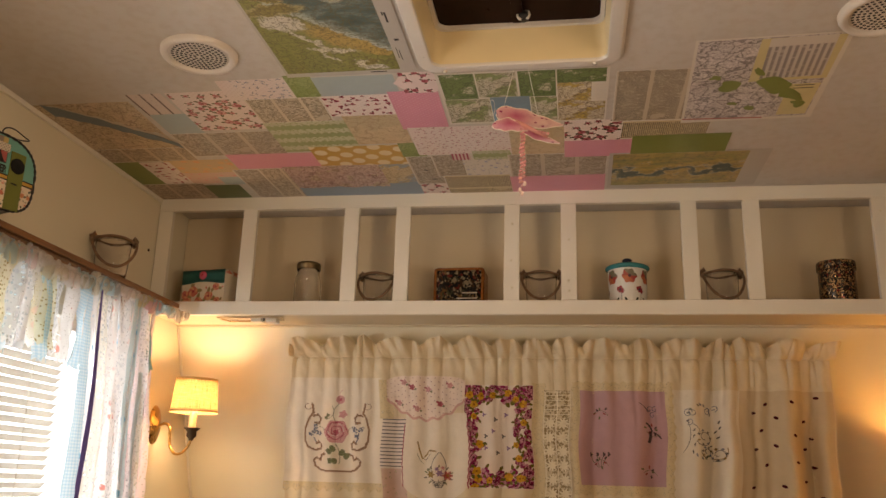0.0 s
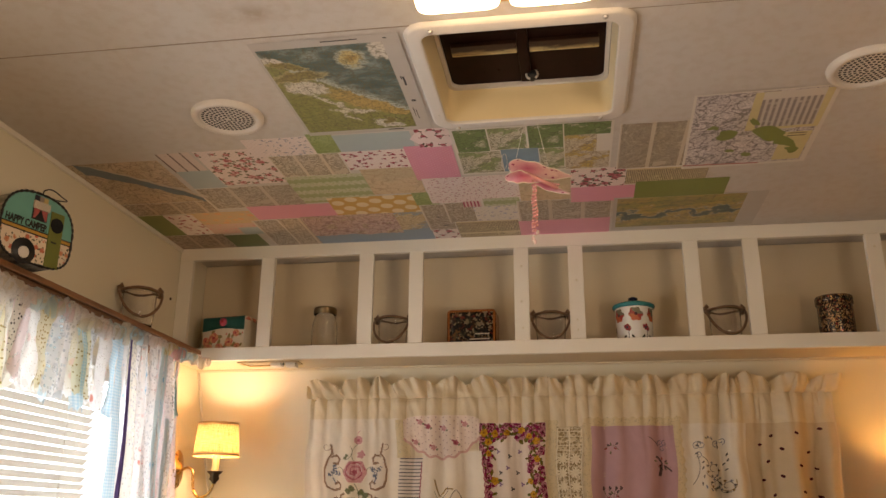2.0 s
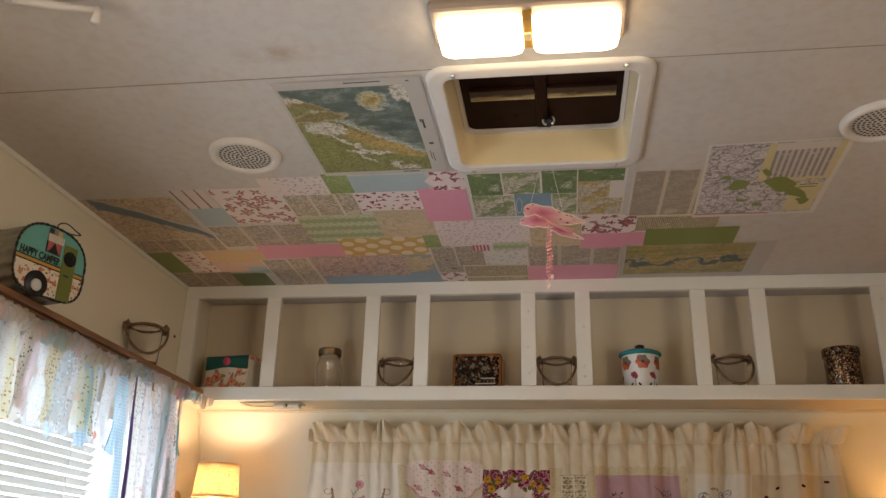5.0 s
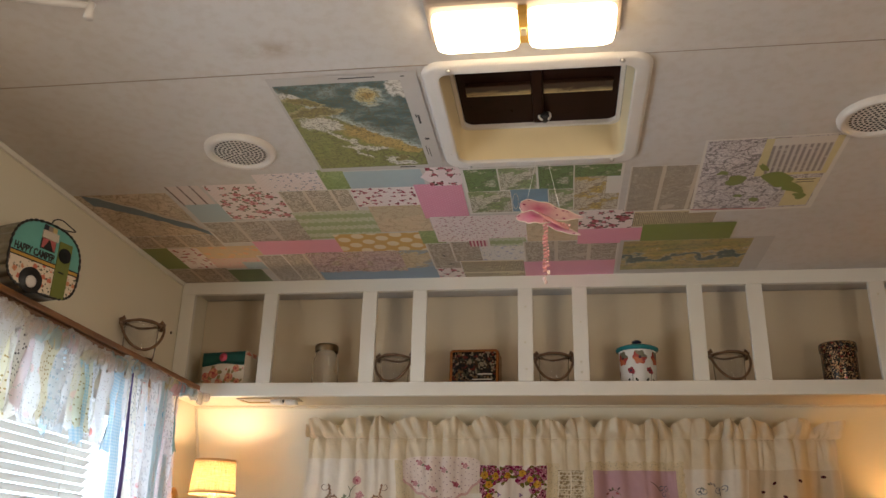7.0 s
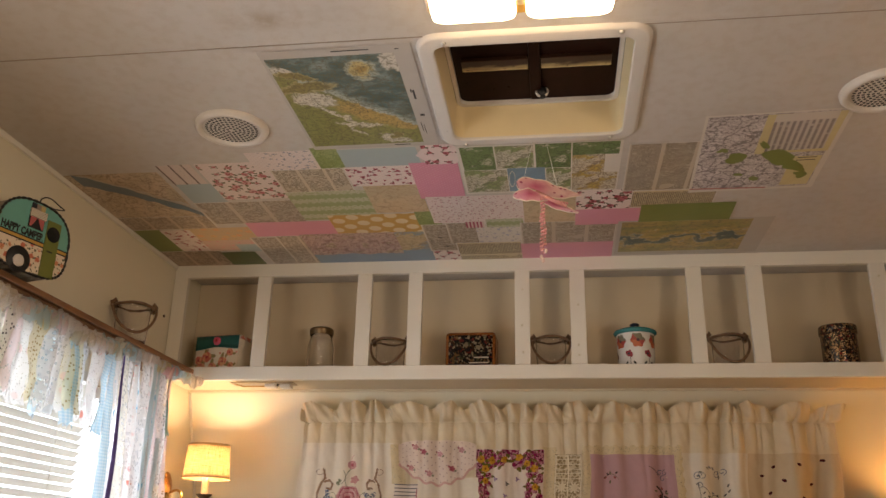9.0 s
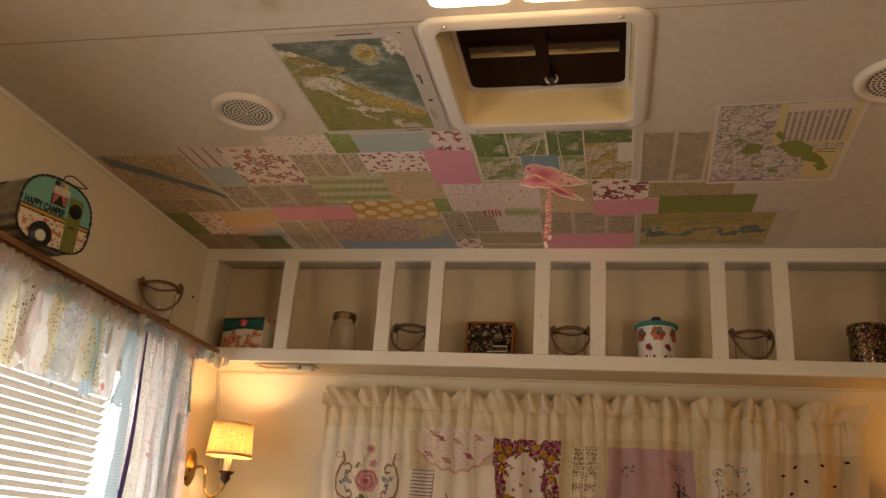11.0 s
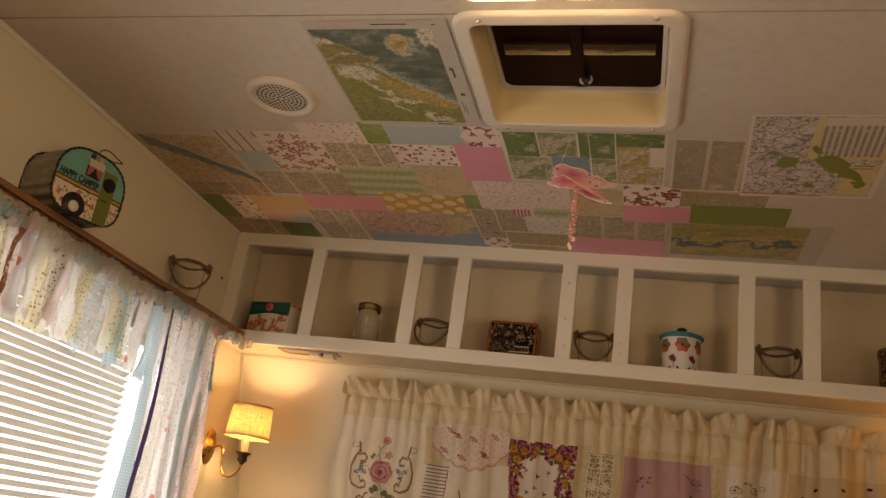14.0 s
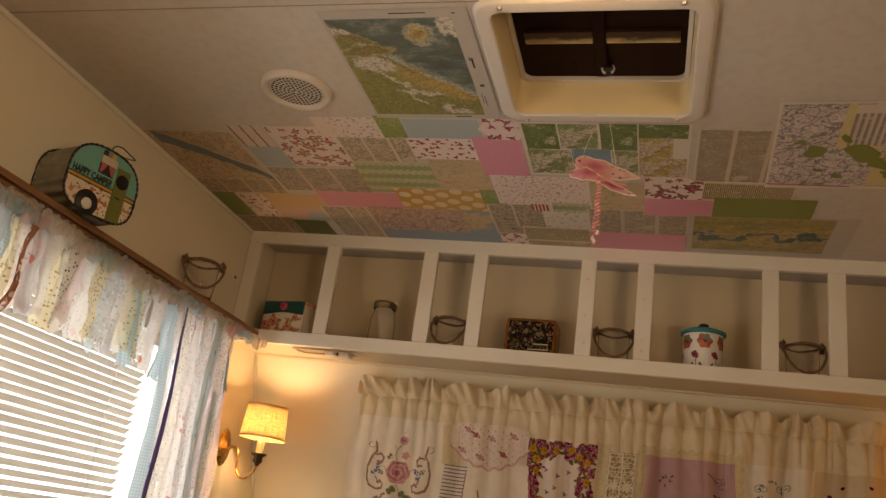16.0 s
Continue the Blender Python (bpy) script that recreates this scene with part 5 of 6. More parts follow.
for a, c in ((-0.014, (0.02, 0.02, 0.03)), (-0.003, (0.25, 0.2, 0.16)), (0.008, (0.5, 0.36, 0.14))):
    part("roof_bunting", one_box(a - 0.005, -0.0065, 0.139, a + 0.0055, -0.0042, 0.151), plain("bunting", c, 0.6), bird)
loop = [(0.02 + 0.03 * math.cos(a) + 0.01, -0.004 + 0.006 * math.sin(2 * a), 0.165 + 0.009 * math.sin(a)) for a in span(math.pi, 3 * math.pi, 30)]
part("wire_loop", tube(loop, 0.0014, 5), BLACK, bird, "thin wire hanging loop")
font = bpy.data.curves.new("lettering", "FONT")
font.body, font.size, font.extrude, font.align_x = "HAPPY CAMPER", 0.0215, 0.0004, "LEFT"
font.offset = 0.0008
flat = new("lettering", font)
deps = bpy.context.evaluated_depsgraph_get()
text_mesh = bpy.data.meshes.new_from_object(flat.evaluated_get(deps))
bpy.data.objects.remove(flat)
text_mesh.materials.clear()
text_mesh.materials.append(BLACK)
wide = max(v.co.x for v in text_mesh.vertices)
lettering = new("lettering", text_mesh)
lettering.parent = bird
lettering.matrix_local = Matrix.Translation((-0.080, -0.0047, 0.0785)) @ pose(0, 0, 0, 90, 0, 0) @ Matrix.Diagonal((0.102 / wide, 1, 1, 1))

# ---- torn-strip curtain along the ledge ----
rag = thing("rag_curtain", 0, 0, 0, "curtain of torn pastel fabric and lace strips knotted along the ledge", "curtain")
R_WHITE = plain_cloth("white_cotton", (0.90, 0.87, 0.84), 0.7, holes=190, hole_size=0.24, sheer=0.15, blobs=(0.86, 0.66, 0.62))
R_LACE = plain_cloth("white_lace", (0.92, 0.89, 0.86), 0.66, holes=110, hole_size=0.36, sheer=0.12, spots=(0.70, 0.68, 0.68), spot_scale=60)
R_LACE2 = plain_cloth("cream_lace", (0.90, 0.83, 0.70), 0.7, holes=95, hole_size=0.36, sheer=0.2)
R_GING = plain_cloth("blue_gingham", (0.76, 0.85, 0.88), 0.6, (0.42, 0.64, 0.76), 0.0075)
R_BLUE = plain_cloth("pale_blue_voile", (0.66, 0.80, 0.86), 0.7, holes=160, hole_size=0.22, sheer=0.15)
R_PINK = plain_cloth("pale_pink_cotton", (0.90, 0.74, 0.72), 0.7, holes=120, hole_size=0.26, sheer=0.12)
R_PINKG = plain_cloth("pink_gingham", (0.88, 0.80, 0.80), 0.6, (0.85, 0.42, 0.44), 0.006)
R_DOT = plain_cloth("white_black_dots", (0.82, 0.80, 0.72), 0.6, spots=(0.04, 0.04, 0.04), spot_scale=120)
R_GOLD = plain_cloth("gold_sequin_mesh", (0.88, 0.80, 0.56), 0.65, spots=(0.40, 0.26, 0.06), spot_scale=130, sheer=0.12)
R_BROWN = plain_cloth("brown_lace", (0.36, 0.16, 0.09), 0.45, holes=85, hole_size=0.36, spots=(0.70, 0.54, 0.42), spot_scale=48)
R_PURPLE = plain_cloth("purple_yarn", (0.13, 0.09, 0.25), 0.2)
R_TEAL = plain_cloth("teal_cotton", (0.26, 0.44, 0.40), 0.45)
R_SAGE = plain_cloth("sage_cotton", (0.62, 0.72, 0.72), 0.6)
R_FLOW = plain_cloth("sprigged_cotton", (0.90, 0.87, 0.85), 0.62, blobs=(0.20, 0.48, 0.64), spots=(0.62, 0.68, 0.74), spot_scale=75, sheer=0.1)
R_FLOW2 = plain_cloth("rose_sprigged_cotton", (0.90, 0.85, 0.80), 0.62, blobs=(0.75, 0.26, 0.20), spots=(0.80, 0.64, 0.60), spot_scale=85, sheer=0.1)
R_GREY = plain_cloth("grey_voile", (0.68, 0.71, 0.72), 0.7, sheer=0.2, holes=140, hole_size=0.2)
rnd = random.Random(11)


def strip(y, top, drop, width, material, x=0.108, lean_y=0.0, label=""):
    """One hanging strip with curled sides and a torn foot."""
    ph, k = rnd.uniform(0, 6), rnd.uniform(4, 9)
    tw, curl = rnd.uniform(0.4, 1.2), rnd.uniform(-0.010, 0.010)
    seed = rnd.uniform(0, 50)

    def at(u, v):
        s = u / width
        d = v / drop
        w = width * (0.55 + 0.45 * min(1, d * 5)) * (1 + 0.10 * noise.noise(Vector((seed, d * 5, 0))))
        edge = min(0.006, 0.16 * width) * noise.noise(Vector((seed, d * 22, 1 if s > 0 else 2))) * abs(s) * 2
        yy = y + s * w + edge + lean_y * d + 0.008 * math.sin(ph + k * d) * d
        xx = x + 0.010 * math.sin(ph + tw * 3 * s + 3 * d) * (0.4 + 0.6 * d) + curl * 4 * s * s + 0.004 * math.sin(9 * d + ph)
        zz = top - v + (0.016 * noise.noise(Vector((seed, s * 9, 7))) + 0.010 * s * math.sin(ph) if d > 0.999 else 0)
        return (xx, yy, zz)

    rows = max(10, int(drop / 0.014))
    bm_ = grid(at, span(-width / 2, width / 2, 6), span(0, drop, rows), uv_of=lambda u, v: (u + seed, v))
    return part("strip", bm_, material, rag, label)


def knot(y, material, size=0.022, z=1.576):
    """A crumpled knot with two loose ends."""
    seed = rnd.uniform(0, 90)

    def lump(u, v):
        a, b = 2 * math.pi * u, math.pi * v
        r = size * (0.75 + 0.55 * noise.noise(Vector((math.cos(a) * 1.7 + seed, math.sin(a) * 1.7, b * 1.5))))
        return (0.112 + 0.55 * r * math.sin(b) * math.cos(a), y + 1.0 * r * math.sin(b) * math.sin(a), z + 0.95 * r * math.cos(b))

    part("knot", grid(lump, span(0, 1, 14), span(0, 1, 9)), material, rag)
    for side in (-1, 1):
        fall = rnd.uniform(0.020, 0.042)
        reach = rnd.uniform(0.016, 0.030)

        def flap(u, v):
            w = 0.021 * (0.45 + 0.75 * v) * (1 - 0.25 * v ** 4)
            round_end = 0.010 * u * u * v
            return (0.122 + 0.013 * math.sin(2.4 * v) + 0.006 * math.sin(5 * u + seed + side), y + side * reach * v + w * u, z + 0.010 * math.sin(2.6 * v) - fall * v * v + round_end + 0.004 * noise.noise(Vector((seed + side, u * 2, v * 3))))

        part("loose_end", grid(flap, span(-1, 1, 8), span(0, 1, 8)), material, rag, smooth=True)


POOL = [R_LACE, R_WHITE, R_LACE2, R_PINK, R_BLUE, R_DOT, R_GOLD, R_FLOW2, R_GREY, R_LACE, R_FLOW, R_LACE2, R_GING]
SOFT = [R_WHITE, R_LACE, R_LACE2, R_WHITE, R_FLOW2, R_GING, R_LACE, R_WHITE, R_PINK, R_LACE2, R_SAGE]
y, k = -1.52, 0
while y < -0.52:
    m = POOL[(k * 5 + k // 4) % len(POOL)]
    strip(y, 1.573, rnd.uniform(0.185, 0.225), rnd.uniform(0.038, 0.052), m, 0.107 + 0.008 * (k % 3), rnd.uniform(-0.008, 0.008))
    knot(y, SOFT[(k * 3 + 1) % len(SOFT)], rnd.uniform(0.019, 0.028), 1.563 + rnd.uniform(-0.008, 0.008))
    y += rnd.uniform(0.023, 0.030)
    k += 1
strip(-1.062, 1.573, 0.225, 0.024, R_BROWN, 0.126, -0.022, "brown lace strip")
strip(-0.925, 1.573, 0.20, 0.034, R_DOT, 0.121, -0.01, "white strip with black dots")
strip(-0.655, 1.570, 0.195, 0.034, R_GOLD, 0.121, -0.004, "gold sequin strip")
strip(-0.735, 1.570, 0.205, 0.030, R_GREY, 0.120, -0.012)
strip(-1.12, 1.573, 0.20, 0.040, R_GING, 0.120, -0.01)
strip(-1.02, 1.573, 0.20, 0.036, R_FLOW2, 0.119, 0.0)
strip(-0.80, 1.573, 0.21, 0.04, R_LACE, 0.12, 0.0)
# long strips by the corner, over a row of plain white ones
R_PLAIN = plain_cloth("plain_white_cotton", (0.92, 0.90, 0.88), 0.8, sheer=0.45)
for k in range(9):
    strip(-0.445 + 0.029 * k, 1.572, 0.72, 0.050, R_PLAIN, 0.0985 + 0.002 * (k % 2), 0.046 + 0.004 * (k % 3))
y, k = -0.485, 0
LONG = [R_LACE, R_FLOW, R_LACE2, R_LACE, R_FLOW2, R_LACE, R_FLOW, R_WHITE, R_SAGE, R_LACE, R_PINK, R_LACE]
while y < -0.20:
    strip(y, 1.573, rnd.uniform(0.70, 0.78), rnd.uniform(0.040, 0.056), LONG[k % len(LONG)], 0.106 + 0.009 * (k % 3), 0.050 + rnd.uniform(-0.012, 0.012))
    if k % 2 == 0:
        knot(y, POOL[(k * 3 + 2) % len(POOL)], rnd.uniform(0.016, 0.024))
    y += rnd.uniform(0.020, 0.025)
    k += 1
strip(-0.502, 1.573, 0.76, 0.036, R_GING, 0.124, 0.016, "pale blue gingham strip")
strip(-0.455, 1.555, 0.76, 0.0085, R_PURPLE, 0.127, 0.0, "twisted purple yarn strip")
strip(-0.300, 1.570, 0.75, 0.030, R_FLOW, 0.126, 0.055)
strip(-0.245, 1.570, 0.75, 0.030, R_LACE, 0.127, 0.060)
strip(-0.215, 1.563, 0.17, 0.014, R_TEAL, 0.128, 0.02, "dark teal strip")
strip(-0.235, 1.38, 0.55, 0.026, R_SAGE, 0.124, 0.05)
strip(-0.200, 1.578, 0.76, 0.036, R_PINK, 0.122, 0.055, "pale pink strip at the corner")
knot(-0.455, R_GING, 0.022, 1.574)
knot(-0.215, R_PINKG, 0.020, 1.573)
knot(-0.15, R_SAGE, 0.022, 1.573)
knot(-0.09, R_LACE2, 0.024, 1.576)
knot(-0.045, R_FLOW2, 0.022, 1.578)

# ---- brass wall sconces ----
def sconce():
    t = thing("wall_sconce", 0, 0, 0, "lit brass candle sconce with a linen shade on the side wall", "wall lamp", "wall sconces")
    b = lathe([(0, 0.016), (0.010, 0.015), (0.016, 0.010), (0.030, 0.008), (0.036, 0.004), (0.038, 0.0)], 36)
    for v in b.verts:
        v.co = Vector((v.co.z + 0.0005, v.co.x * 0.95, v.co.y * 1.55))
    part("backplate", b, BRASS, t, smooth=True)
    arm = [(0.014, 0.0, -0.004), (0.040, -0.006, 0.004), (0.058, -0.012, -0.008), (0.062, -0.014, -0.035), (0.070, -0.018, -0.068), (0.092, -0.024, -0.086), (0.118, -0.028, -0.078), (0.134, -0.03, -0.055), (0.138, -0.03, -0.035)]
    fine = []
    for i in range(len(arm) - 1):
        p0, p1, p2, p3 = (Vector(arm[max(0, min(len(arm) - 1, i + d))]) for d in (-1, 0, 1, 2))
        for q in range(5):
            s = q / 5
            fine.append(0.5 * (2 * p1 + (p2 - p0) * s + (2 * p0 - 5 * p1 + 4 * p2 - p3) * s * s + (3 * p1 - p0 - 3 * p2 + p3) * s ** 3))
    part("arm", tube(fine + [arm[-1]], 0.0043, 8), BRASS, t, "curved brass arm")
    c = Matrix.Translation((0.138, -0.03, 0))
    part("cup", lathe([(0, -0.046), (0.007, -0.046), (0.008, -0.040), (0.016, -0.034), (0.0145, -0.020), (0.024, -0.012), (0.0255, -0.009), (0.012, -0.010), (0, -0.010)], 8, m=c), BRONZE, t, "dark fluted candle cup")
    part("candle_sleeve", lathe([(0.0105, -0.010), (0.0110, 0.02), (0.0105, 0.046), (0.008, 0.049)], 20, m=c), CREAM_PLASTIC, t, "white candle sleeve")
    part("shade", lathe([(0.0695, 0.036), (0.0615, 0.135)], 48, m=c), SHADE, t, "translucent linen shade")
    BAND = plain_cloth("shade_band", (0.42, 0.28, 0.13), 0.25)
    part("shade_band", lathe([(0.0703, 0.0345), (0.0697, 0.0425)], 48, m=c), BAND, t)
    part("shade_band", lathe([(0.0625, 0.1285), (0.0621, 0.1365)], 48, m=c), BAND, t)
    return t


s1 = sconce()
s1.matrix_world = pose(0, 0.12, 1.268)
copy_thing(s1, pose(WIDE, 0.12, 1.080, 0, 0, 180))

# ---- under-shelf holder and nail ----
clip = thing("rod_holder", 0.31, 0.02, 1.583, "small pale plastic holder screwed under the shelf", "holder")
part("plate", one_box(-0.10, 0.0, -0.004, 0.095, 0.05, -0.0005, bevel=0.001), plain("holder_plate", (0.42, 0.33, 0.22), 0.5), clip)
part("bracket", one_box(0.005, 0.006, -0.014, 0.038, 0.04, -0.0042, bevel=0.003), WHITE_PLASTIC, clip)
part("bracket", one_box(0.052, 0.006, -0.017, 0.085, 0.04, -0.0042, bevel=0.005), WHITE_PLASTIC, clip)
part("screw", lathe([(0, -0.012), (0.003, -0.012), (0.003, -0.004)], 10, m=pose(0.045, 0.012, 0)), BLACK, clip)
part("wire", tube([(-0.09, 0.012, -0.005), (-0.06, 0.010, -0.013), (0.005, 0.012, -0.012)], 0.0018, 6), BRASS, clip)
nail = thing("wall_nail", 0.0, -0.047, 1.774, "small dark nail in the cream wall", "nail")
part("head", lathe([(0, 0.004), (0.004, 0.003), (0.0045, 0)], 12, m=pose(0, 0, 0, 0, 90, 0)), BRONZE, nail)

# ---- hanging dragonfly ----
fly = thing("hanging_dragonfly", 1.170, -0.79, 1.802, "pink fabric dragonfly with beaded tails hanging on clear thread", "ornament")


def wing_material():
    n = Nodes("pink_wing")
    x, y, _ = n.split(n.uv())
    d = n.math("SQRT", n.math("ADD", n.math("MULTIPLY", x, x), n.math("MULTIPLY", n.math("MULTIPLY", y, y), 2.0)))
    c = n.ramp(n.math("MULTIPLY_ADD", n.noise(n.uv(), 60, 3), 0.012, d), (0.0, (0.40, 0.03, 0.12)), (0.008, (0.60, 0.16, 0.26)), (0.022, (0.72, 0.34, 0.40)), (0.045, (0.78, 0.55, 0.52)))
    c = n.mix(n.math("MULTIPLY", n.less(n.noise(n.uv(), 45, 3), 0.45, 0.06), 0.3), c, (0.50, 0.18, 0.26))
    c = n.mix(n.less(n.cells(n.uv(), 75).outputs["Distance"], 0.18, 0.04), c, (0.34, 0.05, 0.14))
    return n.cloth(c, 0.4)


WING = wing_material()
EDGE = plain("wing_edge", (0.84, 0.74, 0.62), 0.3)
BEAD = glass_material("pink_bead", (0.85, 0.40, 0.38))
BEAD.node_tree.nodes["Principled BSDF"].inputs["Transmission Weight"].default_value = 0.3
CRYSTAL = plain("crystal_bead", (0.74, 0.56, 0.50), 0.12)


def wing(x0, z0, x1, z1, width, peak, bow, heart):
    """A leaf-shaped wing from its round end to its point, widest at peak, with a deep pink heart."""
    length = math.hypot(x1 - x0, z1 - z0)
    dx, dz = (x1 - x0) / length, (z1 - z0) / length
    power = math.log(0.5) / math.log(peak)

    def at(u, v):
        w = width / 2 * max(0.0, math.sin(math.pi * u ** power)) ** 0.85 * (1 + 0.10 * math.sin(19 * u))
        b = v * w
        return (x0 + dx * length * u - dz * b, bow * math.sin(math.pi * u) + 0.006 * v * v, z0 + dz * length * u + dx * b)

    w_ = part("wing", grid(at, span(0.0, 1, 26), span(-1, 1, 8), uv_of=lambda u, v: ((u - heart) * length * 0.75, v * width * 0.45)), WING, fly, "pink printed fabric wing")
    rim = [at(u, 1) for u in span(0.01, 0.99, 24)] + [at(u, -1) for u in span(0.99, 0.01, 24)]
    part("wing_rim", tube(rim, 0.0011, 5), EDGE, w_)


wing(-0.0534, 0.040, 0.081, 0.005, 0.040, 0.30, 0.010, 0.30)
wing(-0.061, 0.010, 0.012, -0.004, 0.027, 0.40, -0.016, 0.50)
wing(-0.004, 0.003, 0.074, -0.034, 0.016, 0.30, 0.008, 0.35)
part("body", tube([(-0.030, 0, 0.022), (-0.012, -0.004, 0.010), (0.010, -0.006, -0.002), (0.050, 0, -0.022)], [0.003, 0.006, 0.005, 0.003], 10), BEAD, fly)
part("wire_loop", tube([(-0.062 + 0.006 * math.cos(a), 0.006, 0.048 + 0.018 * math.sin(a)) for a in span(0, 6.2, 20)], 0.0007, 5), STEEL, fly)


def bead(x, y, z, r, material, name="bead"):
    b = bmesh.new()
    bmesh.ops.create_icosphere(b, subdivisions=2, radius=1)
    ob = part(name, b, material, fly)
    for p in ob.data.polygons:
        p.use_smooth = material is not CRYSTAL
    ob.location, ob.scale = (x, y, z), (r, r, r * (1.0 if name == "bead" else 1.6))
    return ob


for sx, length, dy in ((-0.0022, 0.110, 0.003), (0.0026, 0.100, -0.004), (-0.0004, 0.118, 0.0)):
    n_b = int(length / 0.0075)
    for i in range(n_b):
        f = i / n_b
        bead(sx * (1 + f) + 0.001 * math.sin(i), dy, -0.012 - length * f, rnd.choice((0.0024, 0.0030, 0.0034)), BEAD)
    bead(sx * 2, dy, -0.014 - length - 0.006, 0.0036, CRYSTAL, "crystal_drop")
for i in range(9):
    bead(0.006 + 0.0056 * i, -0.006, -0.004 - 0.0016 * i, 0.0028, BEAD)
for i in range(5):
    bead(-0.030 + 0.007 * i, -0.008, 0.010 - 0.004 * i, 0.0027, BEAD)
for a, b in (((-0.036, 0, 0.052), (-0.018, 0.012, 0.1375)), ((0.032, 0, 0.022), (0.010, 0.012, 0.1375))):
    part("thread", tube([a, b], 0.0005, 5), plain("clear_thread", (0.8, 0.78, 0.74), 0.2), fly)

# ---- patchwork curtain on the front wall ----
CX0, CX1, ROD = 0.402, 1.985, 1.488


def gather(x):
    return x + 0.016 * math.sin(11 * x) + 0.009 * math.sin(29 * x + 1)


def lobe(t):
    """Round ridges with sharp valleys between them."""
    return abs(math.sin(math.pi * t)) ** 0.7


def drape(x, z):
    """How far the cloth stands from the wall's far side, at x and height z."""
    d = max(0.0, ROD - z)
    y = 0.186 + 0.17 * d
    g = gather(x)
    fine = 0.019 * (0.5 - lobe(g / 0.046 + 0.3 * math.sin(4 * x))) * math.exp(-d * 8)
    deep = min(1.0, d * 3.5)
    right = 1 + 1.9 * max(0.0, (x - 1.5) / 0.4)
    coarse = ((0.014 + 0.016 * min(1.0, max(0.0, x - 1.15) / 0.2)) * (0.6 - lobe(g / 0.150 + 0.12 * d)) + 0.007 * math.sin(2 * math.pi * x / 0.083 + 2)) * (0.3 + 0.7 * deep) * right
    y += fine + coarse
    up = max(0.0, z - ROD)
    if up:
        k = min(1.0, up / 0.045)
        y += k * (0.042 * (0.45 - lobe(g / 0.102 + 3.0 * up)) + 0.010 * math.sin(2 * math.pi * x / 0.037 + 50 * up)) - 0.010 * k
    pinch = math.exp(-((z - ROD) / 0.008) ** 2)
    y += 0.009 * pinch + 0.003 * noise.noise(Vector((x * 18, z * 12, 0))) + 0.010 * noise.noise(Vector((x * 48 + 14 * z, z * 26, 5))) * math.exp(-abs(z - ROD) * 14)
    return y


def spread(x, z):
    """The cloth's side edges draw in at the rod and flare below and in the heading."""
    f = (x - (CX0 + CX1) / 2) / ((CX1 - CX0) / 2)
    edge = 0.014 * f * abs(f) ** 6
    flare = 1.0 if z > ROD else max(0.0, min(1, (ROD - z) * 4))
    if z > ROD:
        k = (z - ROD) / 0.05
        x += k * (0.010 * math.sin(2 * math.pi * gather(x) / 0.26) + 0.024 * max(0.0, f) ** 12)
    return x + edge * flare + 0.004 * math.sin(z * 25 + x * 9) * min(1, abs(ROD - z) * 6)


def cloth_at(x, z, off=0.0):
    return (spread(x, z), drape(x, z) - off, z)


valance = thing("patchwork_curtain", 0, 0, 0, "cream cafe curtain pieced from embroidered linens and handkerchiefs", "curtain")
C_CREAM = plain_cloth("cream_muslin", (0.77, 0.66, 0.47), 0.12)
C_LINEN = plain_cloth("white_linen", (0.82, 0.74, 0.61), 0.1)
C_LACE = plain_cloth("ecru_lace", (0.72, 0.60, 0.38), 0.12, holes=190, hole_size=0.3)
C_CROCHET = plain_cloth("crochet_lace", (0.68, 0.58, 0.40), 0.12, holes=120, hole_size=0.5)
C_MAUVE = plain_cloth("mauve_linen", (0.54, 0.34, 0.36), 0.1)
C_PINKF = dotted("pink_sprig_cotton", (0.82, 0.70, 0.61), (0.34, 0.18, 0.18), 62, 0.095, 45, True)


C_HANKY = plain_cloth("hanky_cotton", (0.78, 0.68, 0.58), 0.1)
C_DOT = plain_cloth("tan_sprigged_voile", (0.68, 0.55, 0.37), 0.12)
C_STRIPE_N = Nodes("striped_ticking")
sx_, sy_, _ = C_STRIPE_N.split(C_STRIPE_N.uv())
C_STRIPE = C_STRIPE_N.cloth(C_STRIPE_N.mix(C_STRIPE_N.less(C_STRIPE_N.math("FRACT", C_STRIPE_N.math("MULTIPLY", sy_, 1 / 0.0105)), 0.24, 0.06), (0.72, 0.65, 0.57), (0.06, 0.06, 0.09)), 0.15)
C_PINKLACE = plain_cloth("blush_lace", (0.66, 0.48, 0.40), 0.3, holes=70, hole_size=0.2)

# main cloth with a wavy gathered heading
cols = span(CX0, CX1, 640)


def top_edge(x):
    return 1.524 + 0.030 * lobe(gather(x) / 0.102 + 0.15) * (0.8 + 0.5 * noise.noise(Vector((x * 9, 4, 0)))) + 0.004 * noise.noise(Vector((x * 40, 0, 0))) - 0.004 * (x - CX0)


rows_ = span(0, 1, 12)
bm = grid(lambda x, v: cloth_at(x, ROD + (top_edge(x) - ROD) * v), cols, rows_, uv_of=lambda x, v: (x, v * 0.05))
part("heading_ruffle", bm, C_CREAM, valance, "gathered cream ruffle")
part("cloth", grid(lambda x, z: cloth_at(x, z), cols, span(ROD, 0.86, 64)), C_CREAM, valance, "cream muslin ground")
part("rod", tube([(CX0 - 0.004, 0.222, ROD), (CX1 + 0.004, 0.222, ROD)], 0.005, 8), WHITE_PLASTIC, valance)
for x in (CX0 + 0.02, CX1 - 0.02):
    part("rod_bracket", one_box(x - 0.006, 0.222, ROD - 0.01, x + 0.006, 0.243, ROD + 0.01, bevel=0.001), WHITE_PLASTIC, valance)


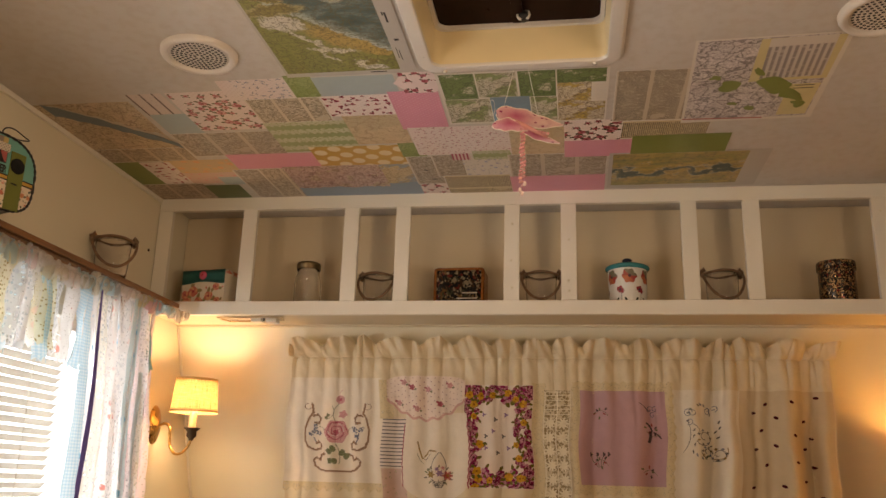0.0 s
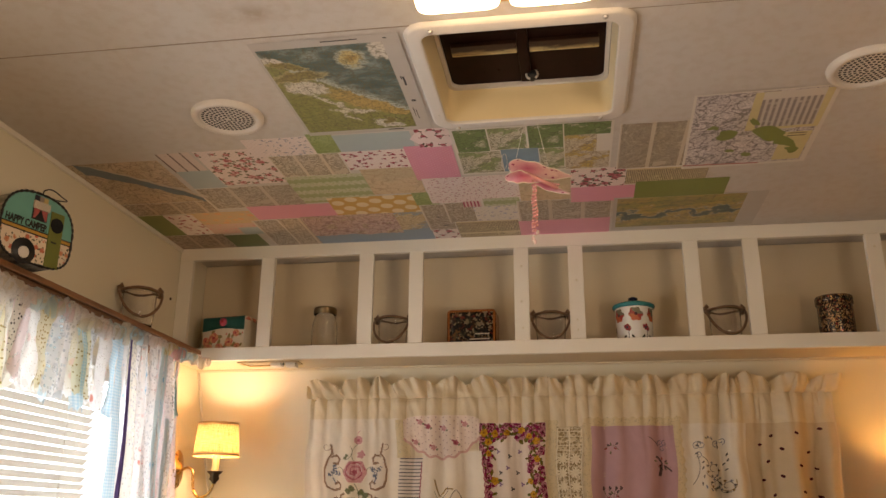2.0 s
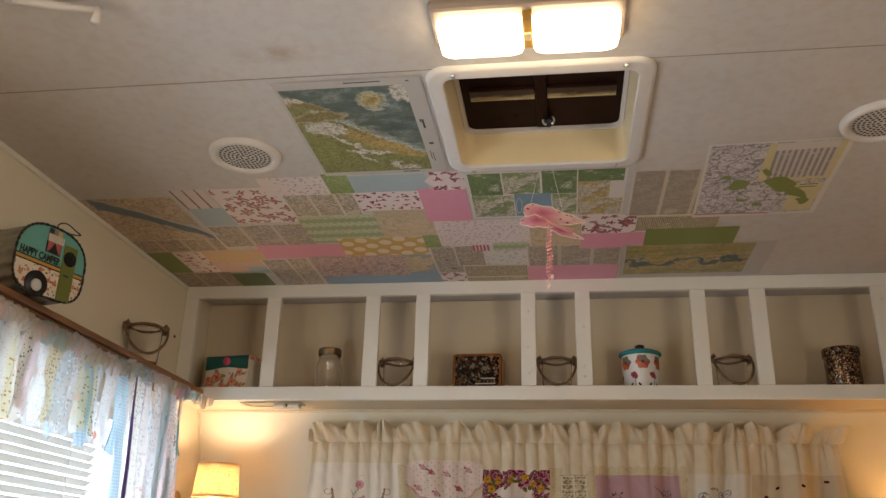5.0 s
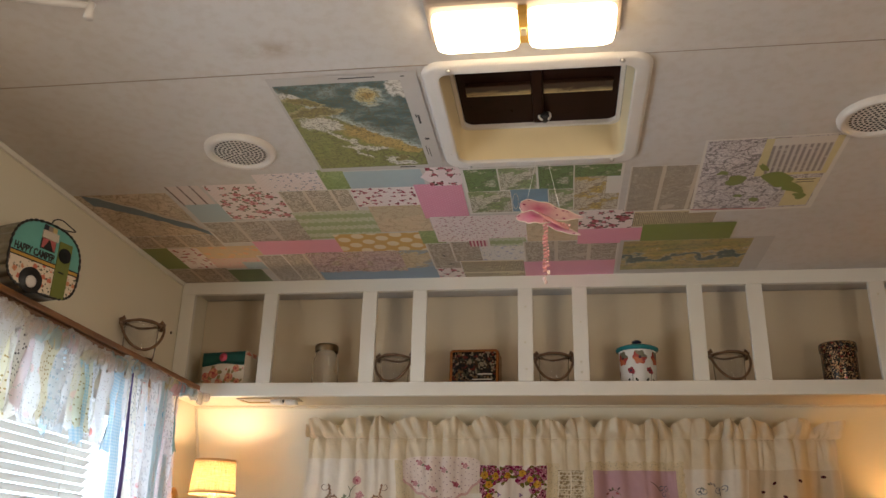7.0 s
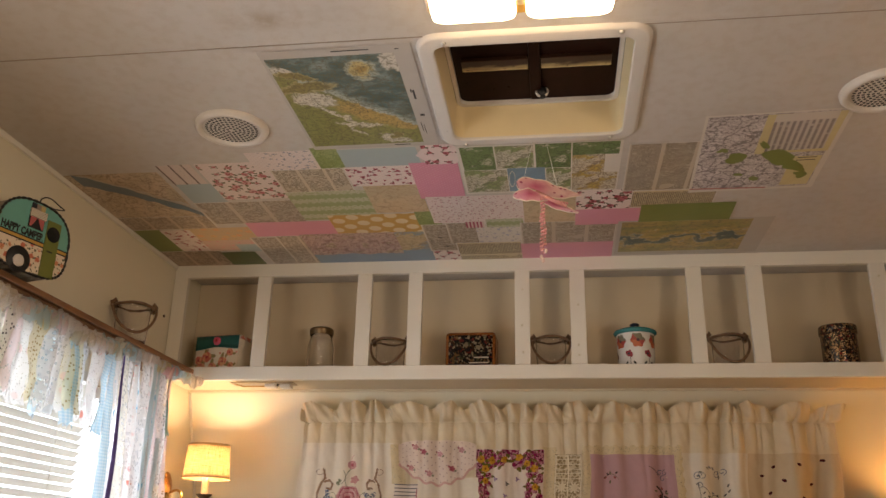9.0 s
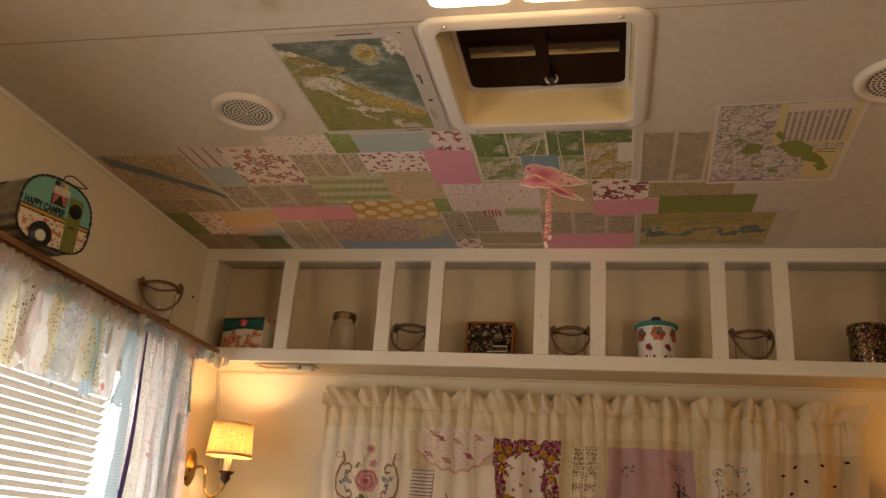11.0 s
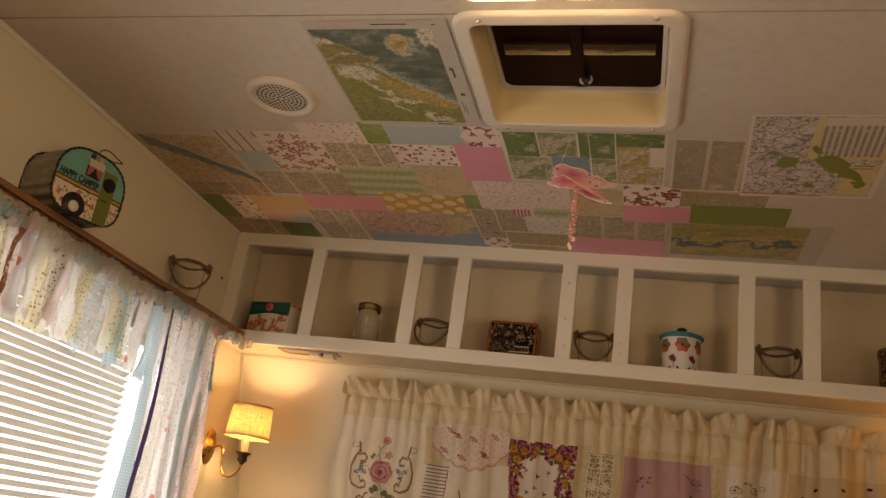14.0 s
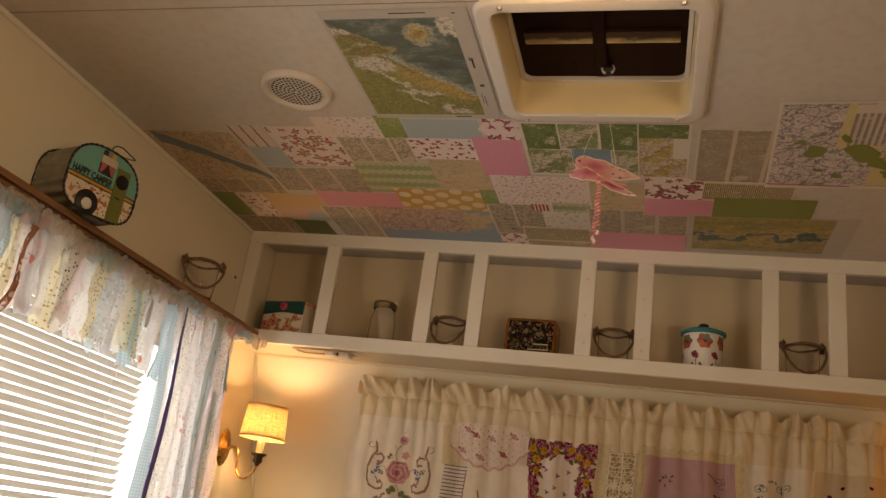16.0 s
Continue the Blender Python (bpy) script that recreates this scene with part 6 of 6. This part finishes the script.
def patch(x0, z0, x1, z1, material, label, off=0.003, shape=None, name="patch"):
    """A piece of cloth sewn on, from its top z0 to its foot z1; shape(u, v) bends its outline."""
    w, h = x1 - x0, z0 - z1
    nu, nv = max(8, int(w / 0.005)), max(8, int(h / 0.008))

    def at(u, v):
        a, b = (u, v) if shape is None else shape(u, v)
        return cloth_at(x0 + w * a, z0 - h * b, off)

    return part(name, grid(at, span(0, 1, nu), span(0, 1, nv), uv_of=lambda u, v: (x0 + u * w, z0 - v * h)), material, valance, label)


# the stitched pieces, one after the other
BIB = lambda u, v: (u, v * (0.5 + 0.5 * math.sin(math.pi * min(1, max(0, u))) ** 0.7 + 0.03 * math.cos(u * 38)) + (1 - v) * 0.10 * (2 * u - 1) ** 6)
APRON = lambda u, v: (0.5 + (u - 0.5) * (0.90 + 0.1 * v if v < 0.75 else (1 - ((v - 0.75) / 0.25) ** 2.5 * 0.55)), v)
patch(0.402, 1.425, 0.690, 1.105, C_LINEN, "white linen with a cross-stitched rose", 0.003, lambda u, v: (u - 0.03 * v * (1 - u), v))
patch(0.396, 1.115, 0.69, 1.092, C_LACE, "ecru lace hem", 0.0045, lambda u, v: (u, v * (1 + 0.25 * math.sin(u * 60))))
patch(0.680, 1.420, 0.722, 1.305, C_LACE, "ecru lace strip", 0.005)
patch(0.690, 1.306, 0.768, 1.160, C_STRIPE, "dark-striped ticking scrap", 0.0045)
patch(0.692, 1.160, 0.768, 1.0, C_PINKLACE, "blush lace scrap", 0.0045)
patch(0.750, 1.325, 0.962, 1.075, C_LINEN, "white apron linen with a stitched basket", 0.009, APRON)
patch(0.706, 1.432, 0.945, 1.300, C_PINKF, "pink sprigged bib with a scalloped edge", 0.012, BIB)
patch(0.944, 1.408, 1.146, 1.111, C_HANKY, "white handkerchief bordered with purple and yellow pansies", 0.005)
patch(1.140, 1.415, 1.182, 1.02, C_LACE, "ecru lace strip", 0.004, lambda u, v: (u + 0.06 * math.sin(v * 90), v))
patch(1.178, 1.394, 1.255, 1.086, plain_cloth("shaded_backing", (0.40, 0.30, 0.16), 0.1), "tan backing of the lace", 0.005)
patch(1.177, 1.395, 1.256, 1.085, C_CROCHET, "crocheted lace panel with star flowers", 0.006)
patch(1.260, 1.420, 1.552, 1.100, C_LACE, "ecru lace frame", 0.004, lambda u, v: (u + 0.012 * math.sin(v * 70), v + 0.01 * math.sin(u * 70)))
patch(1.282, 1.395, 1.529, 1.128, C_MAUVE, "mauve linen with stitched birds", 0.007)
patch(1.550, 1.402, 1.735, 0.98, C_LINEN, "white linen with a blue stitched bouquet", 0.003)
patch(1.733, 1.402, 1.98, 0.95, C_DOT, "tan voile with small dark leaves", 0.002)
patch(1.55, 1.412, 1.982, 1.400, C_CREAM, "stitched seam", 0.0055)


def stitch(points, width, material, off, name="embroidery", label=""):
    """A line of stitches laid on the cloth, through (x, z) points."""
    b = bmesh.new()
    uvl = b.loops.layers.uv.verify()
    left, right = [], []
    for i, (x, z) in enumerate(points):
        x2, z2 = points[min(i + 1, len(points) - 1)]
        x1, z1 = points[max(i - 1, 0)]
        d = math.hypot(x2 - x1, z2 - z1) or 1
        nx, nz = -(z2 - z1) / d * width / 2, (x2 - x1) / d * width / 2
        left.append(b.verts.new(cloth_at(x + nx, z + nz, off)))
        right.append(b.verts.new(cloth_at(x - nx, z - nz, off)))
    for i in range(len(points) - 1):
        f = b.faces.new((left[i], left[i + 1], right[i + 1], right[i]))
        for l in f.loops:
            l[uvl].uv = (l.vert.co.x, l.vert.co.z)
    return part(name, b, material, valance, label)


def blob(cx, cz, rx, rz, material, off, petals=0, name="embroidery", label="", turn=0.0, deep=0.18):
    b = bmesh.new()
    uvl = b.loops.layers.uv.verify()
    ring = []
    for i in range(28):
        a = 2 * math.pi * i / 28
        r = 1 + (deep * math.cos(petals * a) if petals else 0)
        p, q = rx * r * math.cos(a), rz * r * math.sin(a)
        ring.append(b.verts.new(cloth_at(cx + p * math.cos(turn) - q * math.sin(turn), cz + p * math.sin(turn) + q * math.cos(turn), off)))
    mid = b.verts.new(cloth_at(cx, cz, off))
    for i in range(28):
        b.faces.new((mid, ring[i], ring[(i + 1) % 28]))
    for f in b.faces:
        for l in f.loops:
            l[uvl].uv = (l.vert.co.x, l.vert.co.z)
    return part(name, b, material, valance, label)


def thread(name, colour):
    n = Nodes(name)
    x, y, _ = n.split(n.uv())
    f = n.noise(n.uv(), 420, 2)
    gap = n.math("MAXIMUM", n.math("GREATER_THAN", n.math("FRACT", n.math("MULTIPLY", x, 1 / 0.0027)), 0.72), n.math("GREATER_THAN", n.math("FRACT", n.math("MULTIPLY", y, 1 / 0.0027)), 0.72))
    return n.cloth(n.mix(f, tuple(v * 0.6 for v in colour), tuple(min(1, v * 1.25) for v in colour)), 0.05, n.math("MULTIPLY", gap, 0.4))


T_BROWN, T_PINK, T_ROSE = thread("brown_floss", (0.33, 0.165, 0.08)), thread("pink_floss", (0.74, 0.38, 0.38)), thread("rose_floss", (0.50, 0.12, 0.16))
T_BLUSH = thread("blush_floss", (0.86, 0.62, 0.58))
T_GREEN, T_BLUE, T_DARK = thread("green_floss", (0.16, 0.20, 0.08)), thread("blue_floss", (0.10, 0.15, 0.26)), thread("dark_floss", (0.035, 0.03, 0.03))
T_GOLD, T_LILAC, T_RED = thread("gold_floss", (0.40, 0.25, 0.06)), thread("lilac_floss", (0.34, 0.22, 0.36)), thread("red_floss", (0.45, 0.06, 0.05))
T_PLUM = plain_cloth("plum_print", (0.09, 0.02, 0.025), 0.05)
T_WHITE = plain_cloth("white_floss", (0.84, 0.76, 0.58), 0.05)


def curl(cx, cz, r, turns, start, s=1):
    return [(cx + s * r * (1 - 0.8 * t) * math.cos(start + turns * 2 * math.pi * t), cz + r * (1 - 0.8 * t) * math.sin(start + turns * 2 * math.pi * t)) for t in span(0, 1, 26)]


def arc(x0, z0, x1, z1, bow, n_=12):
    dx, dz = x1 - x0, z1 - z0
    return [(x0 + dx * t - dz * bow * 4 * t * (1 - t), z0 + dz * t + dx * bow * 4 * t * (1 - t)) for t in span(0, 1, n_)]


def cross_stitch(cells, material, off, label="", size=0.0027):
    """Square stitches on a regular count, one square for each cell."""
    b = bmesh.new()
    uvl = b.loops.layers.uv.verify()
    corner = {}
    for i, k in sorted(set(cells)):
        ring = []
        for q in ((i, k), (i + 1, k), (i + 1, k + 1), (i, k + 1)):
            if q not in corner:
                corner[q] = b.verts.new(cloth_at(q[0] * size, q[1] * size, off))
            ring.append(corner[q])
        f = b.faces.new(ring)
        for l, q in zip(f.loops, ((i, k), (i + 1, k), (i + 1, k + 1), (i, k + 1))):
            l[uvl].uv = (q[0] * size, q[1] * size)
    return part("embroidery", b, material, valance, label)


def along(points, size=0.0027, wide=True):
    """The stitch cells that a line of (x, z) points runs over."""
    out = []
    for (x0, z0), (x1, z1) in zip(points, points[1:]):
        n_ = max(2, int(math.hypot(x1 - x0, z1 - z0) / size * 2))
        for t in span(0, 1, n_):
            i, k = round((x0 + (x1 - x0) * t) / size), round((z0 + (z1 - z0) * t) / size)
            out.append((i, k))
            if wide:
                out += [(i + 1, k), (i, k + 1)]
            elif out[-2:-1] and abs(out[-2][0] - i) + abs(out[-2][1] - k) == 2:
                out.append((out[-2][0], k))
    return out


def disc(cx, cz, r, keep_fn, size=0.0027):
    out = []
    for i in range(int((cx - r) / size), int((cx + r) / size) + 2):
        for k in range(int((cz - r) / size), int((cz + r) / size) + 2):
            dx, dz = i * size - cx, k * size - cz
            q = math.hypot(dx, dz) / r
            if q < 1 and keep_fn(q, math.atan2(dz, dx)):
                out.append((i, k))
    return out


# rose between brown scrolls
OX, OZ, F = 0.552, 1.262, 0.0055
ROUND = lambda q, a: True
for s in (-1, 1):
    for run in (((0.096, 0.090), (0.088, 0.060), (0.100, 0.045), (0.112, 0.010), (0.114, -0.026), (0.104, -0.050), (0.080, -0.060), (0.058, -0.056), (0.054, -0.040), (0.064, -0.032), (0.074, -0.040)),
                ((0.086, 0.050), (0.070, 0.054), (0.060, 0.042), (0.066, 0.026), (0.082, 0.028)),
                ((0.044, -0.072), (0.058, -0.078), (0.062, -0.092), (0.076, -0.084), (0.088, -0.092), (0.082, -0.110), (0.062, -0.124), (0.034, -0.128), (0.0, -0.126)),):
        cross_stitch(along([(OX + s * x * 0.85, OZ + z * 0.92) for x, z in run]), T_BROWN, F, "brown cross-stitched scroll")
    stitch(curl(OX + s * 0.092, OZ + 0.080, 0.015, 0.75, 3.6, s), 0.0016, T_BROWN, F)
    stitch(arc(OX + s * 0.034, OZ + 0.0, OX + s * 0.052, OZ + 0.016, 0.25 * s), 0.0014, T_GREEN, F)
    cross_stitch(disc(OX + s * 0.064, OZ + 0.002, 0.022, lambda q, a: q < 0.62 + 0.38 * math.cos(3 * (a - 0.5 * s)) and int(q * 9 + 2 * a) % 4), T_BLUE, F, "blue cross-stitched bird")
    cross_stitch(along([(OX + s * 0.068, OZ - 0.018), (OX + s * 0.062, OZ - 0.030)], wide=False), T_BLUE, F)
cross_stitch(disc(OX, OZ, 0.036, lambda q, a: q < 0.95 + 0.05 * math.cos(6 * a)), T_PINK, F, "pink cross-stitched rose")
cross_stitch(disc(OX, OZ, 0.033, lambda q, a: 0.12 < q < 0.92 and abs((q * 2.6 + a / 6.2832 + 0.10 * math.sin(5 * a)) % 1 - 0.5) < 0.13), T_ROSE, F + 0.0008)
cross_stitch(disc(OX, OZ, 0.007, ROUND), T_ROSE, F + 0.0008)
cross_stitch(disc(OX - 0.004, OZ + 0.004, 0.030, lambda q, a: 0.25 < q < 0.9 and abs((q * 2.6 + a / 6.2832) % 1 - 0.15) < 0.09), T_BLUSH, F + 0.0006)
cross_stitch(disc(OX + 0.014, OZ + 0.052, 0.013, lambda q, a: q < 0.7 + 0.3 * math.cos(2.5 * a) ** 2), T_PINK, F)
cross_stitch(disc(OX + 0.004, OZ + 0.096, 0.013, ROUND), T_PINK, F)
cross_stitch(disc(OX + 0.004, OZ + 0.096, 0.005, ROUND), T_ROSE, F + 0.0008)
for dx, dz, r, tilt in ((-0.016, -0.054, 0.015, 0.6), (0.022, -0.066, 0.016, -0.7), (-0.014, -0.086, 0.014, 0.0), (-0.030, 0.045, 0.009, 1.0)):
    cross_stitch(disc(OX + dx, OZ + dz, r, lambda q, a: q < abs(math.cos(a - tilt)) ** 0.8 + 0.15), T_GREEN, F, "green stitched leaf")
stitch(arc(OX - 0.004, OZ + 0.034, OX + 0.004, OZ + 0.086, 0.2), 0.0016, T_GREEN, F)
stitch(arc(OX - 0.030, OZ + 0.036, OX - 0.018, OZ + 0.080, -0.3), 0.0014, T_GREEN, F)
stitch(arc(OX + 0.006, OZ + 0.106, OX + 0.014, OZ + 0.126, 0.3), 0.0014, T_PINK, F)
stitch(arc(OX, OZ - 0.034, OX + 0.006, OZ - 0.094, 0.12), 0.002, T_GREEN, F)
# rosebuds and pink edge on the bib
for x, z, q in ((0.742, 1.352, 1), (0.786, 1.398, 0), (0.760, 1.412, 1), (0.835, 1.392, 1), (0.872, 1.350, 0), (0.800, 1.335, 1), (0.900, 1.405, 1)):
    blob(x, z, 0.0085, 0.008, T_PINK if q else T_ROSE, 0.0135, 5)
    blob(x + 0.010, z - 0.006, 0.004, 0.003, T_GREEN, 0.0135, 0, turn=0.6)
    blob(x - 0.009, z + 0.006, 0.004, 0.003, T_ROSE, 0.0135, 3)
rim = [BIB(u, 0.97) for u in span(0.0, 1.0, 60)]
stitch([(0.706 + 0.239 * a, 1.432 - 0.132 * b) for a, b in rim], 0.007, plain_cloth("pink_binding", (0.70, 0.44, 0.38), 0.1), 0.0138, "binding", "pink scalloped binding")
# basket on the apron
G = 0.0115
BX, BZ = 0.868, 1.135
for k in range(4):
    stitch(arc(BX - 0.024 + 0.003 * k, BZ - 0.002 - 0.006 * k, BX + 0.024 - 0.003 * k, BZ - 0.002 - 0.006 * k, -0.2), 0.0019, T_DARK, G, label="stitched basket" if k == 0 else "")
for dx in (-0.014, 0.0, 0.014):
    stitch(arc(BX + dx * 1.2, BZ - 0.004, BX + dx * 0.5, BZ - 0.028, 0.1), 0.0018, T_DARK, G)
stitch(arc(BX - 0.016, BZ, BX - 0.002, BZ + 0.075, 0.15), 0.0019, T_DARK, G)
stitch(arc(BX + 0.016, BZ, BX + 0.000, BZ + 0.075, -0.15), 0.0019, T_DARK, G)
for dx, dz, r, m in ((0.026, 0.008, 0.013, T_RED), (0.004, 0.014, 0.009, T_LILAC), (-0.022, 0.010, 0.010, T_GOLD), (-0.004, 0.026, 0.006, T_LILAC), (0.026, 0.008, 0.005, T_GOLD), (-0.030, 0.024, 0.005, T_GREEN), (0.012, 0.030, 0.005, T_PINK)):
    blob(BX + dx, BZ + dz, r, r * 0.9, m, G + (0.001 if m is T_GOLD else 0), 6, deep=0.3)
for k in range(10):
    a = 0.3 + k * 0.62
    x, z = BX + 0.040 * math.cos(a), BZ + 0.008 + 0.026 * math.sin(a)
    blob(x, z, 0.0050, 0.0022, (T_GREEN, T_DARK)[k % 2], G, 0, turn=a)
twig = ((0.800, 1.240), (0.808, 1.215), (0.818, 1.190), (0.828, 1.200), (0.836, 1.214), (0.858, 1.212))
stitch(list(twig), 0.0042, T_GOLD, G)
stitch([(0.820, 1.192), (0.828, 1.186), (0.842, 1.206), (0.840, 1.218)], 0.0016, T_DARK, G)
stitch([(0.802, 1.205), (0.812, 1.185), (0.822, 1.176)], 0.0014, T_GREEN, G)
edge_l = [(0.757 + 0.0010 * math.sin(i * 1.6), 1.29 - 0.0052 * i) for i in range(36)]
edge_r = [(0.951 + 0.0002 * i + 0.0015 * math.sin(i * 1.6), 1.30 - 0.0052 * i) for i in range(38)]
stitch(edge_l, 0.003, T_ROSE, G, label="rose edging stitches")
stitch(edge_r, 0.004, T_ROSE, G)
# pansies round the handkerchief: plum at the edge, yellow further in
rng = random.Random(5)
PLUM = [plain_cloth("pansy_" + nm, c, 0.08) for nm, c in (("plum", (0.24, 0.02, 0.075)), ("mauve", (0.52, 0.25, 0.30)), ("heart", (0.10, 0.02, 0.03)), ("leaf", (0.16, 0.13, 0.03)))]
GOLDS = [plain_cloth("pansy_" + nm, c, 0.08) for nm, c in (("gold", (0.62, 0.34, 0.04)), ("amber", (0.50, 0.26, 0.03)), ("gold_heart", (0.24, 0.10, 0.02)), ("gold_leaf", (0.12, 0.12, 0.03)))]
for mats, count, inset, radius, off in ((PLUM, 150, (0.003, 0.048), 0.0120, 0.0062), (GOLDS, 19, (0.020, 0.056), 0.0125, 0.0068)):
    b = bmesh.new()
    for k in range(count):
        run = (k + rng.uniform(-0.3, 0.3)) / count * 4 % 4
        side, f = int(run), run % 1
        d = rng.uniform(*inset)
        hx, hz = 0.202, 0.297
        px, pz = ((f * hx, d), (hx - d, f * hz), ((1 - f) * hx, hz - d), (d, (1 - f) * hz))[side]
        bloom(b, lambda x, z, lift: cloth_at(min(max(x, 0.945), 1.145), min(max(z, 1.112), 1.407), off + 0.0003 * lift + 0.00001 * (k % 20)), 0.944 + px, 1.111 + pz, radius * rng.uniform(0.75, 1.1), rng, 2, 5, False)
    tagged(part("pansy_print", b, mats, valance), "plum and mauve printed pansies" if mats is PLUM else "yellow printed pansies", kind="stuff")
# handkerchief sprigs
for k in range(9):
    blob(1.004 + 0.030 * (k % 3) + 0.006 * math.sin(k), 1.322 - 0.048 * (k // 3) - 0.014 * (k % 2), 0.0050, 0.005, T_DARK if k % 2 else T_LILAC, 0.0095, 3, deep=0.45)
# star flowers on the crochet
for k in range(6):
    for q in range(2):
        blob(1.198 + 0.037 * q, 1.300 - 0.040 * k, 0.014, 0.014, T_WHITE, 0.008, 9, label="crocheted star flower" if k + q == 0 else "", deep=0.42)
for z in (1.390, 1.380, 1.366, 1.352, 1.340, 1.326):
    stitch([(1.178 + 0.0128 * i, z) for i in range(7)], 0.0018, T_WHITE, 0.0078)
for x in (1.180, 1.2165, 1.2535):
    stitch([(x, 1.39 - 0.012 * i) for i in range(26)], 0.003, T_WHITE, 0.0078)
# mauve linen: birds and sprigs
M = 0.0095
for x, z, s in ((1.338, 1.335, 1), (1.488, 1.288, -1), (1.345, 1.195, 1), (1.485, 1.170, 1)):
    for k in range(6):
        a = k * 1.1 + x * 30
        rr = 0.008 + 0.012 * ((k * 7) % 5) / 5
        blob(x + rr * math.cos(a) * 1.3, z + rr * math.sin(a), 0.0048, 0.0026, (T_DARK, T_RED, T_GREEN, T_RED, T_DARK, T_GREEN)[k], M, 0, turn=a)
    stitch(arc(x - 0.018, z - 0.004, x + 0.022, z - 0.012, 0.3 * s), 0.0013, T_GREEN, M)
stitch(arc(1.452, 1.362, 1.478, 1.335, 0.1), 0.0022, T_DARK, M)
for dx, dz in ((-0.007, 0.006), (0.008, 0.006), (0.0, -0.010)):
    stitch(curl(1.490 + dx, 1.338 + dz, 0.009, 1.0, 1.0 + 40 * dx), 0.0020, T_BLUE, M)
stitch(arc(1.468, 1.306, 1.486, 1.282, 0.1), 0.005, T_DARK, M)
stitch(arc(1.482, 1.282, 1.478, 1.250, 0.05), 0.009, T_DARK, M, label="dark stitched boot")
stitch(arc(1.490, 1.280, 1.512, 1.262, 0.1), 0.004, T_DARK, M)
for dx in (-0.026, -0.008, 0.010, 0.024):
    stitch(arc(1.345 + dx * 0.2, 1.178, 1.345 + dx, 1.212, 0.1), 0.0015, T_GREEN, M)
    blob(1.345 + dx, 1.215, 0.004, 0.006, T_DARK, M, 3)
# blue bouquet, stitched in outline
B = 0.0055
for x, z, r, turn in ((1.592, 1.335, 0.013, 0.5), (1.606, 1.338, 0.012, 2.4), (1.594, 1.312, 0.010, 4.0), (1.650, 1.340, 0.011, 1.0), (1.668, 1.350, 0.010, 5.0)):
    stitch(curl(x, z, r, 1.2, turn), 0.0018, T_BLUE, B, label="blue stitched bow")
for x, z, r in ((1.632, 1.268, 0.026), (1.638, 1.228, 0.018), (1.672, 1.222, 0.022)):
    stitch(curl(x, z, r, 1.25, 1.2 + r * 90), 0.0018, T_DARK, B)
    for k in range(8):
        a = k * 0.9 + x * 50
        blob(x + r * 0.75 * math.cos(a), z + r * 0.75 * math.sin(a), 0.0036, 0.0030, (T_GOLD, T_DARK, T_BLUE, T_DARK)[k % 4], B + 0.0006, 4, deep=0.3)
stitch(arc(1.602, 1.305, 1.618, 1.275, 0.2), 0.0016, T_DARK, B)
stitch(arc(1.590, 1.310, 1.572, 1.225, 0.12), 0.0016, T_DARK, B)
stitch(arc(1.66, 1.21, 1.692, 1.24, -0.35), 0.0022, T_GOLD, B)
for k in range(22):
    a = k * 2.4
    x, z = 1.63 + 0.052 * math.cos(a) * (0.75 + 0.25 * math.sin(k)), 1.285 + 0.075 * math.sin(a)
    blob(x, z, 0.0052, 0.0020, (T_DARK, T_DARK, T_GREEN, T_BLUE)[k % 4], B, 0, turn=a + 0.8)
# little leaves on the tan voile
for r in range(9):
    for q in range(4):
        x, z = 1.738 + 0.066 * q + (0.033 if r % 2 else 0), 1.375 - 0.046 * r + 0.012 * math.sin(5 * q + r)
        if 1.738 < x < 1.968:
            blob(x + 0.008 * math.sin(7 * r + 3 * q), z, 0.0052, 0.0046, T_PLUM, 0.0045, 2, "leaf_print", "", 0.7 * math.sin(3 * r + 2 * q))
